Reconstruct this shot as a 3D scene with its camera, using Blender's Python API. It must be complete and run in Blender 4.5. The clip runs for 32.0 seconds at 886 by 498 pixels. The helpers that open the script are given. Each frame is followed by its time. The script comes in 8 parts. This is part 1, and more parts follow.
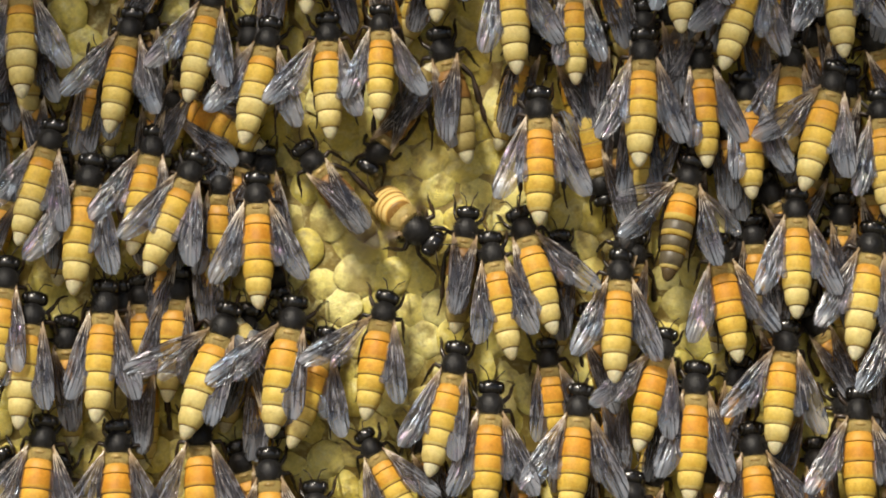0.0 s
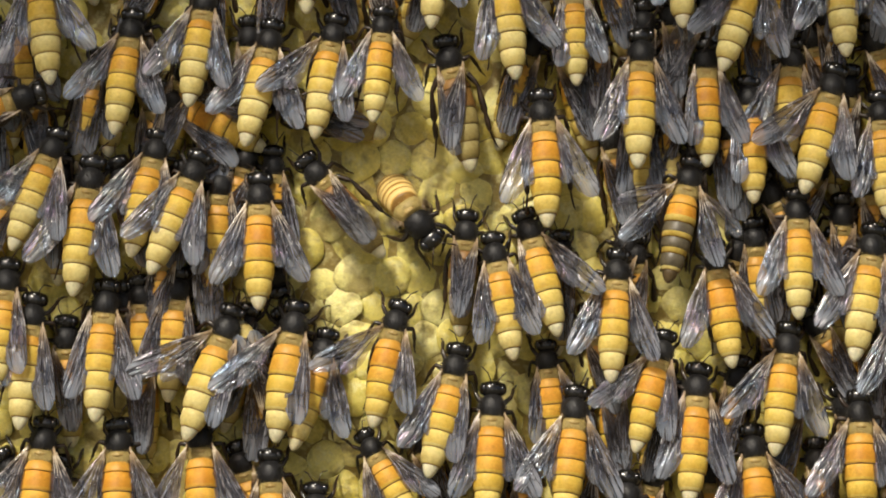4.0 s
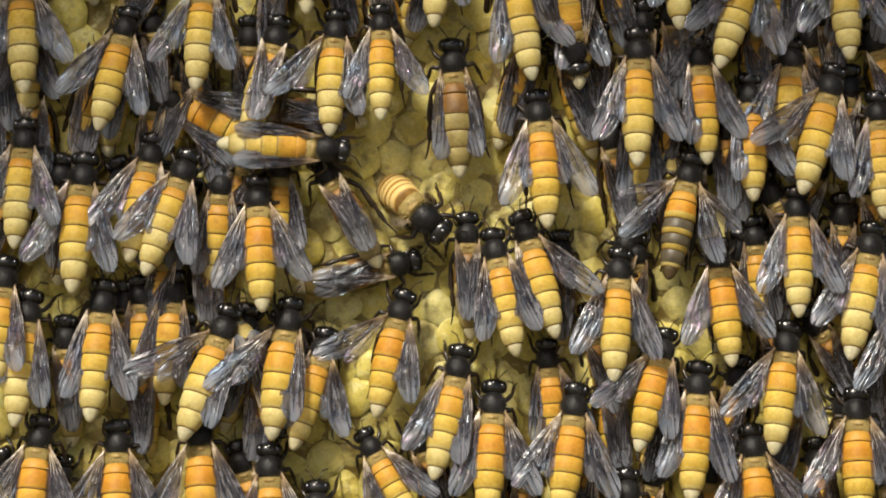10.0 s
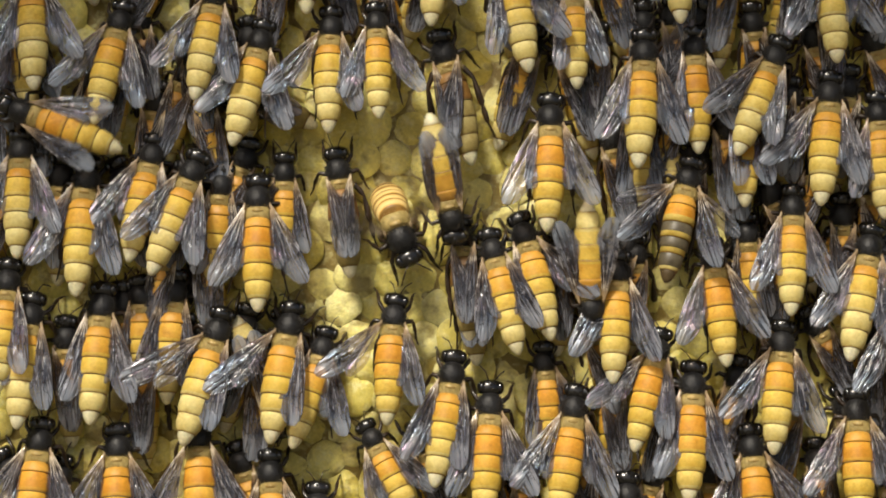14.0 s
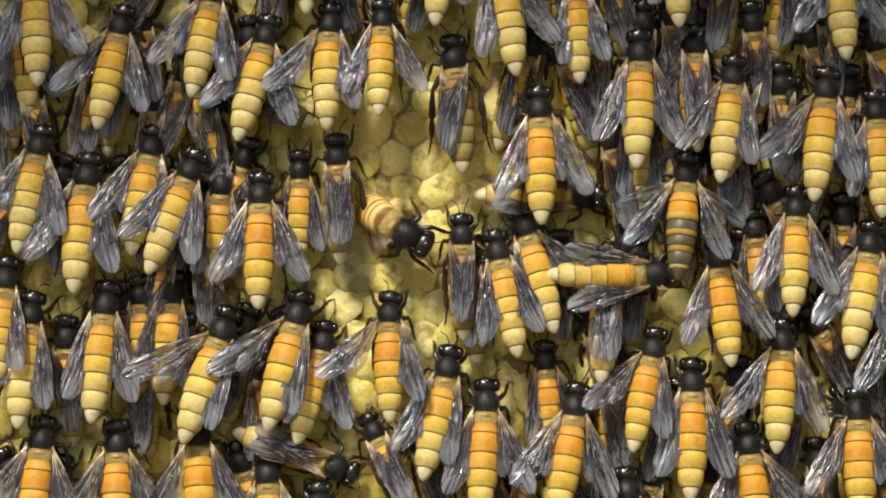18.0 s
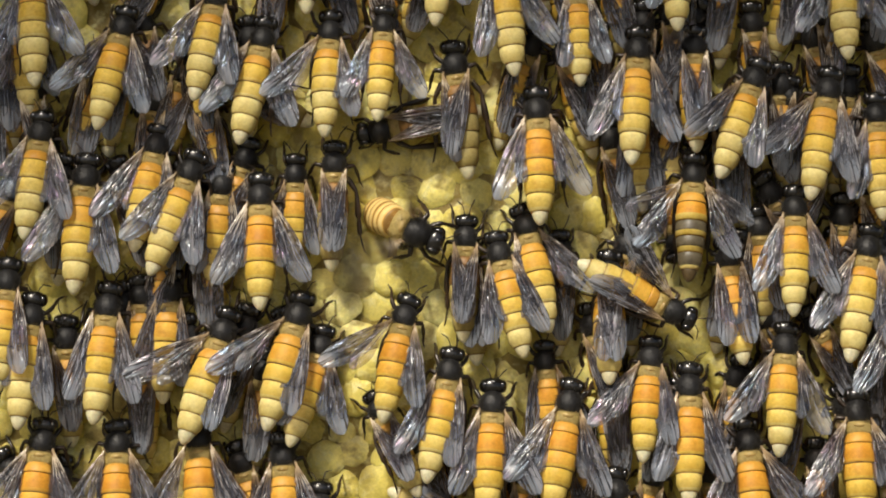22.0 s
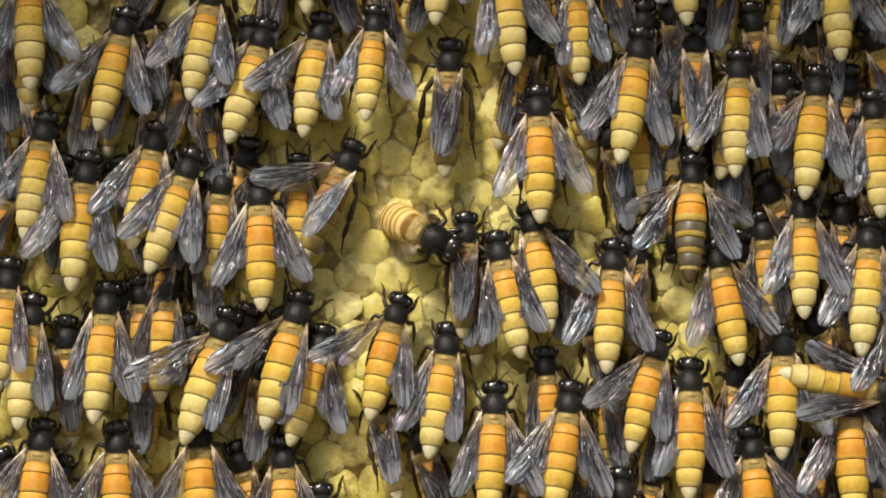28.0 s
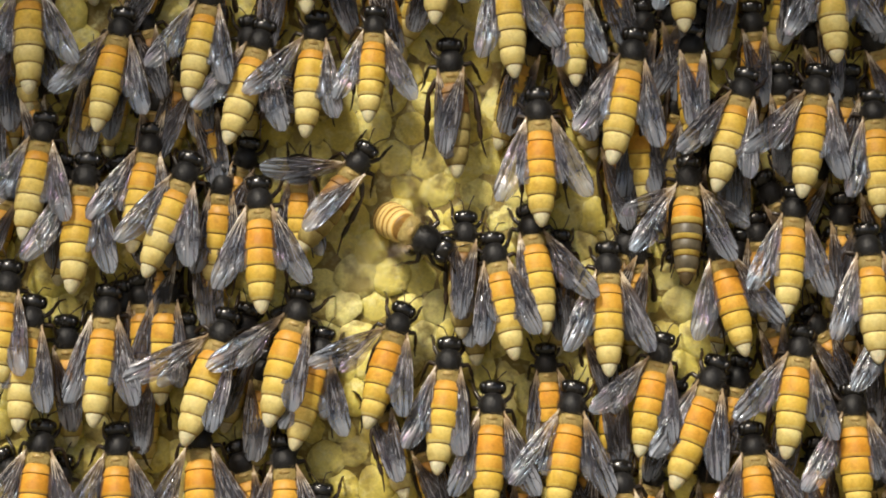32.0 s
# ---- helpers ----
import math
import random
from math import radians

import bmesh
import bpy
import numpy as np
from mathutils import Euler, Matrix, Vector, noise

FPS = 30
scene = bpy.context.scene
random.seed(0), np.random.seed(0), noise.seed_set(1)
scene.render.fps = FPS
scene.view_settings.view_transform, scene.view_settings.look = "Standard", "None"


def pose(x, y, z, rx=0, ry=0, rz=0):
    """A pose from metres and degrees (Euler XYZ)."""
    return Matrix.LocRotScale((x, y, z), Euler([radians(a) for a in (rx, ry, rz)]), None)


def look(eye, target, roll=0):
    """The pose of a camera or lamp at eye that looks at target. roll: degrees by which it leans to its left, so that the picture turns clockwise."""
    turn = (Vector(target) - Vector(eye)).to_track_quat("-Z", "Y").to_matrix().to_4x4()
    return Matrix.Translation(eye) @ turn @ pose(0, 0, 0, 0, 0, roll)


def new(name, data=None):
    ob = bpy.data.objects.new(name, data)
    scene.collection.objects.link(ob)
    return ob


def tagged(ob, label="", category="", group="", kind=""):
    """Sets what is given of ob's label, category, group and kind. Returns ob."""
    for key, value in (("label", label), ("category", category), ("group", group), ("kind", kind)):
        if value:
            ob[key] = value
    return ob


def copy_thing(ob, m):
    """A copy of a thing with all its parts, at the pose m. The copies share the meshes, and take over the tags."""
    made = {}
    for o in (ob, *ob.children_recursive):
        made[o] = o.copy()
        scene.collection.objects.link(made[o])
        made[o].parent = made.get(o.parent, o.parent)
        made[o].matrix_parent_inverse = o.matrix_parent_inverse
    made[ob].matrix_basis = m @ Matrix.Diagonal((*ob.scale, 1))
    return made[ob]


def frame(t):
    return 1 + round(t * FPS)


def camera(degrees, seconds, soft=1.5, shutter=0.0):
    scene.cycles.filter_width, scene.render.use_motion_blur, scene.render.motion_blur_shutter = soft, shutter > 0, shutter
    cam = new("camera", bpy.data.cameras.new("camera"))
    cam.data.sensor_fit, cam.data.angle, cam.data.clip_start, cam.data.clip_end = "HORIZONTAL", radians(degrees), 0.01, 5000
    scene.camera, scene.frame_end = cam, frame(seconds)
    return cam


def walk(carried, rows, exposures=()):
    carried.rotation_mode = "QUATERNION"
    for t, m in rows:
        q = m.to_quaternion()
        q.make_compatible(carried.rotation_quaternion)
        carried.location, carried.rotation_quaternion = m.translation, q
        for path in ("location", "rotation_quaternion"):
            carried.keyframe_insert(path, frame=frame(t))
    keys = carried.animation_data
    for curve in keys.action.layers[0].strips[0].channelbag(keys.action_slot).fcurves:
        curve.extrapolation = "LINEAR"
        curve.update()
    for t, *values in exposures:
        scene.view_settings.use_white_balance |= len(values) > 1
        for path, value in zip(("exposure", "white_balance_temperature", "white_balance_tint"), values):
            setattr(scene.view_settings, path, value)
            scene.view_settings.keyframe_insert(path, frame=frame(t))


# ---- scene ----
cam = camera(20, 32.0, soft=1.9, shutter=0.5)
EYE, AIM = (0.0, -0.3300, 0.0), (0.0, 0.0, 0.0)
walk(cam, [(0.0, look(EYE, AIM)), (32.0, look(EYE, AIM))], exposures=[(0.0, 0.41), (32.0, 0.41)])

# ---- light: bright hazy daylight from above and a little to one side ----
SUN = Vector((-0.36, -0.85, 1.0)).normalized()
world = bpy.data.worlds.new("sky")
scene.world = world
world.use_nodes = True
wn = world.node_tree.nodes
sky = wn.new("ShaderNodeTexSky")
sky.sky_type = "NISHITA"
sky.sun_disc = False
sky.dust_density = 4.0
sky.sun_elevation = math.asin(SUN.z)
sky.sun_rotation = math.atan2(SUN.x, SUN.y)
world.node_tree.links.new(sky.outputs["Color"], wn["Background"].inputs["Color"])
wn["Background"].inputs["Strength"].default_value = 0.055
sun = new("sun", bpy.data.lights.new("sun", "SUN"))
sun.data.energy = 3.1
sun.data.angle = radians(12)
sun.data.color = (1.0, 0.91, 0.76)
sun.matrix_world = look(SUN, (0, 0, 0))

MM = 0.001


# ---- materials ----
def tree(name):
    m = bpy.data.materials.new(name)
    m.use_nodes = True
    n, l = m.node_tree.nodes, m.node_tree.links
    return m, n, l, n["Principled BSDF"]


def coords(n, l, spread=1.0):
    """Object coordinates, shifted by a random amount for each object."""
    tex, info, add = n.new("ShaderNodeTexCoord"), n.new("ShaderNodeObjectInfo"), n.new("ShaderNodeVectorMath")
    add.operation = "MULTIPLY_ADD"
    comb = n.new("ShaderNodeCombineXYZ")
    for i in range(3):
        l.new(info.outputs["Random"], comb.inputs[i])
    add.inputs[1].default_value = (spread, spread * 1.7, spread * 2.3)
    l.new(comb.outputs[0], add.inputs[0])
    l.new(tex.outputs["Object"], add.inputs[2])
    return add.outputs[0], info


def noise_tex(n, l, vec, scale, detail=4.0, rough=0.6):
    t = n.new("ShaderNodeTexNoise")
    t.inputs["Scale"].default_value, t.inputs["Detail"].default_value, t.inputs["Roughness"].default_value = scale, detail, rough
    l.new(vec, t.inputs["Vector"])
    return t.outputs["Fac"]


def ramp(n, l, fac, stops):
    r = n.new("ShaderNodeValToRGB")
    e = r.color_ramp.elements
    while len(e) < len(stops):
        e.new(0.5)
    for el, (p, c) in zip(e, stops):
        el.position, el.color = p, (*c, 1)
    l.new(fac, r.inputs["Fac"])
    return r.outputs["Color"]


def bump(n, l, height, dist, strength, shader):
    b = n.new("ShaderNodeBump")
    b.inputs["Distance"].default_value, b.inputs["Strength"].default_value = dist, strength
    l.new(height, b.inputs["Height"])
    l.new(b.outputs["Normal"], shader.inputs["Normal"])


def mixrgb(n, l, fac, a, b, mode="MIX"):
    m = n.new("ShaderNodeMix")
    m.data_type, m.blend_type = "RGBA", mode
    for sock, v in ((m.inputs[0], fac), (m.inputs[6], a), (m.inputs[7], b)):
        if isinstance(v, (int, float)):
            sock.default_value = v
        elif isinstance(v, tuple):
            sock.default_value = (*v, 1)
        else:
            l.new(v, sock)
    return m.outputs[2]


def cuticle(name, dark, light, rough=0.38, grain=2600, patch=420, bumps=0.5, coat=0.0, sub=0.0, speck_low=0.72, mottle=0.0, banded=False):
    """Insect shell or fur ground: two tones at two scales with a fine relief."""
    m, n, l, s = tree(name)
    vec, info = coords(n, l)
    big = noise_tex(n, l, vec, patch, 3.0)
    fine = noise_tex(n, l, vec, grain, 4.0, 0.7)
    col = ramp(n, l, big, [(0.3, dark), (0.7, light)])
    speck = ramp(n, l, fine, [(0.3, (speck_low,) * 3), (0.65, (1.04, 1.04, 1.04))])
    if mottle:
        s.inputs["Specular IOR Level"].default_value = 0.3
        smudge = noise_tex(n, l, vec, 900, 3.0, 0.65)
        col = mixrgb(n, l, ramp(n, l, smudge, [(0.5, (0, 0, 0)), (0.72, (mottle,) * 3)]), col, tuple(c * k for c, k in zip(dark, (0.72, 0.62, 0.5))))
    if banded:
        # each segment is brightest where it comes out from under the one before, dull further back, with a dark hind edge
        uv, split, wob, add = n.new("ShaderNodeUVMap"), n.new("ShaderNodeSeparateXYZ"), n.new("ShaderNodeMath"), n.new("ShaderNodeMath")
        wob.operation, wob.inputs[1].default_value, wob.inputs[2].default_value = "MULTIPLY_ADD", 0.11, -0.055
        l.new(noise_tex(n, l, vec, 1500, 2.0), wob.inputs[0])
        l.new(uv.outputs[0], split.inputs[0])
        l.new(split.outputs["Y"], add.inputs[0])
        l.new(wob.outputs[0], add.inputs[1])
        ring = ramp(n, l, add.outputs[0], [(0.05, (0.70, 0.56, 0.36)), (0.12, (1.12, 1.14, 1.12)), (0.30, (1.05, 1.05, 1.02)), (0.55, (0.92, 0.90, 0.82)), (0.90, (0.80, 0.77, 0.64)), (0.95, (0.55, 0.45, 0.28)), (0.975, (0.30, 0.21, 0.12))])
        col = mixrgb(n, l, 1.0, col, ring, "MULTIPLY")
    l.new(mixrgb(n, l, 1.0, col, speck, "MULTIPLY"), s.inputs["Base Color"])
    l.new(ramp(n, l, big, [(0.25, (rough * 0.8,) * 3), (0.75, (min(1, rough * 1.3),) * 3)]), s.inputs["Roughness"])
    s.inputs["Coat Weight"].default_value = coat
    s.inputs["Coat Roughness"].default_value = 0.15
    if sub:
        s.inputs["Subsurface Weight"].default_value = sub
        s.inputs["Subsurface Radius"].default_value = (0.0006, 0.0004, 0.0002)
        s.inputs["Subsurface Scale"].default_value = 1.0
    bump(n, l, fine, 0.00006, bumps, s)
    return m


BLACK = cuticle("black_cuticle", (0.006, 0.006, 0.006), (0.014, 0.013, 0.012), 0.22, bumps=0.25, coat=0.5)
EYE_BLACK = cuticle("compound_eye", (0.005, 0.005, 0.006), (0.010, 0.009, 0.009), 0.16, 9000, bumps=0.15, coat=0.7)
FUR_GROUND = cuticle("thorax_cuticle", (0.010, 0.010, 0.011), (0.022, 0.022, 0.024), 0.5, bumps=0.9)
FUR_DARK = cuticle("dark_fur", (0.014, 0.013, 0.012), (0.055, 0.048, 0.040), 0.6)
TAN = cuticle("tan_cuticle", (0.34, 0.25, 0.07), (0.58, 0.45, 0.17), 0.55, bumps=0.8)
FUR_TAN = cuticle("tan_fur", (0.36, 0.27, 0.09), (0.64, 0.51, 0.23), 0.65)
SCUTELLUM = cuticle("scutellum", (0.38, 0.25, 0.07), (0.62, 0.46, 0.18), 0.4, bumps=0.6, coat=0.2)
PALE_JOINT = cuticle("wing_joint", (0.16, 0.10, 0.045), (0.36, 0.26, 0.14), 0.4)
LEG = cuticle("leg_cuticle", (0.009, 0.007, 0.006), (0.050, 0.027, 0.013), 0.36, bumps=0.9, coat=0.35)
BAND = cuticle("segment_edge", (0.12, 0.072, 0.024), (0.42, 0.28, 0.10), 0.5, patch=700)
ORANGE_BROWN = cuticle("orange_brown_tergite", (0.56, 0.27, 0.03), (0.72, 0.39, 0.06), 0.48, sub=0.1, speck_low=0.84)
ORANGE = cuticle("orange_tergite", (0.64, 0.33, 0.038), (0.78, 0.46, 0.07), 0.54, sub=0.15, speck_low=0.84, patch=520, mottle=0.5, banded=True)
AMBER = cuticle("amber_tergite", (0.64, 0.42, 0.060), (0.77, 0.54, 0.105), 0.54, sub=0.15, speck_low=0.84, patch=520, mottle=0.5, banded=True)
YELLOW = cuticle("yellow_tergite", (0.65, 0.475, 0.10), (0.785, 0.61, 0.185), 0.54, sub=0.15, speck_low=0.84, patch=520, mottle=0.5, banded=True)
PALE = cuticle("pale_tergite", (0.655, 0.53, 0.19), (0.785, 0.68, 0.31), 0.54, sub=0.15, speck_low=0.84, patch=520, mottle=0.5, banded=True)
TIP = cuticle("ivory_tip", (0.68, 0.61, 0.36), (0.80, 0.75, 0.52), 0.45, sub=0.2)
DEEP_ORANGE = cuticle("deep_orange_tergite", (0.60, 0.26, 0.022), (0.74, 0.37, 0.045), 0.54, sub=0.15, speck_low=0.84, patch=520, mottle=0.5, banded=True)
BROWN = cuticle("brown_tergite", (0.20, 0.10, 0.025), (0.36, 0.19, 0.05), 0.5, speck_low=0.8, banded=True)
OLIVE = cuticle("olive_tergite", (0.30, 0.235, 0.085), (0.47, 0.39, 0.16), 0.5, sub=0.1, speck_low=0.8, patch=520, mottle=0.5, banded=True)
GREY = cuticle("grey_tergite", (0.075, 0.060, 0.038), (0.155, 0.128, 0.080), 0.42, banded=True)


def striped_material():
    """Cream and orange rings across the bent abdomen of the fanning bee."""
    m, n, l, s = tree("ringed_tergite")
    tex, wave = n.new("ShaderNodeTexCoord"), n.new("ShaderNodeTexWave")
    wave.wave_type, wave.bands_direction, wave.wave_profile = "BANDS", "Z", "SIN"
    wave.inputs["Scale"].default_value, wave.inputs["Distortion"].default_value = 250, 1.4
    wave.inputs["Detail"].default_value, wave.inputs["Detail Scale"].default_value = 2.0, 2.0
    l.new(tex.outputs["Object"], wave.inputs["Vector"])
    l.new(ramp(n, l, wave.outputs["Fac"], [(0.05, (0.26, 0.14, 0.03)), (0.25, (0.68, 0.38, 0.07)), (0.7, (0.80, 0.60, 0.24))]), s.inputs["Base Color"])
    s.inputs["Roughness"].default_value = 0.5
    bump(n, l, wave.outputs["Fac"], 0.0001, 0.5, s)
    return m


RINGED = striped_material()


def wing_material(name, base, smoke, tip, cover, film, glass):
    """A thin smoky membrane: part lets light through, part is a glossy wrinkled sheet with an interference sheen. cover: its density at root, middle and tip."""
    m, n, l, s = tree(name)
    vec, info = coords(n, l)
    uv, split = n.new("ShaderNodeUVMap"), n.new("ShaderNodeSeparateXYZ")
    l.new(uv.outputs[0], split.inputs[0])
    along, across = split.outputs["Y"], split.outputs["X"]
    stretch = n.new("ShaderNodeMapping")
    stretch.inputs["Scale"].default_value = (3900, 1, 170)
    l.new(vec, stretch.inputs["Vector"])
    crease = n.new("ShaderNodeTexNoise")
    l.new(stretch.outputs[0], crease.inputs["Vector"])
    crease.inputs["Scale"].default_value, crease.inputs["Detail"].default_value, crease.inputs["Distortion"].default_value = 1.0, 1.5, 0.25
    cloud = noise_tex(n, l, vec, film, 2.0)
    # the pale tip tone also stands in for reflected sky
    body = ramp(n, l, along, [(0.04, base), (0.26, smoke), (0.66, smoke), (0.86, tip), (1.0, tip)])
    body = mixrgb(n, l, ramp(n, l, cloud, [(0.4, (0, 0, 0)), (0.65, (0.55, 0.55, 0.55))]), body, tuple(0.5 * (a + b) for a, b in zip(smoke, tip)))
    # crease shade and silver glints painted into the membrane's colour along the wrinkles
    fold_shading = ramp(n, l, crease.outputs["Fac"], [(0.36, (0.85, 0.85, 0.85)), (0.44, (0, 0, 0)), (0.57, (0, 0, 0)), (0.62, (0.75, 0.75, 0.75)), (0.69, (0.2, 0.2, 0.2))])
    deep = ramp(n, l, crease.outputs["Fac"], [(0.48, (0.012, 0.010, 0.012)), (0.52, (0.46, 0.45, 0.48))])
    body = mixrgb(n, l, fold_shading, body, deep)
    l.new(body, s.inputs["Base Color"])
    s.inputs["Roughness"].default_value = 0.15
    s.inputs["IOR"].default_value = 1.57
    s.inputs["Specular IOR Level"].default_value = 1.0
    l.new(ramp(n, l, cloud, [(0.34, (0.48, 0.70, 1.0)), (0.48, (0.78, 0.87, 1)), (0.56, (1.0, 0.96, 0.94)), (0.66, (0.90, 0.62, 1.0))]), s.inputs["Specular Tint"])
    bump(n, l, crease.outputs["Fac"], 0.0006, 0.72, s)
    clearer, mix, dense, less = n.new("ShaderNodeBsdfTransparent"), n.new("ShaderNodeMixShader"), n.new("ShaderNodeMath"), n.new("ShaderNodeMath")
    clearer.inputs["Color"].default_value = (*glass, 1)
    fac = ramp(n, l, along, [(0.05, (cover[0],) * 3), (0.34, (cover[1],) * 3), (0.66, (cover[1],) * 3), (0.96, (cover[2],) * 3)])
    less.operation, less.inputs[1].default_value, less.inputs[2].default_value = "MULTIPLY_ADD", -0.26, 0.10
    l.new(across, less.inputs[0])
    l.new(fac, dense.inputs[0])
    l.new(less.outputs[0], dense.inputs[1])
    dense.use_clamp = True
    l.new(dense.outputs[0], mix.inputs[0])
    l.new(clearer.outputs[0], mix.inputs[1])
    l.new(s.outputs[0], mix.inputs[2])
    l.new(mix.outputs[0], n["Material Output"].inputs["Surface"])
    return m


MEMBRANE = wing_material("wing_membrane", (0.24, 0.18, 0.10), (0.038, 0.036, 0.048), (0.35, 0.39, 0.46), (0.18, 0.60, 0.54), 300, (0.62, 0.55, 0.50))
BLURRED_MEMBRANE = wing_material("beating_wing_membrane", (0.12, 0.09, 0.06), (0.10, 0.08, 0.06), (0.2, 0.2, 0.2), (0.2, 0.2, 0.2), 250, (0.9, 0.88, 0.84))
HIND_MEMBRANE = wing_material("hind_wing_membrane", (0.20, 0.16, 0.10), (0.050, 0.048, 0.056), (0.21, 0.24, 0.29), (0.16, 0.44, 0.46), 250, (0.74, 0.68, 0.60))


def vein_material():
    """Cream at the wing's root, dark brown further out, with pale glints painted on in places."""
    m, n, l, s = tree("wing_vein")
    uv, split = n.new("ShaderNodeUVMap"), n.new("ShaderNodeSeparateXYZ")
    l.new(uv.outputs[0], split.inputs[0])
    vec, info = coords(n, l)
    pale = ramp(n, l, split.outputs["Y"], [(0.04, (0.66, 0.55, 0.38)), (0.22, (0.52, 0.45, 0.36)), (0.4, (0.34, 0.31, 0.30)), (0.7, (0.30, 0.30, 0.33))])
    dark = ramp(n, l, split.outputs["Y"], [(0.04, (0.40, 0.28, 0.15)), (0.24, (0.08, 0.05, 0.03)), (0.6, (0.016, 0.012, 0.012))])
    where = ramp(n, l, noise_tex(n, l, vec, 520, 2.0), [(0.38, (0, 0, 0)), (0.48, (1, 1, 1))])
    l.new(mixrgb(n, l, where, pale, dark), s.inputs["Base Color"])
    s.inputs["Roughness"].default_value = 0.24
    s.inputs["Coat Weight"].default_value = 0.9
    s.inputs["Coat Roughness"].default_value = 0.12
    return m


VEIN = vein_material()


def wax_material(name, a, b, c):
    m, n, l, s = tree(name)
    vec, info = coords(n, l, 0.02)
    big = noise_tex(n, l, vec, 260, 4.0)
    fine = noise_tex(n, l, vec, 2400, 5.0, 0.7)
    tone = ramp(n, l, info.outputs["Random"], [(0.0, a), (0.55, b), (1.0, c)])
    blot = noise_tex(n, l, vec, 640, 3.0)
    col = mixrgb(n, l, ramp(n, l, big, [(0.42, (0, 0, 0)), (0.75, (0.55, 0.55, 0.55))]), tone, (0.48, 0.39, 0.08))
    col = mixrgb(n, l, ramp(n, l, blot, [(0.5, (0, 0, 0)), (0.7, (0.75, 0.75, 0.75))]), col, (0.93, 0.87, 0.44))
    grime = noise_tex(n, l, vec, 330, 3.0, 0.6)
    col = mixrgb(n, l, ramp(n, l, grime, [(0.55, (0, 0, 0)), (0.68, (0.7, 0.7, 0.7))]), col, (0.27, 0.19, 0.05))
    l.new(mixrgb(n, l, 1.0, col, ramp(n, l, fine, [(0.3, (0.8, 0.8, 0.78)), (0.7, (1.08, 1.08, 1.05))]), "MULTIPLY"), s.inputs["Base Color"])
    s.inputs["Roughness"].default_value = 0.40
    s.inputs["Subsurface Weight"].default_value = 0.2
    s.inputs["Subsurface Radius"].default_value = (0.001, 0.0008, 0.0003)
    s.inputs["Subsurface Scale"].default_value = 1.0
    bump(n, l, mixrgb(n, l, 0.25, mixrgb(n, l, 0.5, big, blot), fine), 0.0007, 0.7, s)
    return m


WAX = wax_material("capped_wax", (0.78, 0.66, 0.15), (0.93, 0.81, 0.23), (0.97, 0.89, 0.38))
WAX_DEEP = wax_material("wax_joint", (0.26, 0.19, 0.05), (0.30, 0.22, 0.06), (0.34, 0.25, 0.07))


def soil_material():
    m, n, l, s = tree("dry_soil")
    vec, info = coords(n, l)
    big, fine = noise_tex(n, l, vec, 0.6, 5.0), noise_tex(n, l, vec, 18, 6.0)
    col = ramp(n, l, big, [(0.3, (0.10, 0.09, 0.05)), (0.7, (0.20, 0.17, 0.11))])
    l.new(mixrgb(n, l, 1.0, col, ramp(n, l, fine, [(0.3, (0.7, 0.7, 0.7)), (0.7, (1.1, 1.1, 1.1))]), "MULTIPLY"), s.inputs["Base Color"])
    s.inputs["Roughness"].default_value = 0.95
    bump(n, l, fine, 0.05, 0.6, s)
    return m


# ---- mesh helpers ----
def mesh_of(name, bm, mats):
    for f in bm.faces:
        f.smooth = True
    me = bpy.data.meshes.new(name)
    bmesh.ops.recalc_face_normals(bm, faces=bm.faces)
    bm.to_mesh(me)
    bm.free()
    for m in mats if isinstance(mats, (list, tuple)) else [mats]:
        me.materials.append(m)
    return me


def part(name, bm, material, parent, label=""):
    ob = new(name, bm if isinstance(bm, bpy.types.Mesh) else mesh_of(name, bm, material))
    ob.parent = parent
    if label:
        tagged(ob, label)
    return ob


def loft(rings, seg=18, bm=None, slots=None, close=True):
    """Rings along -z: (z, x, y, rx, ry) in millimetres; slots: the material of each span."""
    bm = bm or bmesh.new()
    made = []
    for z, x, y, rx, ry in rings:
        made.append([bm.verts.new(((x + rx * math.cos(a)) * MM, (y + ry * math.sin(a)) * MM, z * MM)) for a in (2 * math.pi * i / seg for i in range(seg))])
    for k, (a, b) in enumerate(zip(made, made[1:])):
        for i in range(seg):
            f = bm.faces.new((a[i], a[(i + 1) % seg], b[(i + 1) % seg], b[i]))
            if slots:
                f.material_index = slots[k]
    if close:
        bm.faces.new(made[0])
        bm.faces.new(made[-1][::-1])
    return bm


def blob(cx, cy, cz, rx, ry, rz, seg=18, rows=11, bm=None, power=1.0):
    rings = []
    for i in range(rows):
        t = math.pi * (i + 0.25) / (rows - 0.5)
        r = math.sin(t) ** power
        rings.append((cz + rz * math.cos(t), cx, cy, rx * r, ry * r))
    return loft(rings, seg, bm)


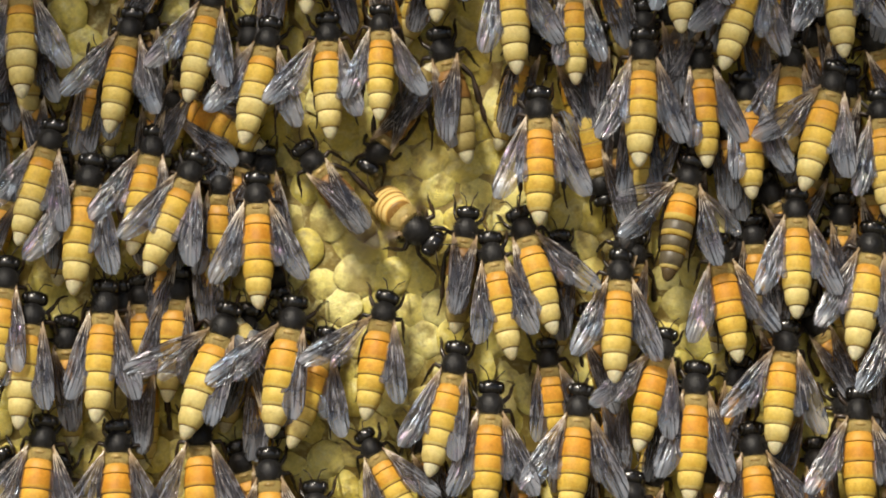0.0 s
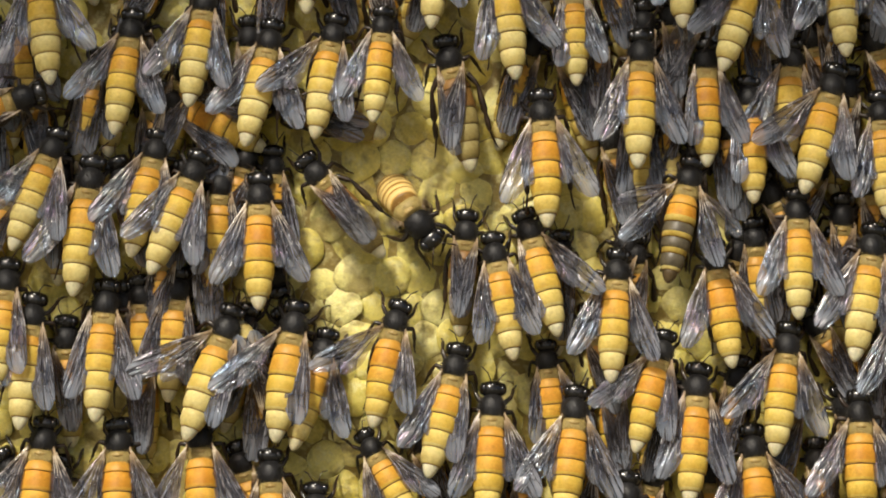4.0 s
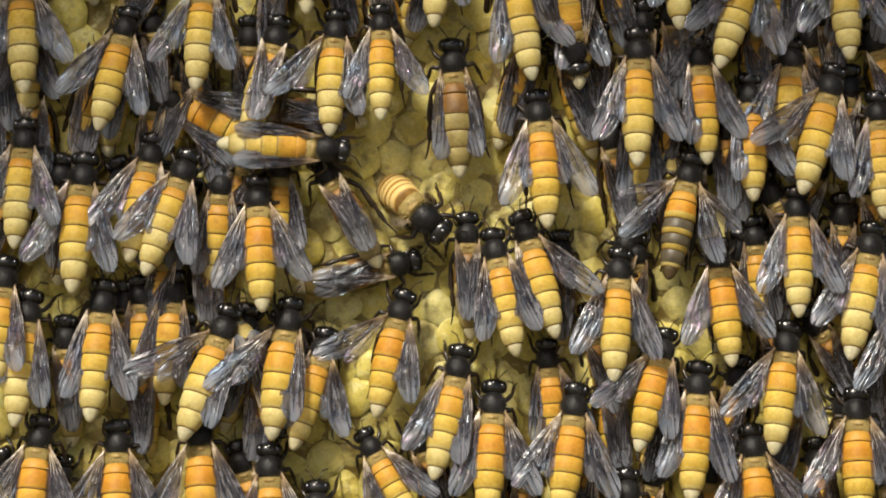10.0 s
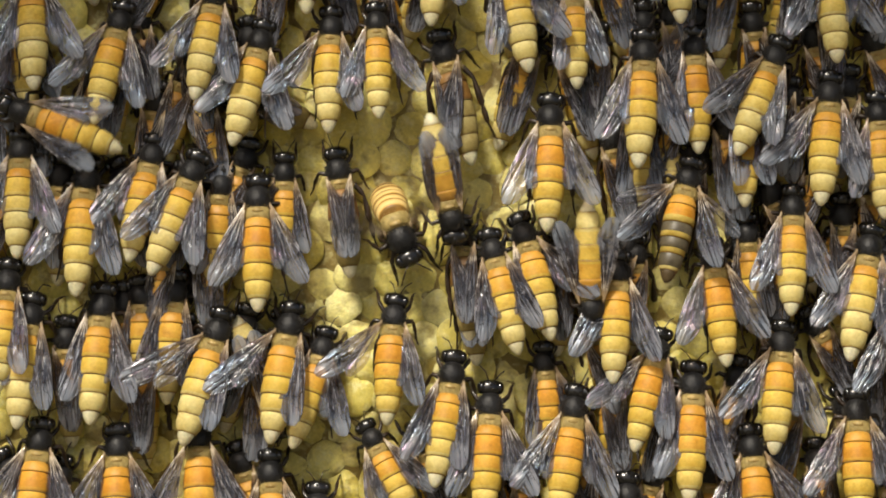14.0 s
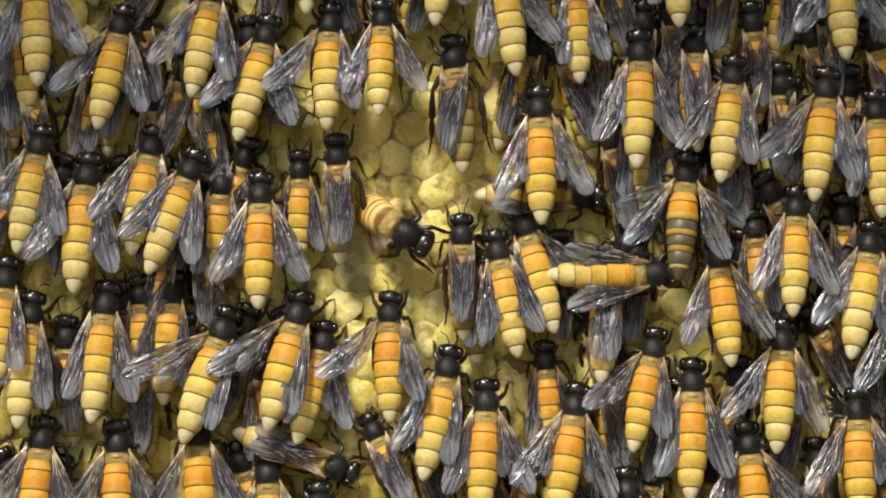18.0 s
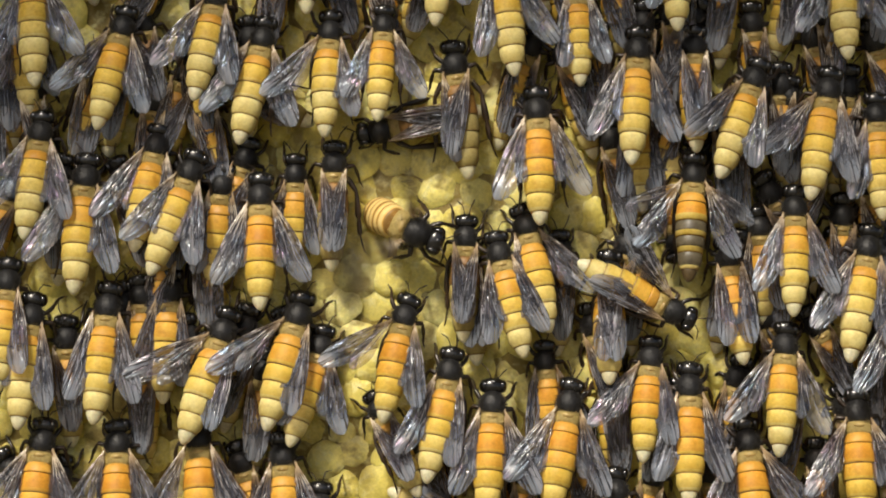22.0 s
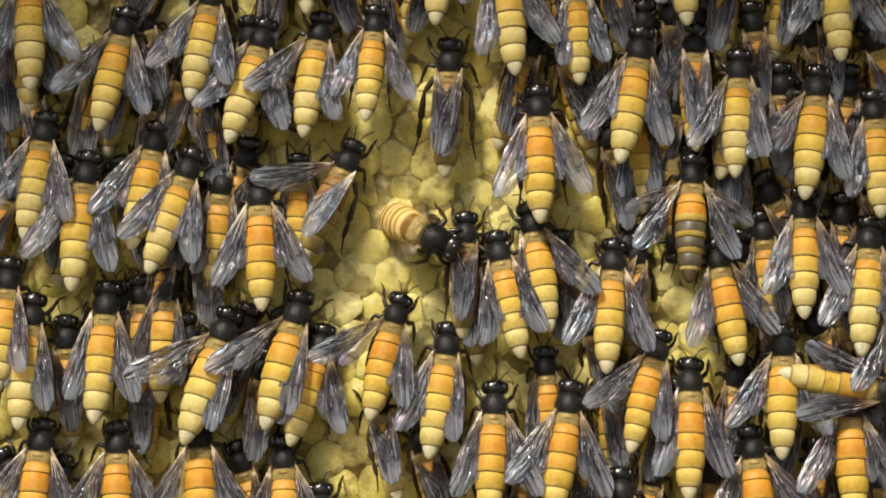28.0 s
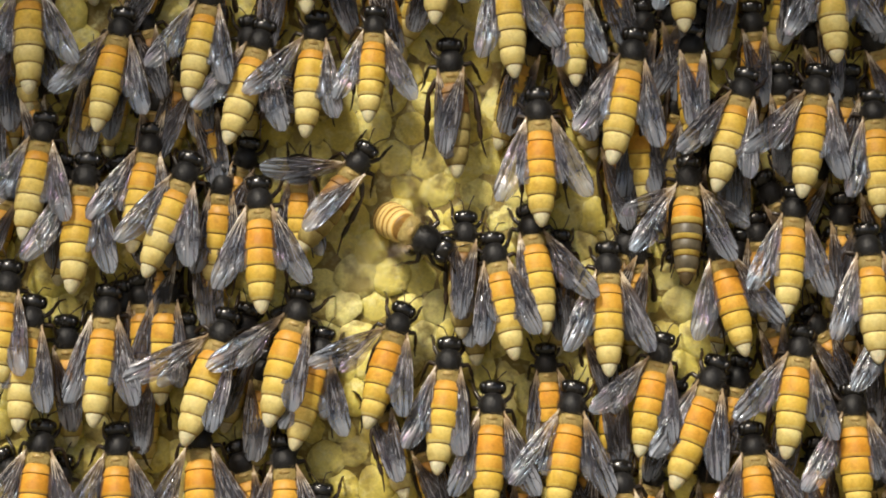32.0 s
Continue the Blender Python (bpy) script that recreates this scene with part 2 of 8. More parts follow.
def tube(points, seg=7, bm=None):
    """A limb through points (x, y, z, radius) in millimetres."""
    bm = bm or bmesh.new()
    made = []
    for i, p in enumerate(points):
        a, b = Vector(points[max(0, i - 1)][:3]), Vector(points[min(len(points) - 1, i + 1)][:3])
        way = (b - a).normalized()
        side = way.cross(Vector((0.31, 0.87, 0.39))).normalized()
        up = way.cross(side)
        c = Vector(p[:3])
        made.append([bm.verts.new((c + (side * math.cos(t) + up * math.sin(t)) * p[3]) * MM) for t in (2 * math.pi * j / seg for j in range(seg))])
    for a, b in zip(made, made[1:]):
        for i in range(seg):
            bm.faces.new((a[i], a[(i + 1) % seg], b[(i + 1) % seg], b[i]))
    bm.faces.new(made[0])
    bm.faces.new(made[-1][::-1])
    return bm


def fur(rng, count, zone, length, lean, bm=None):
    """Short tapered hairs on an ellipsoid zone: (cx, cy, cz, rx, ry, rz, zmin, zmax)."""
    bm = bm or bmesh.new()
    cx, cy, cz, rx, ry, rz, lo, hi = zone
    while count:
        v = Vector((rng.gauss(0, 1), rng.gauss(0, 1), rng.gauss(0, 1))).normalized()
        if not lo <= v.z <= hi or v.y > 0.5:
            continue
        count -= 1
        p = Vector((cx + v.x * rx, cy + v.y * ry, cz + v.z * rz))
        out = (Vector((v.x / rx, v.y / ry, v.z / rz)).normalized() + Vector((rng.uniform(-0.4, 0.4), rng.uniform(-0.4, 0.4), lean + rng.uniform(-0.4, 0.4)))).normalized()
        side = out.cross(Vector((rng.uniform(-1, 1), rng.uniform(-1, 1), rng.uniform(-1, 1)))).normalized() * 0.022
        tip = p + out * length * rng.uniform(0.6, 1.2)
        bm.faces.new([bm.verts.new(q * MM) for q in (p - side, p + side, tip)])
    return bm


# ---- the bee, built once ----
RIM = {DEEP_ORANGE: ORANGE, ORANGE: AMBER, AMBER: YELLOW, YELLOW: PALE}  # the paler rim of each segment
SEGMENTS = [  # name, top, bottom, radius at top, middle, bottom, material
    ("first_tergite", -2.4, -3.75, 1.62, 1.84, 1.94, ORANGE_BROWN),
    ("second_tergite", -3.55, -6.35, 1.94, 2.05, 2.08, ORANGE),
    ("third_tergite", -6.15, -8.45, 2.06, 2.08, 2.00, AMBER),
    ("fourth_tergite", -8.25, -10.6, 1.97, 1.90, 1.66, YELLOW),
    ("fifth_tergite", -10.4, -12.75, 1.68, 1.54, 1.12, PALE),
]


def droop(z):
    return 0.018 * max(0.0, -z - 3.0) ** 1.6


def tergite(name, top, bottom, r0, r1, r2, mat, edge=0.955):
    span = top - bottom
    rings, slots = [], []
    for u, r in ((0, r0 - 0.20), (0.10, r0 - 0.06), (0.35, (r0 + r1) / 2), (0.6, r1 + 0.03), (min(0.8, edge - 0.03), (r1 + r2) / 2 + 0.06), (edge, r2 + 0.06), (0.99, r2 + 0.03), (1.0, r2 - 0.09)):
        z = top - span * u
        rings.append((z, 0, droop(z) + 0.12, r, r * 0.86))
    slots = [0] * 4 + [2, 1, 1]
    bm = loft(rings, 26, None, slots)
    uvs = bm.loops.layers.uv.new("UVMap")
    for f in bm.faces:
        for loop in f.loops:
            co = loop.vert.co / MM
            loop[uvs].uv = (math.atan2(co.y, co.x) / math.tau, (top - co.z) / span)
    return mesh_of(name, bm, [mat, BAND, RIM.get(mat, mat)])


# veins as runs of (share of the length, share of the chord) from the stiff outer edge inwards
FORE_VEINS = [
    [(0.0, 0.03), (0.3, 0.015), (0.6, 0.015), (0.93, 0.02)],
    [(0.0, 0.30), (0.15, 0.24), (0.35, 0.15), (0.55, 0.11), (0.64, 0.06)],
    [(0.62, 0.09), (0.70, 0.21), (0.82, 0.20), (0.93, 0.05)],
    [(0.02, 0.52), (0.2, 0.45), (0.38, 0.40), (0.52, 0.36), (0.68, 0.42), (0.78, 0.38)],
    [(0.05, 0.66), (0.2, 0.66), (0.36, 0.66), (0.52, 0.64), (0.64, 0.66)],
    [(0.05, 0.88), (0.25, 0.90), (0.45, 0.94)],
    [(0.37, 0.15), (0.39, 0.28), (0.38, 0.40)],
    [(0.52, 0.36), (0.53, 0.50), (0.52, 0.64)],
    [(0.66, 0.16), (0.68, 0.28), (0.68, 0.42)],
    [(0.36, 0.41), (0.34, 0.55), (0.36, 0.66)],
    [(0.80, 0.20), (0.80, 0.30), (0.77, 0.40)],
]
HIND_VEINS = [
    [(0.0, 0.04), (0.3, 0.02), (0.62, 0.02), (0.80, 0.03)],
    [(0.0, 0.40), (0.25, 0.34), (0.5, 0.22), (0.70, 0.12)],
    [(0.05, 0.70), (0.25, 0.66), (0.5, 0.58), (0.72, 0.52)],
    [(0.42, 0.26), (0.45, 0.42), (0.46, 0.60)],
]


def wing_mesh(name, length, width, mirror, mat, veins):
    """A pleated blade along -z, its stiff edge outside: narrow at the root, broad past the middle, with ridged veins on it."""
    bm = bmesh.new()
    uvs = bm.loops.layers.uv.new("UVMap")

    def chord(u):
        grow = min(1.0, u / 0.66)
        w = 0.13 + 0.10 * min(1.0, u / 0.15) + 0.77 * grow * grow * (3 - 2 * grow)
        return width * w * (1 if u < 0.66 else max(0.004, 1 - ((u - 0.66) / 0.341) ** 2.2) ** 0.52)

    def on(u, v, lift=0.0):
        wide = chord(u)
        lead = 0.42 * math.sin(math.pi * min(1.0, u)) - (0.80 * ((u - 0.80) / 0.2) ** 2.6 if u > 0.80 else 0)
        fade = min(1, u * 4) * max(0.12, 1 - (u / 0.92) ** 4)
        fold = 0.10 * math.sin(2 * math.pi * (3.1 * v + 0.15 + 0.25 * u)) * fade + 0.032 * math.sin(2 * math.pi * (9.3 * v + 0.4 * math.sin(7 * u))) * fade * min(1, wide / 1.6)
        y = fold + 0.03 * math.sin(17 * u + 6 * v) * min(1, 3 * u) - 0.22 * math.sin(math.pi * v) * u + 0.30 * u * u - lift
        x = lead - wide * v
        return Vector(((-x if mirror else x) * MM, y * MM, -length * u * MM))

    def sheet(rows, slot):
        made = [[(bm.verts.new(on(u, v, h)), u, v) for u, v, h in row] for row in rows]
        for a, b in zip(made, made[1:]):
            for j in range(len(a) - 1):
                four = (a[j], a[j + 1], b[j + 1], b[j])
                f = bm.faces.new([q[0] for q in four])
                f.material_index = slot
                for loop, q in zip(f.loops, four):
                    loop[uvs].uv = (q[2], q[1])

    shares = [0, 0.04, 0.09, 0.14, 0.19] + [0.24 + 0.76 * (1 - (1 - i / 24) ** 1.35) for i in range(25)]
    sheet([[(u, j / 40, 0.0) for j in range(41)] for u in shares], 0)
    for k, run in enumerate(veins):
        rows = []
        for (u0, v0), (u1, v1) in zip(run, run[1:]):
            steps = max(2, round(abs(u1 - u0) * 26 + abs(v1 - v0) * 8))
            rows += [(u0 + (u1 - u0) * i / steps, v0 + (v1 - v0) * i / steps) for i in range(steps)]
        rows.append(run[-1])
        cross = abs(run[-1][0] - run[0][0]) < 0.08
        strips = []
        for i, (u, v) in enumerate(rows):
            half = (0.09 if k == 0 else 0.06 if not cross else 0.04) * (1.25 - 0.75 * u)
            du, dv = (half / length, 0.0) if cross else (0.0, half / max(0.25, chord(u)))
            strips.append([(max(0, u + du * e), min(0.99, max(-0.02, v + dv * e)), h) for e, h in ((-1, 0.005), (0, 0.12), (1, 0.005))])
        sheet(strips, 1)
    return mesh_of(name, bm, [mat, VEIN])


def mirrored(points):
    return [(-p[0], *p[1:]) for p in points]


LEGS = {
    "fore_leg": [(0.8, 0.9, 1.1, 0.25), (1.5, 1.2, 1.6, 0.28), (2.0, 1.1, 2.3, 0.26), (2.1, 1.2, 2.6, 0.18), (2.2, 1.9, 3.6, 0.23), (2.25, 2.2, 4.0, 0.14), (2.4, 2.9, 4.5, 0.15), (2.45, 3.4, 4.8, 0.09), (2.6, 4.1, 5.1, 0.08), (2.7, 4.4, 5.3, 0.03)],
    "mid_leg": [(0.9, 1.0, 0.0, 0.28), (1.8, 1.2, 0.1, 0.30), (2.5, 1.2, 0.2, 0.26), (2.7, 1.4, 0.0, 0.18), (3.0, 2.2, -0.8, 0.25), (3.1, 2.5, -1.1, 0.15), (3.2, 3.1, -1.6, 0.17), (3.3, 3.5, -1.8, 0.09), (3.5, 4.1, -2.1, 0.08), (3.6, 4.4, -2.3, 0.03)],
    "hind_leg": [(0.9, 1.1, -1.1, 0.32), (1.7, 1.4, -1.9, 0.36), (2.3, 1.4, -3.1, 0.30), (2.5, 1.5, -3.6, 0.20), (2.45, 2.0, -5.2, 0.36), (2.4, 2.3, -6.6, 0.42), (2.4, 2.5, -7.1, 0.20), (2.35, 2.8, -7.9, 0.34), (2.3, 3.0, -9.0, 0.28), (2.3, 3.2, -9.3, 0.12), (2.4, 3.8, -10.3, 0.12), (2.55, 4.2, -11.2, 0.09), (2.7, 4.4, -11.5, 0.03)],
}
ANTENNA = [(0.32, -0.55, 3.35, 0.10), (0.55, -0.85, 3.75, 0.075), (0.85, -0.95, 4.25, 0.07), (0.95, -0.9, 4.45, 0.085), (1.2, -0.35, 4.75, 0.085), (1.45, 0.25, 5.1, 0.085), (1.6, 0.8, 5.35, 0.05)]
HEAD_Z = 2.62


def build_bee():
    rng = random.Random(5)
    bee = new("honey_bee")
    bee.empty_display_size = 0.004
    thorax = part("thorax", blob(0, 0, 0.28, 1.62, 1.55, 1.68, 22, 13, None, 0.75), FUR_GROUND, bee, "dull black furry thorax")
    part("fur", fur(rng, 1500, (0, 0, 0.28, 1.62, 1.54, 1.66, -0.9, 1.0), 0.42, -0.25), FUR_DARK, thorax)
    part("scutellum", blob(0, -0.86, -1.50, 0.82, 0.60, 0.40, 16, 9), SCUTELLUM, thorax, "raised tan scutellum")
    for side in (-1, 1):
        part("wing_joint", blob(side * 1.60, -0.78, -0.80, 0.20, 0.22, 0.42, 10, 7), PALE_JOINT, thorax)
    waist = part("waist", loft([(-1.0, 0, 0.1, 1.48, 1.2), (-1.5, 0, 0.08, 1.70, 1.3), (-2.0, 0, 0.05, 1.72, 1.25), (-2.5, 0, 0.1, 1.60, 1.1), (-2.8, 0, 0.12, 1.05, 0.9)], 20), TAN, bee, "tan waist behind the thorax")
    part("fur", fur(rng, 800, (0, 0.05, -1.6, 1.72, 1.35, 1.2, -0.95, 0.98), 0.5, -0.3), FUR_TAN, waist)
    head = part("head", blob(0, 0, HEAD_Z, 1.62, 1.14, 1.02, 22, 13, None, 0.62), BLACK, bee, "glossy black head")
    part("face", blob(0, -0.42, HEAD_Z + 0.28, 0.72, 0.78, 0.62, 14, 9), BLACK, head)
    part("fur", fur(rng, 120, (0, -0.1, HEAD_Z, 1.2, 1.0, 0.9, -0.9, 0.9), 0.28, 0.2), FUR_DARK, head)
    for side in (-1, 1):
        part("compound_eye", blob(side * 1.16, -0.10, HEAD_Z, 0.60, 0.98, 0.84, 16, 11), EYE_BLACK, head)
        ant = part("antenna", tube(ANTENNA if side > 0 else mirrored(ANTENNA), 6), LEG, head)
    for x, z in ((0, 0.05), (-0.22, -0.2), (0.22, -0.2)):
        part("ocellus", blob(x, -1.02, HEAD_Z + z - 0.05, 0.13, 0.12, 0.13, 8, 5), EYE_BLACK, head)
    hips = new("abdomen", mesh_of("abdomen", loft([(-2.6, 0, 0.15, 0.9, 0.8), (-3.2, 0, 0.14, 1.3, 1.1), (-8, 0, droop(-8) + 0.2, 1.5, 1.2), (-12, 0, droop(-12) + 0.2, 1.1, 0.9), (-12.6, 0, droop(-12.6) + 0.15, 0.8, 0.7)], 14), BAND))
    hips.parent = bee
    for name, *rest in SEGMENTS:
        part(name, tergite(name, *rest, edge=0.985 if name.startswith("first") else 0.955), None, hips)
    tip = [(z, 0, droop(z) + 0.12, r, r * 0.86) for z, r in ((-12.4, 0.90), (-12.7, 1.04), (-13.05, 0.98), (-13.4, 0.86), (-13.75, 0.68), (-14.02, 0.48), (-14.2, 0.28), (-14.28, 0.06))]
    part("tail_tip", loft(tip, 20), TIP, hips, "ivory white tail tip")
    for side, word in ((-1, True), (1, False)):
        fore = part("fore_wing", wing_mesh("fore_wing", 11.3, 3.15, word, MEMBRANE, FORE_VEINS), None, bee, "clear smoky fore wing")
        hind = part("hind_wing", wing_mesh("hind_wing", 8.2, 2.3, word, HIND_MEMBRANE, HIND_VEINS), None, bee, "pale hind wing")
        fore["side"] = hind["side"] = side
        for name, pts in LEGS.items():
            leg = part(name, tube([(x * side, y, z, r * 1.15) for x, y, z, r in pts], 7), LEG, bee)
            leg["side"] = side
    return bee


# ---- the bees: scale, stand-off from the comb (mm), pitch, wing spreads, bend of the abdomen, look ----
# <bees>
BEES = {
    "b01": (1.019, 5.6, 17, 25, 30, 0, ""),
    "b02": (0.958, 5.6, 17, 34, 27, 0, ""),
    "b03": (0.959, 5.6, 17, 29, 20, 0, ""),
    "b04": (0.99, 5.0, 17, 28, 30, 0, ""),
    "b05": (0.955, 5.4, 17, 40, 20, 0, ""),
    "b06": (0.879, 6.2, 17, 24, 32, 0, ""),
    "b07": (0.96, 5.6, 17, 38, 15, 0, ""),
    "b08": (1.027, 4.6, 8, -3, -4, 0, "folded"),
    "b09": (1.003, 5.6, 17, 20, 26, 0, ""),
    "b10": (0.896, 4.6, 17, 10, 16, 0, ""),
    "b11": (1.053, 5.6, 17, 24, 25, 0, ""),
    "b12": (0.96, 4.2, 15, 6, 24, 0, ""),
    "b13": (0.967, 6.2, 17, 30, 34, 0, ""),
    "b14": (0.962, 4.6, 17, 9, 22, 0, ""),
    "b15": (1.019, 6.0, 17, 42, 20, 0, ""),
    "b16": (0.991, 5.6, 17, 28, 26, 0, ""),
    "b17": (0.956, 5.6, 17, 18, 20, 0, ""),
    "b18": (0.982, 5.6, 17, 14, 34, 0, ""),
    "b19": (1.001, 5, 17, 20, 20, 0, ""),
    "b20": (0.975, 5.6, 17, 22, 24, 0, ""),
    "b21": (1.058, 5.6, 17, 28, 22, 0, ""),
    "b22": (0.99, 4.4, 17, 26, 18, 0, ""),
    "b23": (0.992, 5.6, 17, 22, 22, 0, ""),
    "b24": (1.019, 6, 17, 27, 28, 0, ""),
    "b25": (0.96, 4.6, 8, 1, 3, 0, "restless"),
    "b71": (0.86, 3.4, 5, 14, 14, 0, ""),
    "b26": (0.932, 4.4, 8, -6, -5, 0, "folded"),
    "b27": (0.963, 6, 17, 18, 16, 0, ""),
    "b28": (0.987, 4.8, 17, 8, 36, 0, ""),
    "b29": (1.038, 6, 17, 24, 28, 0, ""),
    "b30": (0.966, 6, 17, 34, 29, 0, "grey"),
    "b31": (0.961, 5.6, 17, 26, 28, 0, ""),
    "b32": (0.981, 5.2, 17, 26, 24, 0, ""),
    "b33": (1.046, 5.6, 17, 26, 18, 0, ""),
    "b34": (1.003, 5, 17, 24, 26, 0, ""),
    "b35": (0.885, 3.4, 5, 10, 10, 0, ""),
    "b40": (1.006, 5.6, 17, 20, 14, 0, ""),
    "b41": (1.013, 5.6, 17, 20, 18, 0, ""),
    "b42": (1.059, 5.6, 17, 14, 22, 0, ""),
    "b43": (0.996, 3.2, 9, 14, 12, 0, ""),
    "b44": (1.06, 5.6, 17, 46, 10, 0, ""),
    "b45": (1.06, 5.6, 17, 40, 12, 0, ""),
    "b46": (0.937, 4.2, 17, 8, 30, 0, ""),
    "b47": (0.965, 6, 17, 50, 18, 0, ""),
    "b48": (1.019, 5, 17, 20, 8, 0, ""),
    "b49": (0.86, 3.6, 6, 12, 26, 0, ""),
    "b50": (1.028, 5.6, 17, 18, 28, 0, ""),
    "b51": (0.936, 5.6, 17, 36, 16, 0, ""),
    "b52": (1.023, 5.6, 17, 30, 28, 0, ""),
    "b53": (1.047, 5.6, 17, 16, 22, 0, ""),
    "b54": (0.995, 5.6, 17, 36, 28, 0, ""),
    "b55": (1.017, 5.6, 17, 34, 26, 0, ""),
    "b56": (1.028, 5.6, 17, 30, 20, 0, ""),
    "b57": (0.96, 3.0, 4, -10, -9, 0, "folded"),
    "b60": (1.022, 5.6, 17, 30, 28, 0, ""),
    "b61": (1.017, 5.6, 17, 30, 28, 0, ""),
    "b62": (1.02, 5.6, 17, 34, 26, 0, ""),
    "b63": (1.022, 4.6, 17, 20, 20, 0, ""),
    "b64": (1.017, 5.6, 17, 20, 20, 0, ""),
    "b65": (0.86, 4.4, 17, 14, 14, 0, ""),
    "b66": (1.018, 5.6, 17, 20, 20, 0, ""),
    "b67": (1.021, 5.6, 17, 34, 36, 0, ""),
    "b69": (0.86, 2.6, 4, -4, -5, 0, "folded"),
    "b80": (0.963, 6.4, 17, 30, 14, 0, ""),
    "b90": (0.96, 3.2, 4, 8, 6, 0, "folded"),
    "b91": (0.86, 3.2, 4, 10, 10, 0, ""),
    "b92": (0.958, 3.4, 5, 10, 10, 0, ""),
    "b95": (0.926, 3.4, 5, 22, 22, 0, ""),
    "b96": (0.96, 3.0, 3, -10, -9, 0, "folded"),
    "b97": (0.86, 3.0, 3, 12, 12, 0, ""),
    "q": (1.13, 6.5, -4, 72, 72, -60, "fanner"),
    "d1": (0.96, 7.6, 4, 12, 14, 0, "dancer"),
    "d2": (0.96, 7.4, 6, 16, 22, 0, "dancer"),
    "d3": (0.96, 7.6, 5, 20, 22, 0, "dancer"),
    "b98": (0.96, 3.0, 3, -3, -4, 0, "folded"),
    "b99": (0.97, 4.0, 5, -10, -9, 0, "folded"),
}
# </bees>


def wing_pose(side, spread, hind, lift):
    """A wing's pose on its bee."""
    turn = spread + hind
    high = 0.85 * min(1.0, max(0.0, (5 - spread) / 9))  # folded wings lie on top of the abdomen
    return pose(side * 1.72 * MM, (-0.95 - high + (0.16 if hind else 0)) * MM, (-0.75 if not hind else -1.1) * MM, 0, 0, 0) @ \
        Matrix.Rotation(radians(-side * turn), 4, "Y") @ Matrix.Rotation(radians(-lift), 4, "X") @ Matrix.Rotation(radians(-side * (9 if not hind else 6)), 4, "Z")


ORDER = ["first", "second", "third", "fourth", "fifth"]
TONES = {
    "": [None] * 5,
    "warm": [None, DEEP_ORANGE, ORANGE, AMBER, YELLOW],
    "pale": [None, AMBER, YELLOW, PALE, PALE],
    "dull": [BROWN, BROWN, OLIVE, OLIVE, OLIVE],
}
WARM = "b24 b29 b53 b55 b50 b52 b60 b61 b62 b67 b14 b12 b49 b31 b51 b47 d2".split()
DULL = "b69 b08 b25 b26 b96 b98 b57".split()
PALE_ONES = "b01 b03 b07 b09 b13 b16 b18 b20 b23 b44 b05 b41 b80 b33 b04".split()


# the grey bee's segments end in a broad yellow rim
GREY_RINGS = {}
for _name, *_rest in SEGMENTS[1:4]:
    GREY_RINGS[_name] = tergite(_name, *_rest, edge=0.66)
    GREY_RINGS[_name].materials[0] = DEEP_ORANGE if _name == "second_tergite" else GREY
    GREY_RINGS[_name].materials[1] = YELLOW
    GREY_RINGS[_name].materials[2] = GREY_RINGS[_name].materials[0]


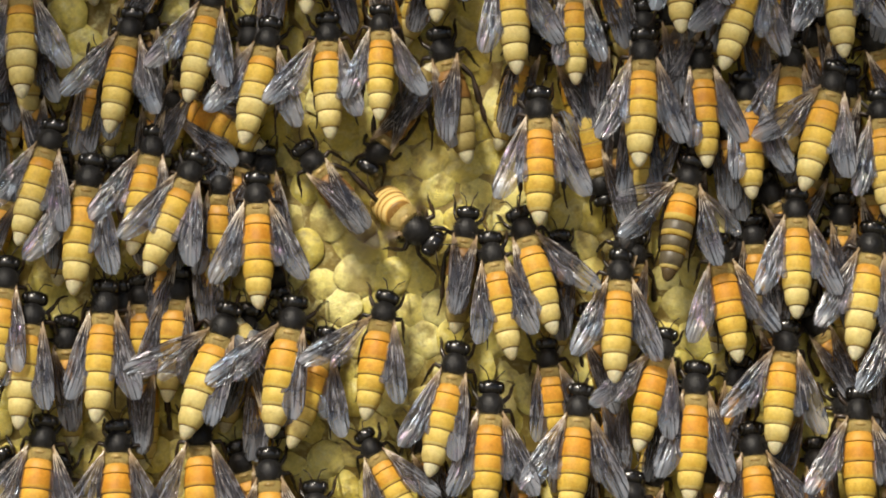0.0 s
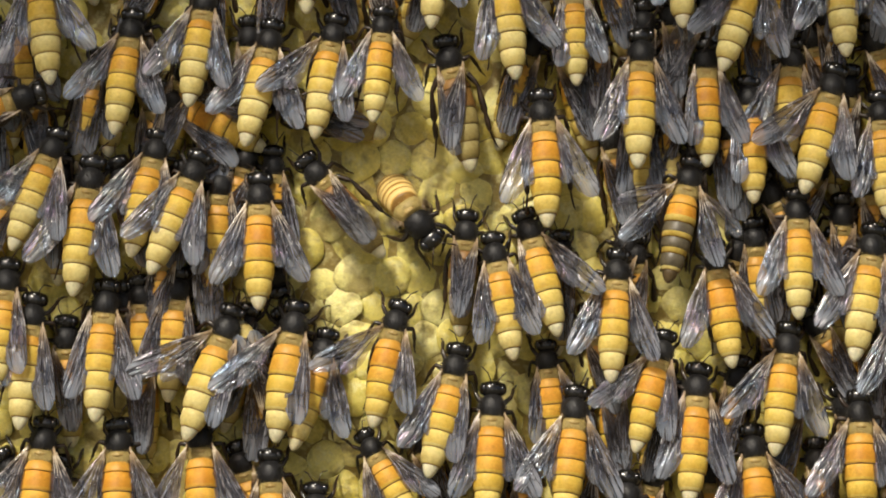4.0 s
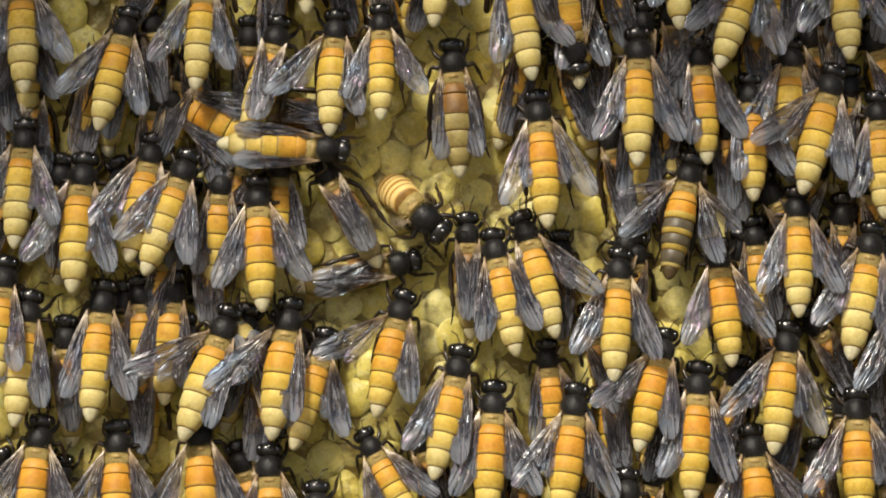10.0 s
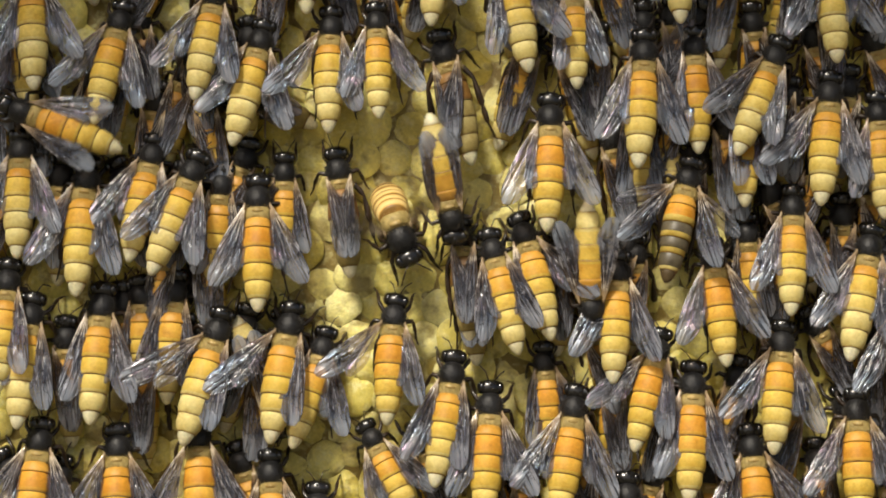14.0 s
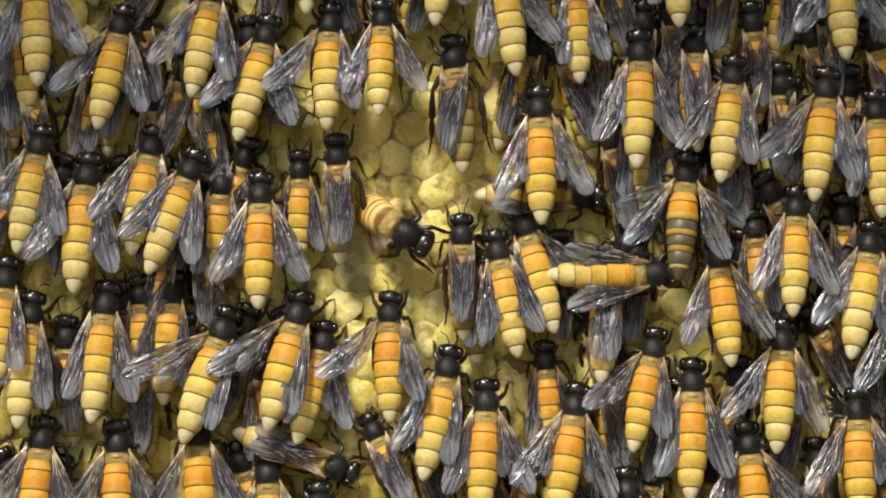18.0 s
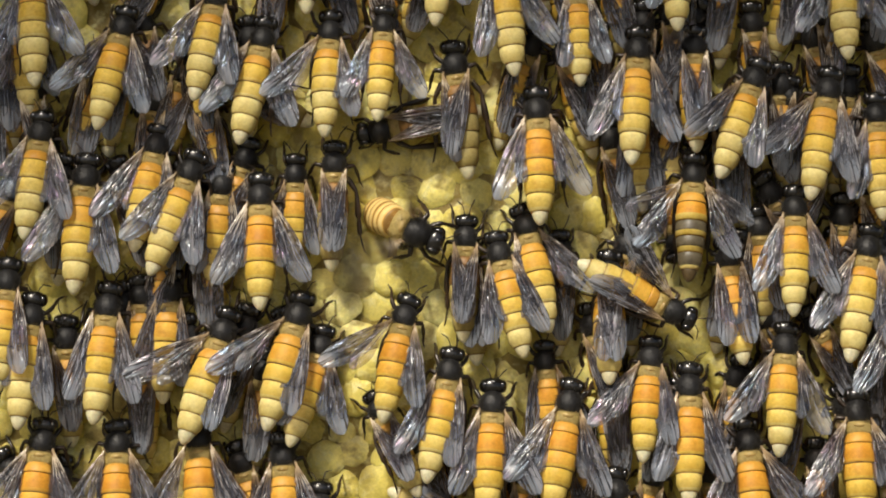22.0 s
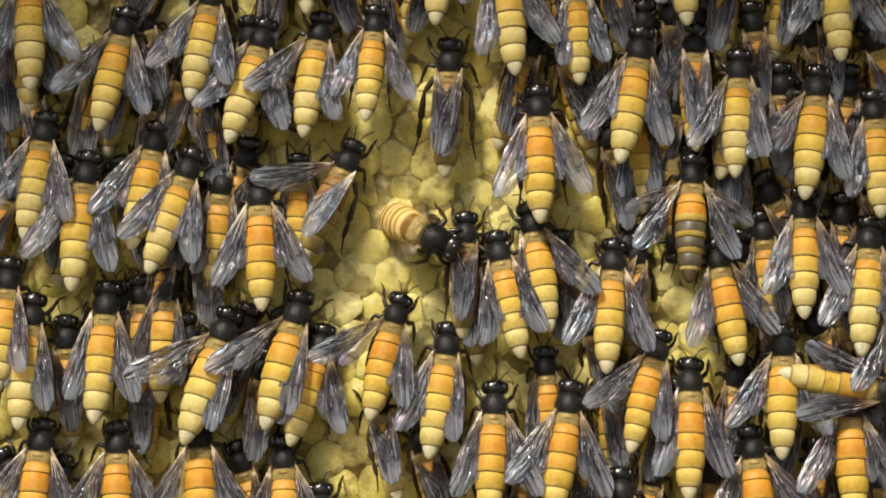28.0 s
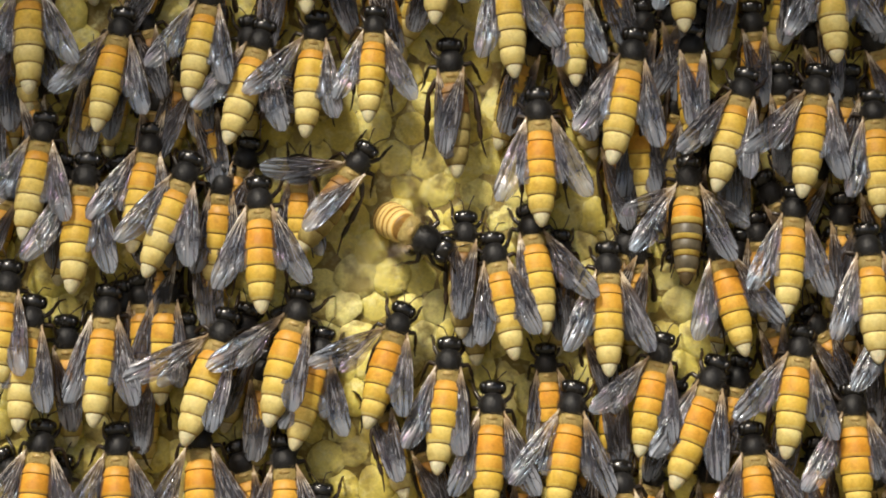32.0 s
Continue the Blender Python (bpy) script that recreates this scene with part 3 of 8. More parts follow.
def dress(bee, rng, scale, left, right, bend, look_of, tone=""):
    """Sets a bee's wings, limbs and colours."""
    bee.scale = (scale,) * 3
    kids = list(bee.children)
    for k in kids:
        name = k.name.split(".")[0]
        if name in ("fore_wing", "hind_wing"):
            spread = left if k["side"] < 0 else right
            if look_of == "fanner":
                k.material_slots[0].link = "OBJECT"
                k.material_slots[0].material = BLURRED_MEMBRANE
            k.matrix_basis = wing_pose(k["side"], spread + rng.uniform(-2, 2), ((30 if look_of == "grey" else -7 if look_of in ("folded", "under") else rng.uniform(-17, -9)) if name == "hind_wing" else 0), (1.5 if look_of in ("folded", "under", "restless") else 2.5) + rng.uniform(-1.2, 1.2))
        elif name.endswith("_leg"):
            k.matrix_basis = pose(0, 0, 0, rng.uniform(-7, 7), rng.uniform(-9, 9), rng.uniform(-8, 8))
            if look_of == "fanner" and name == "hind_leg":
                k.matrix_basis = pose(0, 0, 0, 42, 0, 0) @ Matrix.Diagonal((0.9, 0.9, 0.52, 1))
        elif name == "head":
            hub = Vector((0, 0, 1.9 * MM))
            k.matrix_basis = Matrix.Translation(hub) @ pose(0, 0, 0, rng.uniform(-8, 8), rng.uniform(-9, 9), rng.uniform(-6, 6)) @ Matrix.Translation(-hub)
            for a in k.children:
                if a.name.startswith("antenna"):
                    at = Vector((0, -0.5 * MM, 3.4 * MM))
                    a.matrix_basis = Matrix.Translation(at) @ pose(0, 0, 0, rng.uniform(-16, 16), rng.uniform(-16, 16), rng.uniform(-10, 10)) @ Matrix.Translation(-at)
        elif name == "abdomen":
            hub = Vector((0, 0.1 * MM, -2.5 * MM))
            k.matrix_basis = Matrix.Translation(hub) @ pose(0, 0, 0, -bend + rng.uniform(-2, 2), rng.uniform(-2.5, 2.5), 0) @ Matrix.Translation(-hub)
            tones = [RINGED] * 5 if look_of == "fanner" else TONES[tone]
            for s in k.children:
                if "tergite" not in s.name:
                    continue
                m = tones[ORDER.index(s.name.split("_")[0])]
                if m:
                    s.material_slots[0].link = "OBJECT"
                    s.material_slots[0].material = m
                    s.material_slots[2].link = "OBJECT"
                    s.material_slots[2].material = RIM.get(m, m)
                if look_of == "fanner":
                    s.material_slots[1].link = "OBJECT"
                    s.material_slots[1].material = AMBER
            if look_of == "grey":
                for s in k.children:
                    if s.name.split(".")[0] in ("fifth_tergite", "tail_tip"):
                        s.material_slots[0].link = "OBJECT"
                        s.material_slots[0].material = GREY
                    if s.name.split(".")[0] in GREY_RINGS:
                        s.data = GREY_RINGS[s.name.split(".")[0]]


def place(row, scale, stand, pitch):
    """A bee's pose from the millimetres of its head and tail on the comb's plane, as seen from the camera."""
    hx, hz, tx, tz = row
    way = math.atan2(hx - tx, hz - tz)
    tilt = radians(pitch)
    mid = -5.8 * scale
    depth = stand + math.sin(tilt) * -mid
    near = 1 - depth / 330
    cx, cz = (hx + tx) / 2 * near, (hz + tz) / 2 * near
    run = -mid * math.cos(tilt)
    x, z = cx + math.sin(way) * run, cz + math.cos(way) * run
    return Matrix.Translation((x * MM, -stand * MM, z * MM)) @ Matrix.Rotation(way, 4, "Y") @ Matrix.Rotation(-tilt, 4, "X")


LABELS = {
    "folded": "giant honey bee with dark wings folded over its yellow abdomen",
    "grey": "giant honey bee with orange and dull grey abdomen, wings spread",
    "fanner": "giant honey bee fanning its wings, abdomen lowered to the comb",
    "restless": "giant honey bee shifting its dark wings over a yellow abdomen",
    "dancer": "giant honey bee hurrying across the backs of other bees",
}


def label_of(left, right, stand, look_of, tone):
    if look_of:
        return LABELS[look_of]
    if stand < 4:
        return "giant honey bee half hidden beneath others, close to the comb"
    hue = {"warm": "deep orange", "pale": "pale yellow", "": "orange to yellow", "dull": "dull olive"}[tone]
    if max(left, right) > 33:
        return f"giant honey bee, {hue} banded abdomen, one wing spread wide"
    if max(left, right) < 18:
        return f"giant honey bee, {hue} banded abdomen, wings held close"
    return f"giant honey bee, {hue} banded abdomen, wings half open"


bees = {}
first = build_bee()
for i, (key, (scale, stand, pitch, left, right, bend, look_of)) in enumerate(BEES.items()):
    b = first if i == len(BEES) - 1 else copy_thing(first, Matrix.Identity(4))
    tone = "dull" if key in DULL else "warm" if key in WARM else "pale" if key in PALE_ONES else ""
    dress(b, random.Random(i + 11), scale, left, right, bend, look_of, tone)
    tagged(b, label_of(left, right, stand, look_of, tone), "bee", "bees clinging to the comb")
    bees[key] = b


# ---- bees added underneath to fill and darken the gaps of the curtain; the comb lies open in a few patches ----
OPEN_COMB = [(-4, 5, 14.5, 18), (19, 9, 5, 9), (-48, 30, 4.5, 4), (-50, -9, 4, 5), (-11, -31, 5, 4), (30, -6, 4, 4), (-6, -18, 5, 5), (7, -15, 4, 4), (-39, -26, 6, 4)]


# more bees, set where the gaps had to be darker
UNDER_MORE = [(-45, 23), (-33.5, 22.5), (22, 14), (44, 21), (16, 25), (50, 30), (30, 30), (37, 15), (-49, -12), (-39, -15), (52, 4), (25, -1)]


def under_bee(rng, x, z, lean):
    size = rng.uniform(0.9, 0.98)
    b = copy_thing(first, Matrix.Identity(4))
    dress(b, rng, size, rng.uniform(-6, 1), rng.uniform(-6, 1), 0, "under")
    b.matrix_basis = pose(x * MM, -2.7 * MM, z * MM, 0, lean, 0) @ Matrix.Diagonal((size, size, size, 1))
    tagged(b, "giant honey bee half hidden beneath others, close to the comb", "bee", "bees clinging to the comb")


def under_layer():
    rng = random.Random(77)
    for r in range(-4, 6):
        for c in range(-8, 9):
            x, z = (c + 0.5 * (r % 2)) * 7.5 + rng.uniform(-1.6, 1.6), r * 9.2 + rng.uniform(-2.5, 2.5)
            lean = rng.gauss(0, 13)
            body = (x - 5 * math.sin(radians(lean)), z - 5 * math.cos(radians(lean)))
            if abs(x) > 61 or z < -33 or any(((q[0] - a) / (rx + 2)) ** 2 + ((q[1] - b) / (rz + 2)) ** 2 < 1 for a, b, rx, rz in OPEN_COMB for q in ((x, z), body)):
                continue
            if rng.random() < 0.18 and x < 20:
                continue
            under_bee(rng, x, z, lean)
    for x, z in UNDER_MORE:
        under_bee(rng, x, z, rng.gauss(0, 12))


under_layer()


# ---- the comb ----
def cap_mesh(rng, name, wide):
    """One capped cell: a low, rounded, uneven, six-sided lid of wax facing -y."""
    bm = bmesh.new()
    seg, rings = 24, ((1.0, 0.30), (0.93, 0.02), (0.82, -0.24), (0.66, -0.46), (0.46, -0.62), (0.24, -0.70))
    lump, skew = rng.uniform(0.42, 0.95), (rng.uniform(-0.2, 0.2), rng.uniform(-0.2, 0.2))
    seed = rng.uniform(0, 50)

    def rough(a, r):
        p = Vector((math.cos(a) * r, seed, math.sin(a) * r))
        return 0.20 * noise.noise(p * 1.3) + 0.10 * noise.noise(p * 3.3) + 0.04 * noise.noise(p * 9.0)

    made = []
    for r, h in rings:
        row = []
        for i in range(seg):
            a = 2 * math.pi * i / seg
            hexed = math.cos(math.pi / 6) / math.cos((a + math.pi / 6) % (math.pi / 3) - math.pi / 6)
            q = r * (0.72 + 0.28 * hexed / 0.94) * wide * (1 + 0.16 * noise.noise((math.cos(a) * 1.3 + seed, math.sin(a) * 1.3, seed)))
            y = h * lump + rough(a, r) + (skew[0] * math.cos(a) + skew[1] * math.sin(a)) * r
            row.append(bm.verts.new((q * math.cos(a) * MM, y * MM, q * math.sin(a) * MM)))
        made.append(row)
    top = bm.verts.new((0, (-0.72 * lump + rough(0, 0)) * MM, 0))
    for a, b in zip(made, made[1:]):
        for i in range(seg):
            bm.faces.new((a[i], a[(i + 1) % seg], b[(i + 1) % seg], b[i]))
    for i in range(seg):
        bm.faces.new((made[-1][i], made[-1][(i + 1) % seg], top))
    return mesh_of(name, bm, WAX)


def honeycomb():
    rng = random.Random(21)
    bm = bmesh.new()
    bmesh.ops.create_cube(bm, size=1, matrix=pose(0, 0.0165, 0) @ Matrix.Diagonal((0.24, 0.033, 0.20, 1)))
    bmesh.ops.bevel(bm, geom=bm.edges[:], offset=0.006, segments=4, affect="EDGES")
    comb = tagged(new("honeycomb", mesh_of("honeycomb", bm, WAX_DEEP)), "hanging slab of yellow wax comb with capped cells", "honeycomb", kind="structure")
    caps = [cap_mesh(rng, "cell_cap", 2.62) for _ in range(24)]
    step, rise = 4.5, 4.5 * math.sqrt(3) / 2
    verts, faces = [], []
    for r in range(-23, 24):
        for c in range(-25, 26):
            x, z = (c + 0.5 * (r % 2)) * step + rng.uniform(-0.5, 0.5), r * rise + rng.uniform(-0.5, 0.5)
            if abs(x) > 112 or abs(z) > 92:
                continue
            me = rng.choice(caps)
            m = pose(x * MM, rng.uniform(-0.45, 0.35) * MM, z * MM, rng.uniform(-9, 9), rng.randrange(6) * 60 + rng.uniform(-12, 12), rng.uniform(-9, 9)) @ Matrix.Diagonal((rng.uniform(0.9, 1.16), rng.uniform(0.7, 1.25), rng.uniform(0.9, 1.16), 1))
            if abs(x) < 46 and abs(z) < 32:
                ob = new("cell_cap", me)
                ob.parent = comb
                ob.matrix_basis = m
            else:
                k = len(verts)
                verts += [tuple(m @ v.co) for v in me.vertices]
                faces += [tuple(k + i for i in p.vertices) for p in me.polygons]
    me = bpy.data.meshes.new("cell_caps")
    me.from_pydata(verts, [], faces)
    for p in me.polygons:
        p.use_smooth = True
    me.materials.append(WAX)
    rest = new("outer_cell_caps", me)
    rest.parent = comb
    tagged(rest, "outlying capped cells", kind="stuff")
    return comb


honeycomb()


def shade_ledge():
    """Unseen rock added to carry the comb; its lip, out in front and above, shades the bees."""
    bm = bmesh.new()
    line = [(0.6, -1.75), (0.15, -1.72), (0.12, -0.8), (0.105, -0.1), (0.08, 0.088), (0.05, 0.095), (-0.02, 0.102), (-0.07, 0.130), (-0.100, 0.160), (-0.112, 0.182), (-0.108, 0.23), (-0.05, 0.33), (0.6, 0.42)]
    cols = 110
    grid = []
    for i in range(cols + 1):
        x = -1.1 + 2.2 * i / cols
        notch = (0.034 if x < -0.058 else 0.025) * (1 - math.exp(-((x + 0.058) / 0.032) ** 2))  # the lip is set back over the open comb, so the sides get more shade
        grid.append([bm.verts.new((x, y - (notch if y < -0.06 else 0) + 0.02 * noise.noise((x * 6, z * 9, 3.0)) * (0.3 if y < 0 else 1), z + (0.006 * noise.noise((x * 9, y * 9, 7.0)) if y < 0 else 0))) for y, z in line])
    for a, b in zip(grid, grid[1:]):
        for j in range(len(line)):
            k = (j + 1) % len(line)
            bm.faces.new((a[j], a[k], b[k], b[j]))
    bm.faces.new(grid[0])
    bm.faces.new(grid[-1][::-1])
    tagged(new("rock_face", mesh_of("rock_face", bm, soil_material())), "unseen rough rock added to carry and shade the comb", "rock", kind="structure")


shade_ledge()


# unseen ground, added to close the place and bounce light from below
def ground():
    bm = bmesh.new()
    bmesh.ops.create_grid(bm, x_segments=24, y_segments=24, size=1500)
    for v in bm.verts:
        v.co.z = -1.6 + 0.1 * noise.noise(v.co * 0.01)
    tagged(new("ground", mesh_of("ground", bm, soil_material())), "unseen dry soil added far below the comb", "ground", kind="structure")


ground()


# ---- what moves ----
def go(key, rows, shake=None, depths=()):
    """Keys a bee from rows of seconds and its head and tail; shake: the seconds between which it waggles; depths: its stand-off by seconds."""
    scale, stand, pitch = BEES[key][:3]
    poses = []

    def off(t):
        return float(np.interp(t, [d[0] for d in depths], [d[1] for d in depths])) if depths else stand

    for k, (t, *row) in enumerate(rows):
        poses.append((t, place(row, scale, off(t), pitch)))
        if shake and k + 1 < len(rows) and shake[0] <= t < shake[1]:
            t1, *nxt = rows[k + 1]
            count = max(1, round((t1 - t) * 10))
            for j in range(1, count):
                u = j / count
                m = place([a + (b - a) * u for a, b in zip(row, nxt)], scale, off(t + (t1 - t) * u), pitch)
                poses.append((t + (t1 - t) * u, m @ Matrix.Rotation(radians(6 if j % 2 else -6), 4, "Y")))
    walk(bees[key], poses)


def whirr():
    """The fanning bee's wings beat without rest."""
    for k in bees["q"].children:
        name = k.name.split(".")[0]
        if name in ("fore_wing", "hind_wing"):
            beat = (6, 66, 6, -54)
            walk(k, [(i / FPS, wing_pose(k["side"], 62 + beat[i % 4], -9 if name == "hind_wing" else 0, 8 + beat[(i + 1) % 4] * 0.7)) for i in range(0, 32 * FPS + 1)])


def spread_wings(key, rows):
    """Keys a bee's wings from rows of seconds, left and right spread and lift."""
    for k in bees[key].children:
        name = k.name.split(".")[0]
        if name in ("fore_wing", "hind_wing"):
            extra = -10 if name == "hind_wing" else 0
            walk(k, [(t, wing_pose(k["side"], left if k["side"] < 0 else right, extra, lift)) for t, left, right, lift in rows])


def open_and_shut():
    # the runner spreads its wings as it turns among the others
    spread_wings("d1", [(0, 4, 5, 4), (10.5, 8, 8, 4), (11.5, 28, 30, 6), (12.4, 28, 30, 6), (12.8, 3, 2, 3), (14.5, 6, 3, 3), (17.0, 10, 10, 3), (19.4, -7, -7, 1.5), (32, -7, -7, 1.5)])
    spread_wings("d3", [(0, 14, 14, 3), (18.6, 17, 17, 3), (19.6, 38, 0, 4), (22.5, 36, 2, 4), (24.0, 21, 20, 4), (32, 22, 22, 4)])
    # the restless bee keeps its wings over its back, then holds one out over its neighbour
    spread_wings("b25", [(0, -6, -7, 1.5), (25.5, -6, -7, 1.5), (27.6, 56, -9, 9), (28.6, 62, -9, 8), (32, 58, -9, 8)])
    # both wings of the dull bee rest to one side of its abdomen, but for a while
    spread_wings("b08", [(0, 5, -15, 1.5), (4.4, 5, -15, 1.5), (5.8, 9, 9, 2), (10.6, 9, 9, 2), (11.6, 4, -14, 1.5), (24.0, 4, -14, 1.5), (25.2, -3, -8, 1.5), (32, 3, -12, 1.5)])
    # the bee that the runner climbs over closes its wings meanwhile
    spread_wings("b34", [(0, 25, 25, 2.5), (15.0, 25, 25, 2.5), (16.6, -8, -8, 1.5), (23.1, -8, -8, 1.5), (23.8, 25, 25, 2.5), (32, 25, 25, 2.5)])
    spread_wings("b04", [(0, 26, 30, 2.5), (7.1, 26, 30, 2.5), (7.9, -7, -5, 1.5), (11.3, -7, -5, 1.5), (12.2, 26, 30, 2.5), (32, 26, 30, 2.5)])
    spread_wings("b02", [(0, 34, 27, 2.5), (4.2, 34, 27, 2.5), (5.6, 2, 1, 2), (7.8, 2, 1, 2), (9.6, 30, 24, 2.5), (32, 34, 27, 2.5)])
    spread_wings("b12", [(0, 6, 24, 2.5), (14.5, 6, 24, 2.5), (16.8, -3, 0, 2), (32, -3, 0, 2)])
    spread_wings("b31", [(0, 26, 28, 2.5), (21.2, 26, 28, 2.5), (22.4, -2, -3, 1.5), (26.0, -2, -3, 1.5), (27.2, 26, 28, 2.5), (32, 26, 28, 2.5)])
    spread_wings("b14", [(0, 9, 22, 2.5), (13.0, 9, 22, 2.5), (15.5, -8, -8, 1.5), (32, -8, -8, 1.5)])
    spread_wings("b65", [(0, 24, 26, 2.5), (14.5, 22, 24, 2.5), (18.5, -3, -2, 1.5), (32, -3, -2, 1.5)])


# <motions>
def motions():
    go("b01", [(0, -55.8, 36.9, -55.0, 19.9), (0.5, -55.5, 36.6, -54.6, 19.7), (1, -56.1, 36.6, -54.9, 19.7), (1.5, -57.0, 36.1, -55.6, 19.3), (2, -54.5, 37.0, -52.9, 20.3), (3, -53.7, 38.9, -51.6, 22.2), (3.5, -53.5, 38.4, -51.2, 21.8), (5.5, -55.5, 38.5, -52.2, 22.0), (6, -54.7, 38.0, -51.2, 21.5), (6.5, -53.5, 39.0, -50.4, 22.4), (7, -53.9, 39.6, -51.2, 23.0), (7.5, -54.6, 39.0, -52.3, 22.3), (8, -54.7, 38.4, -52.7, 21.6), (8.5, -56.0, 37.0, -54.5, 20.1), (9, -55.9, 37.3, -54.8, 20.4), (9.5, -56.0, 37.3, -54.9, 20.4), (10.5, -55.6, 37.5, -54.5, 20.6), (11.5, -55.7, 37.1, -54.6, 20.1), (12, -54.7, 37.5, -53.5, 20.6), (13, -54.8, 37.4, -53.7, 20.5), (13.5, -54.5, 38.4, -53.4, 21.5), (14, -54.5, 38.0, -53.4, 21.0), (14.5, -54.0, 39.1, -52.9, 22.2), (17, -53.6, 37.3, -52.5, 20.4), (17.5, -53.9, 38.1, -52.7, 21.2), (18, -54.0, 38.5, -52.9, 21.6), (18.5, -54.5, 38.3, -53.4, 21.4), (20, -54.9, 38.3, -53.8, 21.4), (20.5, -55.1, 38.5, -54.0, 21.6), (21.5, -54.9, 38.3, -53.8, 21.4), (22, -54.4, 38.4, -53.3, 21.5), (22.5, -55.1, 38.0, -54.0, 21.0), (23.5, -55.2, 37.5, -54.1, 20.6), (24, -54.9, 37.3, -53.9, 20.4), (24.5, -55.3, 36.6, -54.2, 19.7), (25, -55.5, 37.3, -54.5, 20.4), (25.5, -55.0, 37.1, -54.0, 20.1), (27.5, -54.6, 37.9, -53.8, 20.9), (28, -54.7, 37.9, -53.9, 20.9), (28.5, -54.7, 38.3, -53.9, 21.4), (30, -54.6, 38.2, -53.9, 21.3), (30.5, -54.7, 37.8, -54.0, 20.8), (32, -54.7, 37.4, -54.1, 20.5)])
    go("b02", [(0, -41.0, 31.0, -43.5, 15.5), (1, -41.3, 31.2, -44.1, 15.8), (2, -41.3, 30.9, -43.7, 15.5), (2.5, -41.2, 30.9, -43.2, 15.2), (3, -41.2, 30.9, -42.7, 15.6), (3.5, -41.0, 30.8, -43.1, 15.3), (6, -41.0, 31.3, -41.1, 15.5), (6.5, -41.2, 31.4, -41.7, 15.5), (7, -40.9, 31.4, -42.2, 15.5), (7.5, -40.2, 31.4, -42.8, 15.5), (8, -41.0, 31.5, -43.3, 15.5), (8.5, -41.5, 31.5, -43.9, 15.5), (9, -41.3, 31.3, -44.3, 15.3), (9.5, -41.3, 31.4, -45.0, 15.6), (10.5, -41.8, 31.3, -45.2, 15.5), (11, -42.2, 31.3, -46.3, 15.6), (12, -42.2, 31.3, -45.9, 16.7), (13, -41.9, 31.5, -45.6, 17.9), (14, -42.3, 31.4, -45.4, 17.2), (16.5, -41.9, 30.9, -45.0, 15.3), (17, -42.2, 31.0, -45.2, 15.3), (18, -42.1, 31.5, -45.1, 15.8), (19, -41.8, 31.0, -44.8, 15.3), (20.5, -41.8, 31.4, -45.1, 15.7), (21, -41.6, 31.4, -44.9, 15.7), (22.5, -41.9, 31.3, -45.2, 15.9), (24, -41.7, 31.3, -44.9, 15.7), (25.5, -41.7, 31.3, -44.9, 15.5), (27.5, -41.7, 31.5, -45.0, 15.8), (28, -41.7, 31.3, -45.0, 15.5), (29, -41.9, 31.4, -45.1, 15.7), (29.5, -42.3, 31.5, -45.4, 15.8), (30, -42.1, 31.4, -45.3, 15.8), (30.5, -42.2, 31.2, -45.2, 15.4), (32, -42.1, 31.2, -45.2, 15.5)])
    go("b03", [(0, -30.1, 35.0, -33.2, 19.3), (1, -30.3, 35.0, -33.1, 19.3), (2.5, -30.4, 34.4, -32.7, 18.6), (3.5, -31.0, 34.5, -33.0, 18.7), (6, -31.9, 34.8, -33.1, 19.1), (6.5, -32.3, 34.9, -33.3, 19.2), (7, -32.2, 35.1, -33.1, 19.4), (7.5, -32.4, 36.7, -33.1, 21.0), (8, -33.1, 37.3, -33.6, 21.6), (8.5, -31.3, 38.0, -31.7, 22.2), (9, -30.0, 37.1, -30.2, 21.3), (9.5, -30.6, 37.2, -31.2, 21.5), (10, -31.4, 36.7, -32.2, 21.0), (10.5, -31.3, 35.9, -32.4, 20.2), (11, -31.7, 35.8, -33.1, 20.1), (11.5, -31.5, 34.9, -33.1, 19.2), (12, -31.0, 34.9, -32.9, 19.2), (12.5, -30.8, 34.8, -33.0, 19.1), (13, -30.1, 35.1, -32.5, 19.4), (14, -29.8, 35.4, -32.3, 19.6), (14.5, -29.6, 35.4, -32.2, 19.6), (16.5, -29.7, 34.9, -32.4, 19.2), (17, -30.2, 35.0, -32.9, 19.3), (17.5, -29.8, 35.4, -32.5, 19.6), (18, -30.0, 35.7, -32.7, 20.0), (18.5, -29.5, 35.1, -32.3, 19.4), (20, -29.4, 35.5, -32.2, 19.7), (21, -29.7, 35.7, -32.5, 20.0), (21.5, -29.5, 35.7, -32.3, 20.0), (22, -29.6, 35.3, -32.4, 19.5), (22.5, -29.5, 35.1, -32.3, 19.4), (23.5, -29.9, 34.9, -32.6, 19.2), (24, -29.8, 34.9, -32.5, 19.2), (24.5, -30.1, 35.1, -32.9, 19.4), (27.5, -30.3, 35.1, -33.0, 19.4), (29, -30.1, 35.5, -32.7, 19.7), (29.5, -30.3, 35.5, -33.0, 19.7), (30, -30.0, 35.5, -32.6, 19.7), (31, -30.1, 35.0, -32.7, 19.3), (31.5, -30.1, 35.3, -32.7, 19.5), (32, -30.5, 35.3, -33.1, 19.5)])
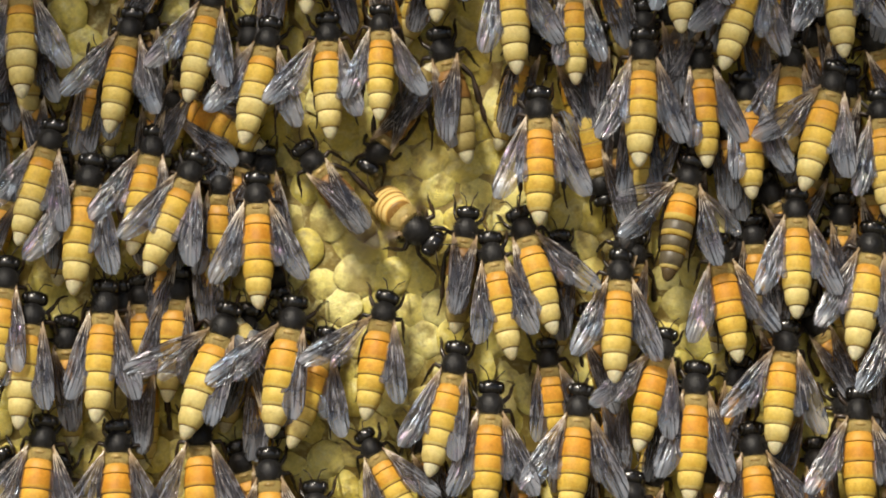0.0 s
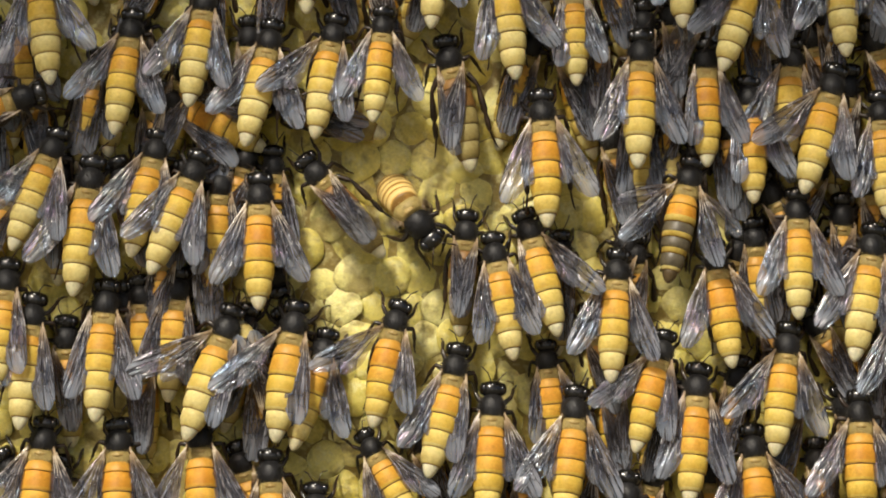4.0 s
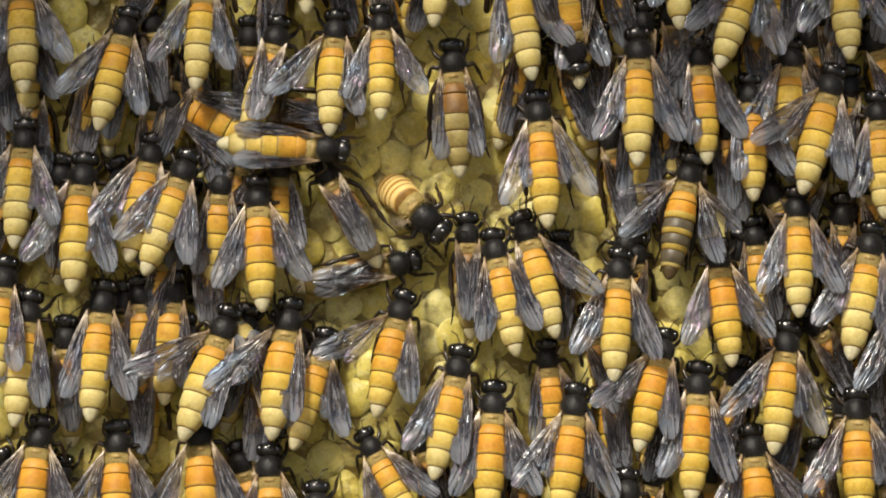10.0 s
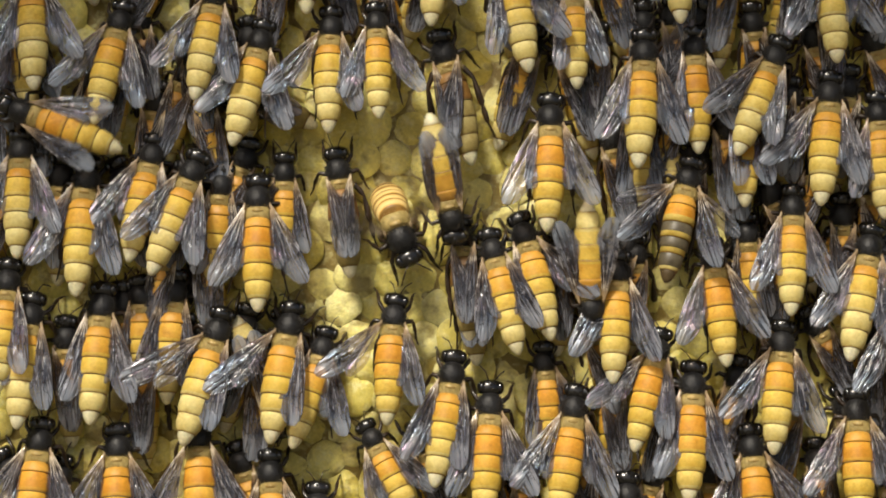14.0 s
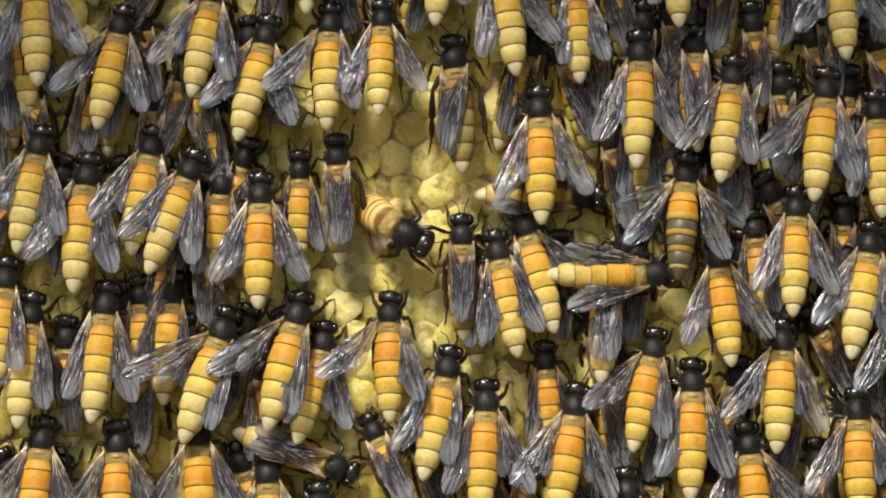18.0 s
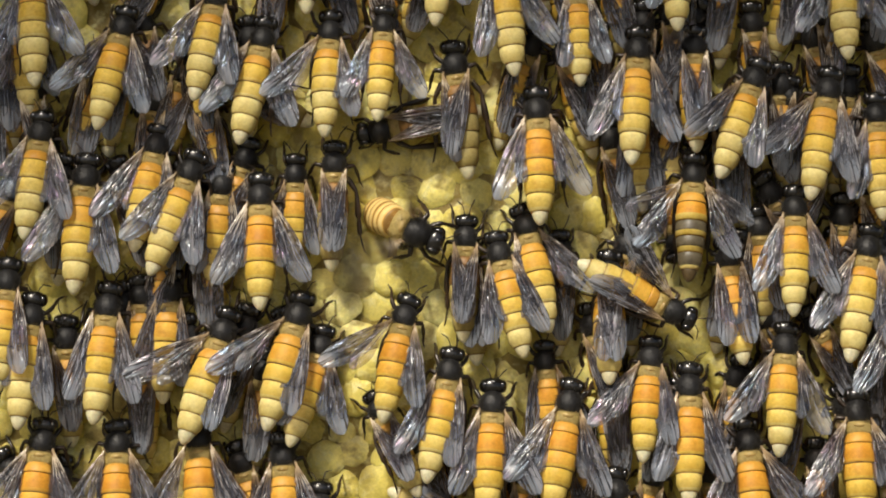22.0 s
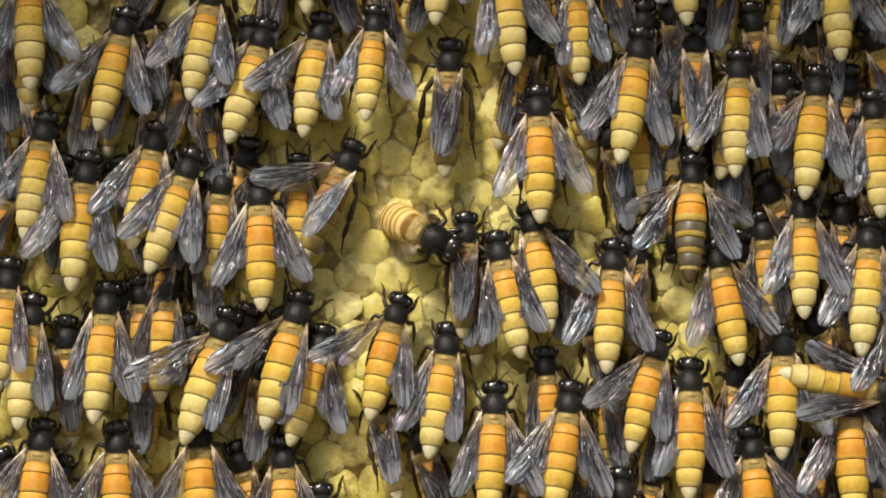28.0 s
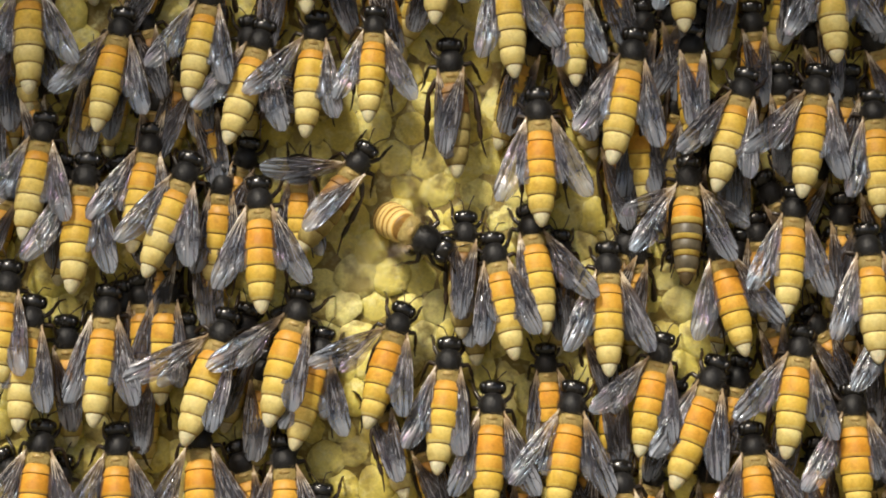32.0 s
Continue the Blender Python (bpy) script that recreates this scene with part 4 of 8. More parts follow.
    go("b04", [(0, -22.7, 30.0, -25.9, 13.6), (1.5, -22.7, 29.8, -25.9, 13.6), (2.5, -22.5, 29.7, -25.6, 13.3), (3.5, -22.4, 29.8, -25.7, 13.3), (5.5, -22.6, 29.8, -25.8, 13.5), (6, -22.6, 29.9, -26.0, 13.7), (6.5, -23.5, 30.3, -26.3, 13.8), (7, -23.2, 30.3, -26.0, 13.9), (7.5, -23.4, 30.7, -25.7, 14.0), (8, -24.1, 30.7, -25.4, 14.1), (9, -23.2, 30.7, -24.8, 14.3), (9.5, -23.1, 30.7, -25.1, 14.2), (10, -21.5, 30.1, -25.4, 14.1), (10.5, -23.2, 29.9, -25.7, 13.9), (11, -23.4, 29.8, -26.0, 13.8), (13, -23.4, 29.8, -27.2, 13.3), (14.5, -23.6, 29.7, -27.4, 13.5), (16.5, -23.4, 29.3, -27.7, 13.7), (17, -23.3, 29.4, -27.3, 13.5), (17.5, -23.0, 29.8, -26.7, 13.9), (18, -22.9, 30.0, -26.6, 14.4), (18.5, -23.2, 30.0, -27.7, 14.8), (19, -22.7, 29.8, -26.8, 14.6), (20, -23.0, 29.8, -26.6, 14.3), (21, -23.2, 30.1, -26.6, 14.3), (21.5, -23.1, 30.0, -26.3, 14.0), (22, -23.4, 29.9, -26.5, 13.8), (22.5, -22.9, 29.8, -26.4, 13.8), (23, -23.1, 29.9, -26.4, 13.6), (24, -23.5, 29.8, -27.3, 13.8), (24.5, -23.9, 29.7, -28.0, 13.8), (25.5, -23.6, 29.6, -28.2, 13.8), (27.5, -23.4, 29.8, -28.1, 14.0), (28.5, -23.3, 29.7, -27.6, 13.8), (29.5, -23.2, 29.8, -27.7, 14.1), (30, -23.4, 29.7, -27.7, 14.1), (30.5, -23.2, 29.4, -27.5, 13.9), (31, -23.4, 29.3, -27.7, 13.7), (32, -23.6, 29.4, -28.0, 13.9)])
    go("b05", [(0, -15.2, 30.5, -15.2, 14.6), (1, -15.1, 30.5, -15.3, 14.4), (1.5, -15.0, 30.5, -15.6, 14.7), (2, -15.0, 30.3, -16.8, 14.3), (2.5, -14.3, 30.3, -17.6, 14.4), (3, -14.3, 30.3, -16.9, 14.8), (3.5, -13.9, 30.3, -17.2, 14.7), (5.5, -15.0, 31.0, -16.9, 15.1), (6, -15.1, 30.9, -16.4, 15.0), (6.5, -14.4, 30.9, -16.1, 15.1), (7, -14.3, 30.9, -15.8, 15.0), (7.5, -14.3, 31.2, -15.8, 15.5), (8, -14.2, 31.0, -16.6, 15.5), (8.5, -14.3, 31.0, -16.9, 15.2), (9, -14.1, 30.7, -16.1, 14.7), (9.5, -14.2, 30.8, -15.7, 15.0), (10, -14.0, 30.8, -15.3, 15.2), (10.5, -13.9, 31.3, -14.9, 15.5), (11, -14.2, 31.5, -14.4, 15.8), (11.5, -14.6, 31.5, -15.1, 15.6), (12.5, -14.6, 31.3, -15.3, 15.6), (13.5, -14.7, 31.3, -15.6, 15.6), (14.5, -14.7, 31.3, -15.3, 15.5), (17, -14.8, 31.0, -15.8, 15.4), (18, -14.8, 31.7, -15.7, 15.9), (18.5, -14.7, 31.5, -15.8, 15.7), (19, -14.4, 31.3, -15.6, 15.5), (19.5, -14.4, 31.3, -15.6, 15.6), (20, -14.1, 31.6, -14.6, 15.6), (20.5, -14.2, 31.8, -15.6, 15.9), (21, -14.2, 31.6, -15.1, 15.6), (21.5, -14.8, 31.5, -15.3, 15.2), (22, -14.7, 31.0, -16.0, 14.7), (22.5, -14.8, 30.9, -15.9, 14.7), (23, -14.4, 31.4, -17.1, 15.4), (23.5, -14.8, 31.3, -17.4, 15.6), (24, -14.8, 31.6, -18.8, 16.3), (24.5, -15.3, 31.4, -19.5, 15.8), (25, -15.2, 31.2, -20.2, 15.3), (25.5, -15.7, 30.9, -19.9, 15.2), (27.5, -15.8, 30.7, -18.6, 15.0), (28, -15.9, 30.6, -18.8, 14.9), (29, -15.9, 30.7, -18.5, 14.9), (30, -16.4, 30.7, -18.4, 15.0), (31, -16.6, 30.3, -18.5, 15.0), (31.5, -16.6, 30.6, -18.5, 15.1), (32, -16.6, 30.5, -18.5, 15.1)])
    go("b06", [(0, -8.2, 31.8, -8.3, 16.8), (1, -8.5, 31.9, -8.4, 17.0), (1.5, -8.5, 31.7, -8.4, 17.1), (2, -8.0, 31.6, -8.6, 17.0), (2.5, -7.8, 31.0, -9.2, 16.4), (3, -7.8, 31.0, -9.3, 16.2), (3.5, -7.7, 31.2, -9.1, 16.6), (5.5, -8.1, 31.6, -10.1, 16.8), (6, -8.0, 31.7, -10.7, 16.8), (6.5, -7.7, 31.5, -9.7, 16.4), (7.5, -7.7, 31.7, -9.0, 16.6), (8, -7.7, 31.6, -9.2, 16.5), (8.5, -8.0, 31.4, -9.1, 16.6), (9.5, -8.2, 31.7, -8.6, 16.8), (10, -8.2, 31.7, -8.1, 17.0), (10.5, -8.4, 31.6, -8.2, 17.0), (11, -8.3, 31.6, -8.1, 17.0), (11.5, -8.8, 31.9, -8.5, 17.0), (12, -8.5, 31.9, -8.8, 17.2), (13.5, -8.9, 31.8, -8.4, 17.4), (14.5, -8.8, 31.8, -8.4, 17.4), (16.5, -8.8, 31.4, -8.6, 17.4), (17, -8.4, 31.2, -8.6, 17.4), (17.5, -8.1, 31.7, -8.4, 17.8), (18, -8.0, 31.8, -8.4, 18.0), (18.5, -7.7, 31.5, -8.3, 18.0), (19, -7.6, 31.3, -8.5, 17.4), (20, -7.8, 31.5, -8.5, 17.6), (20.5, -8.1, 31.8, -8.8, 17.6), (21, -8.0, 31.9, -8.6, 17.4), (22, -7.7, 31.4, -8.6, 17.0), (22.5, -7.7, 31.6, -9.0, 16.8), (23, -7.4, 31.5, -8.9, 16.7), (23.5, -7.6, 31.5, -9.3, 16.6), (24, -7.4, 31.4, -9.4, 16.4), (24.5, -7.8, 31.5, -11.0, 16.3), (25, -7.6, 32.2, -10.8, 16.6), (25.5, -7.9, 32.0, -11.4, 16.7), (27.5, -8.9, 31.5, -10.5, 17.1), (28.5, -8.8, 31.4, -10.0, 16.8), (29.5, -8.8, 31.6, -9.9, 17.1), (30, -8.9, 31.6, -9.8, 17.0), (31, -9.0, 31.3, -10.0, 16.7), (32, -8.9, 31.4, -9.8, 16.7)])
    go("b07", [(0, 0.0, 45.8, -0.6, 29.9), (1, 0.0, 45.9, -0.6, 30.0), (1.5, -0.3, 45.4, -0.9, 29.4), (2, -0.1, 44.6, -0.7, 28.6), (3, 0.0, 45.1, -0.6, 29.2), (5.5, -1.8, 44.8, -2.4, 28.8), (6, -0.8, 45.3, -1.4, 29.3), (6.5, -0.2, 45.2, -0.8, 29.2), (8.5, -0.2, 45.0, -0.8, 29.1), (9.5, -0.5, 45.4, -1.1, 29.4), (10, -0.3, 45.2, -0.9, 29.2), (10.5, -0.7, 45.3, -1.2, 29.3), (11, -0.7, 45.0, -1.2, 29.1), (11.5, -1.0, 45.4, -1.6, 29.4), (12, -0.5, 45.4, -1.1, 29.4), (13, -0.5, 45.3, -1.1, 29.3), (13.5, -0.8, 45.3, -1.4, 29.3), (14.5, -0.5, 45.4, -1.1, 29.4), (17, -0.3, 44.8, -0.9, 28.8), (17.5, 0.0, 45.3, -0.6, 29.3), (18, -0.1, 45.4, -0.7, 29.4), (19, -0.2, 44.8, -0.8, 28.8), (20, -0.2, 45.0, -0.8, 29.1), (20.5, -0.3, 45.4, -0.9, 29.4), (21.5, -0.1, 45.4, -0.7, 29.4), (22.5, -0.1, 45.3, -0.7, 29.3), (23, 0.1, 45.4, -0.5, 29.4), (23.5, 0.0, 45.2, -0.6, 29.2), (24, 0.3, 45.2, -0.3, 29.2), (24.5, -0.2, 45.3, -0.8, 29.3), (25, -0.1, 45.6, -0.7, 29.6), (25.5, -0.4, 45.4, -1.0, 29.4), (27.5, -0.3, 45.6, -0.9, 29.6), (28, -0.1, 45.5, -0.7, 29.5), (30, -0.1, 45.9, -0.7, 30.0), (30.5, -0.3, 45.6, -0.9, 29.6), (32, -0.2, 45.6, -0.8, 29.6)])
    go("b08", [(0, -0.3, 27.4, 3.3, 12.3), (3, 0.1, 27.4, 4.0, 10.5), (6.5, 0.8, 27.1, 2.8, 9.5), (9, 0.8, 26.6, 1.8, 8.8), (10, 1.1, 26.6, 2.4, 9.6), (10.5, 0.8, 26.4, 2.7, 9.9), (11, 0.9, 26.4, 3.0, 10.3), (11.5, 0.5, 26.7, 3.4, 10.7), (12, 0.5, 27.3, 3.7, 11.1), (13, -0.1, 27.7, 4.3, 11.8), (14.5, -0.5, 27.7, 3.8, 11.2), (16.5, -0.1, 26.8, 3.2, 10.5), (17, 0.7, 26.7, 3.1, 10.3), (18, 1.2, 27.4, 2.8, 9.9), (19, 1.4, 26.7, 2.4, 9.6), (20.5, 0.7, 27.2, 3.0, 9.2), (21.5, 1.0, 27.2, 3.4, 9.0), (22, 1.2, 26.9, 3.6, 8.9), (22.5, 1.1, 26.9, 3.8, 8.7), (23, 1.4, 26.9, 4.0, 8.6), (23.5, 1.2, 26.8, 3.7, 8.6), (24, 1.6, 26.7, 3.3, 8.7), (24.5, 0.8, 26.9, 2.9, 8.7), (25, 1.0, 27.3, 2.6, 8.7), (25.5, 0.8, 27.2, 2.2, 8.7), (28, 0.9, 27.5, 0.4, 8.8), (29, 0.9, 28.0, 0.9, 8.7), (30, 0.9, 28.0, 1.3, 8.6), (30.5, 0.5, 27.6, 1.5, 8.6), (32, 0.7, 27.9, 2.1, 8.4)])
    go("b09", [(0, 8.4, 39.8, 10.0, 23.1), (1.5, 8.1, 39.4, 10.0, 22.7), (2.5, 7.9, 38.9, 10.0, 22.3), (3.5, 7.6, 38.7, 9.9, 22.2), (5.5, 6.9, 40.4, 9.7, 23.9), (6, 7.3, 39.9, 10.1, 23.4), (6.5, 7.2, 39.4, 10.1, 23.0), (7, 6.9, 39.3, 9.9, 22.9), (7.5, 7.2, 39.7, 10.3, 23.3), (8, 6.3, 39.0, 9.5, 22.6), (8.5, 6.2, 38.4, 9.5, 22.1), (9, 6.1, 38.3, 9.5, 22.0), (9.5, 8.3, 38.3, 11.7, 22.0), (10, 8.6, 38.7, 12.0, 22.4), (10.5, 8.5, 39.9, 11.9, 23.5), (11, 6.2, 39.8, 9.7, 23.4), (11.5, 8.4, 39.6, 11.8, 23.3), (12.5, 8.0, 39.6, 11.4, 23.3), (13, 7.5, 39.5, 10.9, 23.2), (14, 8.2, 39.8, 11.5, 23.4), (14.5, 8.3, 39.6, 11.5, 23.2), (16.5, 6.7, 38.8, 9.5, 22.4), (17, 6.8, 38.8, 9.7, 22.4), (18, 7.2, 39.4, 9.9, 23.0), (19.5, 6.6, 39.6, 9.1, 23.1), (20, 6.6, 39.7, 9.1, 23.2), (21, 7.2, 39.9, 9.7, 23.4), (21.5, 7.0, 39.7, 9.4, 23.2), (22, 7.3, 39.4, 9.7, 22.9), (24, 7.6, 39.1, 9.9, 22.5), (25.5, 7.3, 39.3, 9.5, 22.7), (27.5, 7.5, 39.7, 9.7, 23.1), (28.5, 7.7, 39.4, 9.8, 22.9), (30, 7.7, 39.4, 9.8, 22.7), (30.5, 7.8, 38.9, 9.8, 22.3), (31.5, 7.8, 38.9, 9.8, 22.3), (32, 7.7, 39.3, 9.7, 22.6)])
    go("b10", [(0, 17.0, 36.6, 17.6, 21.8), (3.5, 17.0, 36.5, 17.6, 21.7), (5.5, 17.6, 36.3, 18.2, 21.5), (6, 17.1, 36.3, 17.7, 21.5), (6.5, 17.4, 36.4, 18.0, 21.6), (7, 17.0, 37.0, 17.6, 22.1), (7.5, 18.2, 36.9, 18.8, 22.0), (8, 17.8, 37.0, 18.4, 22.1), (8.5, 18.0, 36.8, 18.6, 21.9), (9.5, 17.4, 36.1, 18.0, 21.2), (12.5, 18.0, 36.2, 18.6, 21.3), (13, 17.1, 36.1, 17.7, 21.2), (13.5, 16.9, 36.0, 17.5, 21.1), (14.5, 17.4, 36.2, 18.0, 21.3), (16.5, 17.3, 36.0, 17.8, 21.1), (17.5, 17.5, 36.4, 18.1, 21.6), (18, 17.5, 36.8, 18.1, 21.9), (19, 17.0, 36.4, 17.6, 21.6), (21, 17.5, 36.8, 18.1, 21.9), (22, 17.6, 36.4, 18.2, 21.6), (24.5, 17.6, 36.8, 18.2, 21.9), (25.5, 17.6, 36.6, 18.2, 21.8), (28.5, 17.4, 36.6, 18.0, 21.8), (29.5, 17.1, 36.9, 17.7, 22.0), (30, 17.1, 37.0, 17.7, 22.1), (31, 17.0, 36.4, 17.6, 21.6), (32, 17.0, 36.4, 17.6, 21.6)])
    go("b11", [(0, 26.6, 28.3, 25.8, 11.0), (0.5, 26.5, 28.3, 25.7, 10.9), (1.5, 26.0, 28.1, 25.5, 11.2), (3, 26.1, 28.0, 25.4, 11.2), (3.5, 26.3, 27.9, 25.7, 11.0), (5.5, 26.1, 28.2, 25.4, 11.3), (6, 26.1, 28.3, 25.6, 11.2), (7, 26.1, 29.2, 25.5, 11.8), (7.5, 26.6, 29.4, 25.8, 11.7), (8, 26.6, 29.4, 25.7, 11.7), (9, 25.7, 28.9, 25.7, 11.2), (9.5, 25.7, 28.8, 26.1, 10.8), (10, 25.8, 28.8, 25.6, 10.7), (10.5, 26.5, 28.6, 26.5, 10.6), (11, 26.5, 28.3, 26.6, 10.5), (11.5, 26.9, 28.5, 26.6, 10.7), (12, 26.6, 28.4, 26.6, 10.7), (12.5, 26.7, 28.5, 26.7, 10.8), (13, 26.9, 28.3, 26.2, 10.7), (13.5, 26.6, 28.2, 26.1, 10.6), (14, 26.7, 28.3, 25.7, 10.8), (14.5, 26.8, 28.4, 26.2, 11.0), (16.5, 26.4, 27.9, 26.2, 10.0), (17, 25.7, 28.0, 24.6, 9.4), (17.5, 25.8, 28.4, 24.5, 9.8), (18, 26.1, 28.4, 25.5, 10.5), (18.5, 25.8, 28.4, 25.0, 10.7), (19, 26.0, 28.2, 25.3, 10.5), (20, 25.8, 28.2, 24.8, 11.0), (20.5, 25.8, 28.5, 24.6, 11.5), (21, 25.8, 28.8, 24.6, 11.6), (22, 25.9, 28.4, 24.8, 11.4), (23, 26.0, 28.4, 24.8, 11.2), (24, 26.3, 28.2, 25.0, 10.8), (25, 26.1, 28.1, 24.5, 10.6), (25.5, 26.3, 28.1, 24.5, 10.7), (28, 26.4, 28.6, 23.3, 11.3), (29, 26.4, 28.6, 23.2, 11.4), (29.5, 25.8, 28.6, 22.7, 11.2), (30, 25.8, 28.6, 22.5, 11.5), (30.5, 25.6, 28.3, 22.5, 11.4), (31, 25.7, 28.2, 22.4, 11.3), (31.5, 25.4, 28.4, 22.3, 11.2), (32, 25.5, 28.4, 22.2, 11.1)])
    go("b12", [(0, 34.0, 25.8, 34.3, 12.0), (1.5, 34.0, 25.9, 34.3, 11.9), (2, 34.0, 26.1, 34.3, 11.9), (3, 34.2, 25.9, 34.3, 11.8), (3.5, 34.6, 26.1, 34.3, 11.8), (5.5, 34.8, 26.5, 34.3, 11.7), (6.5, 34.3, 26.5, 34.3, 11.7), (7, 34.3, 26.6, 34.3, 11.7), (7.5, 34.6, 27.2, 34.3, 11.6), (8.5, 34.1, 26.8, 34.3, 11.6), (9.5, 33.8, 26.8, 34.3, 11.6), (10, 33.8, 27.1, 34.3, 11.6), (11, 33.9, 26.7, 34.3, 11.6), (13, 32.6, 27.4, 33.3, 14.2), (13.5, 32.7, 27.2, 33.2, 14.2), (14.5, 33.4, 27.2, 33.2, 14.3), (16.5, 33.3, 27.1, 33.1, 14.4), (17.5, 32.9, 27.4, 33.0, 14.4), (18, 33.0, 27.6, 33.0, 14.4), (19, 33.0, 27.2, 33.0, 14.5), (20, 32.9, 27.2, 33.0, 14.5), (20.5, 33.0, 27.6, 32.9, 14.5), (21.5, 33.0, 27.5, 32.9, 14.5), (22, 33.1, 27.3, 32.9, 14.5), (25.5, 33.0, 27.4, 32.9, 14.5), (27.5, 33.2, 27.6, 32.9, 14.5), (30, 32.6, 27.6, 32.8, 14.5), (31, 32.5, 27.2, 32.8, 14.5), (32, 32.7, 27.4, 32.8, 14.5)])
    go("b13", [(0, 41.7, 39.1, 37.1, 23.6), (1, 41.6, 38.9, 36.9, 23.4), (1.5, 41.2, 38.7, 36.6, 23.3), (2.5, 41.3, 38.5, 36.7, 23.1), (5.5, 42.0, 39.2, 37.4, 23.8), (6.5, 42.2, 39.0, 37.6, 23.5), (7.5, 42.0, 39.3, 37.4, 23.9), (8.5, 41.2, 39.1, 36.6, 23.6), (9, 40.5, 39.4, 35.9, 24.0), (9.5, 41.3, 39.2, 36.7, 23.8), (10, 41.2, 39.2, 36.6, 23.8), (10.5, 42.0, 39.3, 37.4, 23.9), (11, 41.3, 39.2, 36.7, 23.8), (12, 43.7, 43.7, 39.0, 28.3), (13, 47.4, 51.2, 42.8, 35.7), (14, 48.8, 57.1, 44.2, 41.6), (32, 48.8, 57.1, 44.2, 41.6)])
    go("b14", [(0, 39.7, 23.3, 40.8, 6.2), (1, 39.7, 23.2, 40.7, 6.1), (1.5, 39.4, 23.0, 40.6, 6.0), (2, 39.6, 22.9, 40.6, 5.9), (2.5, 40.0, 22.6, 40.8, 5.9), (3.5, 40.2, 22.6, 41.0, 5.8), (6.5, 40.6, 22.9, 41.3, 5.8), (7, 40.5, 23.0, 41.2, 5.9), (7.5, 40.8, 23.2, 41.5, 6.0), (8, 40.1, 23.1, 41.0, 6.0), (9, 40.6, 23.0, 41.2, 5.8), (10, 40.4, 23.1, 41.0, 5.9), (10.5, 40.5, 23.1, 40.9, 5.8), (11, 40.0, 23.0, 40.4, 5.7), (11.5, 40.2, 23.0, 40.5, 5.7), (12, 40.2, 22.9, 40.2, 5.8), (13, 39.6, 21.6, 39.8, 5.9), (14.5, 39.9, 21.7, 39.8, 5.7), (16.5, 40.8, 24.6, 37.6, 9.6), (32, 40.8, 24.4, 36.4, 9.0)], depths=((0, 4.6), (13.5, 4.6), (15.5, 2.6), (32, 2.6)))
    go("b15", [(0, 52.0, 23.8, 47.6, 7.9), (3, 51.8, 23.4, 47.6, 7.4), (5.5, 52.0, 23.8, 47.7, 7.6), (6, 52.0, 23.6, 47.6, 7.5), (7.5, 52.2, 24.1, 47.6, 8.0), (8.5, 51.5, 23.8, 47.5, 7.4), (9, 51.5, 23.6, 47.6, 7.3), (9.5, 51.8, 23.6, 47.5, 7.4), (10, 51.7, 23.6, 47.4, 7.3), (10.5, 52.0, 23.5, 47.6, 7.1), (11, 51.7, 23.6, 47.5, 6.8), (11.5, 51.2, 23.1, 48.8, 5.9), (12, 49.8, 22.9, 48.9, 5.5), (12.5, 49.8, 23.0, 48.9, 5.3), (13, 49.7, 22.9, 49.2, 5.3), (13.5, 50.9, 22.6, 49.2, 5.1), (14, 51.2, 23.1, 49.8, 5.5), (14.5, 51.3, 23.4, 49.0, 5.5), (16.5, 50.5, 22.9, 48.7, 5.4), (17, 50.1, 22.5, 48.7, 5.3), (17.5, 50.1, 23.2, 48.5, 5.8), (18, 50.8, 23.5, 48.9, 6.1), (18.5, 50.1, 23.5, 49.3, 5.8), (19, 50.2, 23.4, 49.3, 5.9), (19.5, 50.4, 23.4, 48.7, 6.6), (20, 50.5, 23.4, 48.7, 6.5), (20.5, 50.9, 23.6, 48.5, 6.9), (21, 50.7, 23.4, 47.7, 6.1), (21.5, 51.0, 23.5, 48.3, 6.1), (23, 51.4, 23.5, 48.1, 6.5), (24, 50.8, 23.4, 47.9, 6.5), (24.5, 51.2, 23.5, 48.3, 6.8), (25, 50.8, 23.6, 47.5, 7.0), (25.5, 50.6, 23.5, 47.1, 7.0), (27.5, 49.8, 24.1, 48.2, 6.9), (28, 49.6, 23.6, 47.7, 6.5), (28.5, 49.8, 23.6, 47.7, 6.5), (29, 49.8, 23.5, 47.5, 7.1), (29.5, 50.2, 23.8, 47.3, 7.3), (30.5, 49.8, 23.5, 47.3, 6.9), (31.5, 49.6, 23.8, 47.1, 6.8), (32, 49.7, 23.8, 47.3, 6.6)])
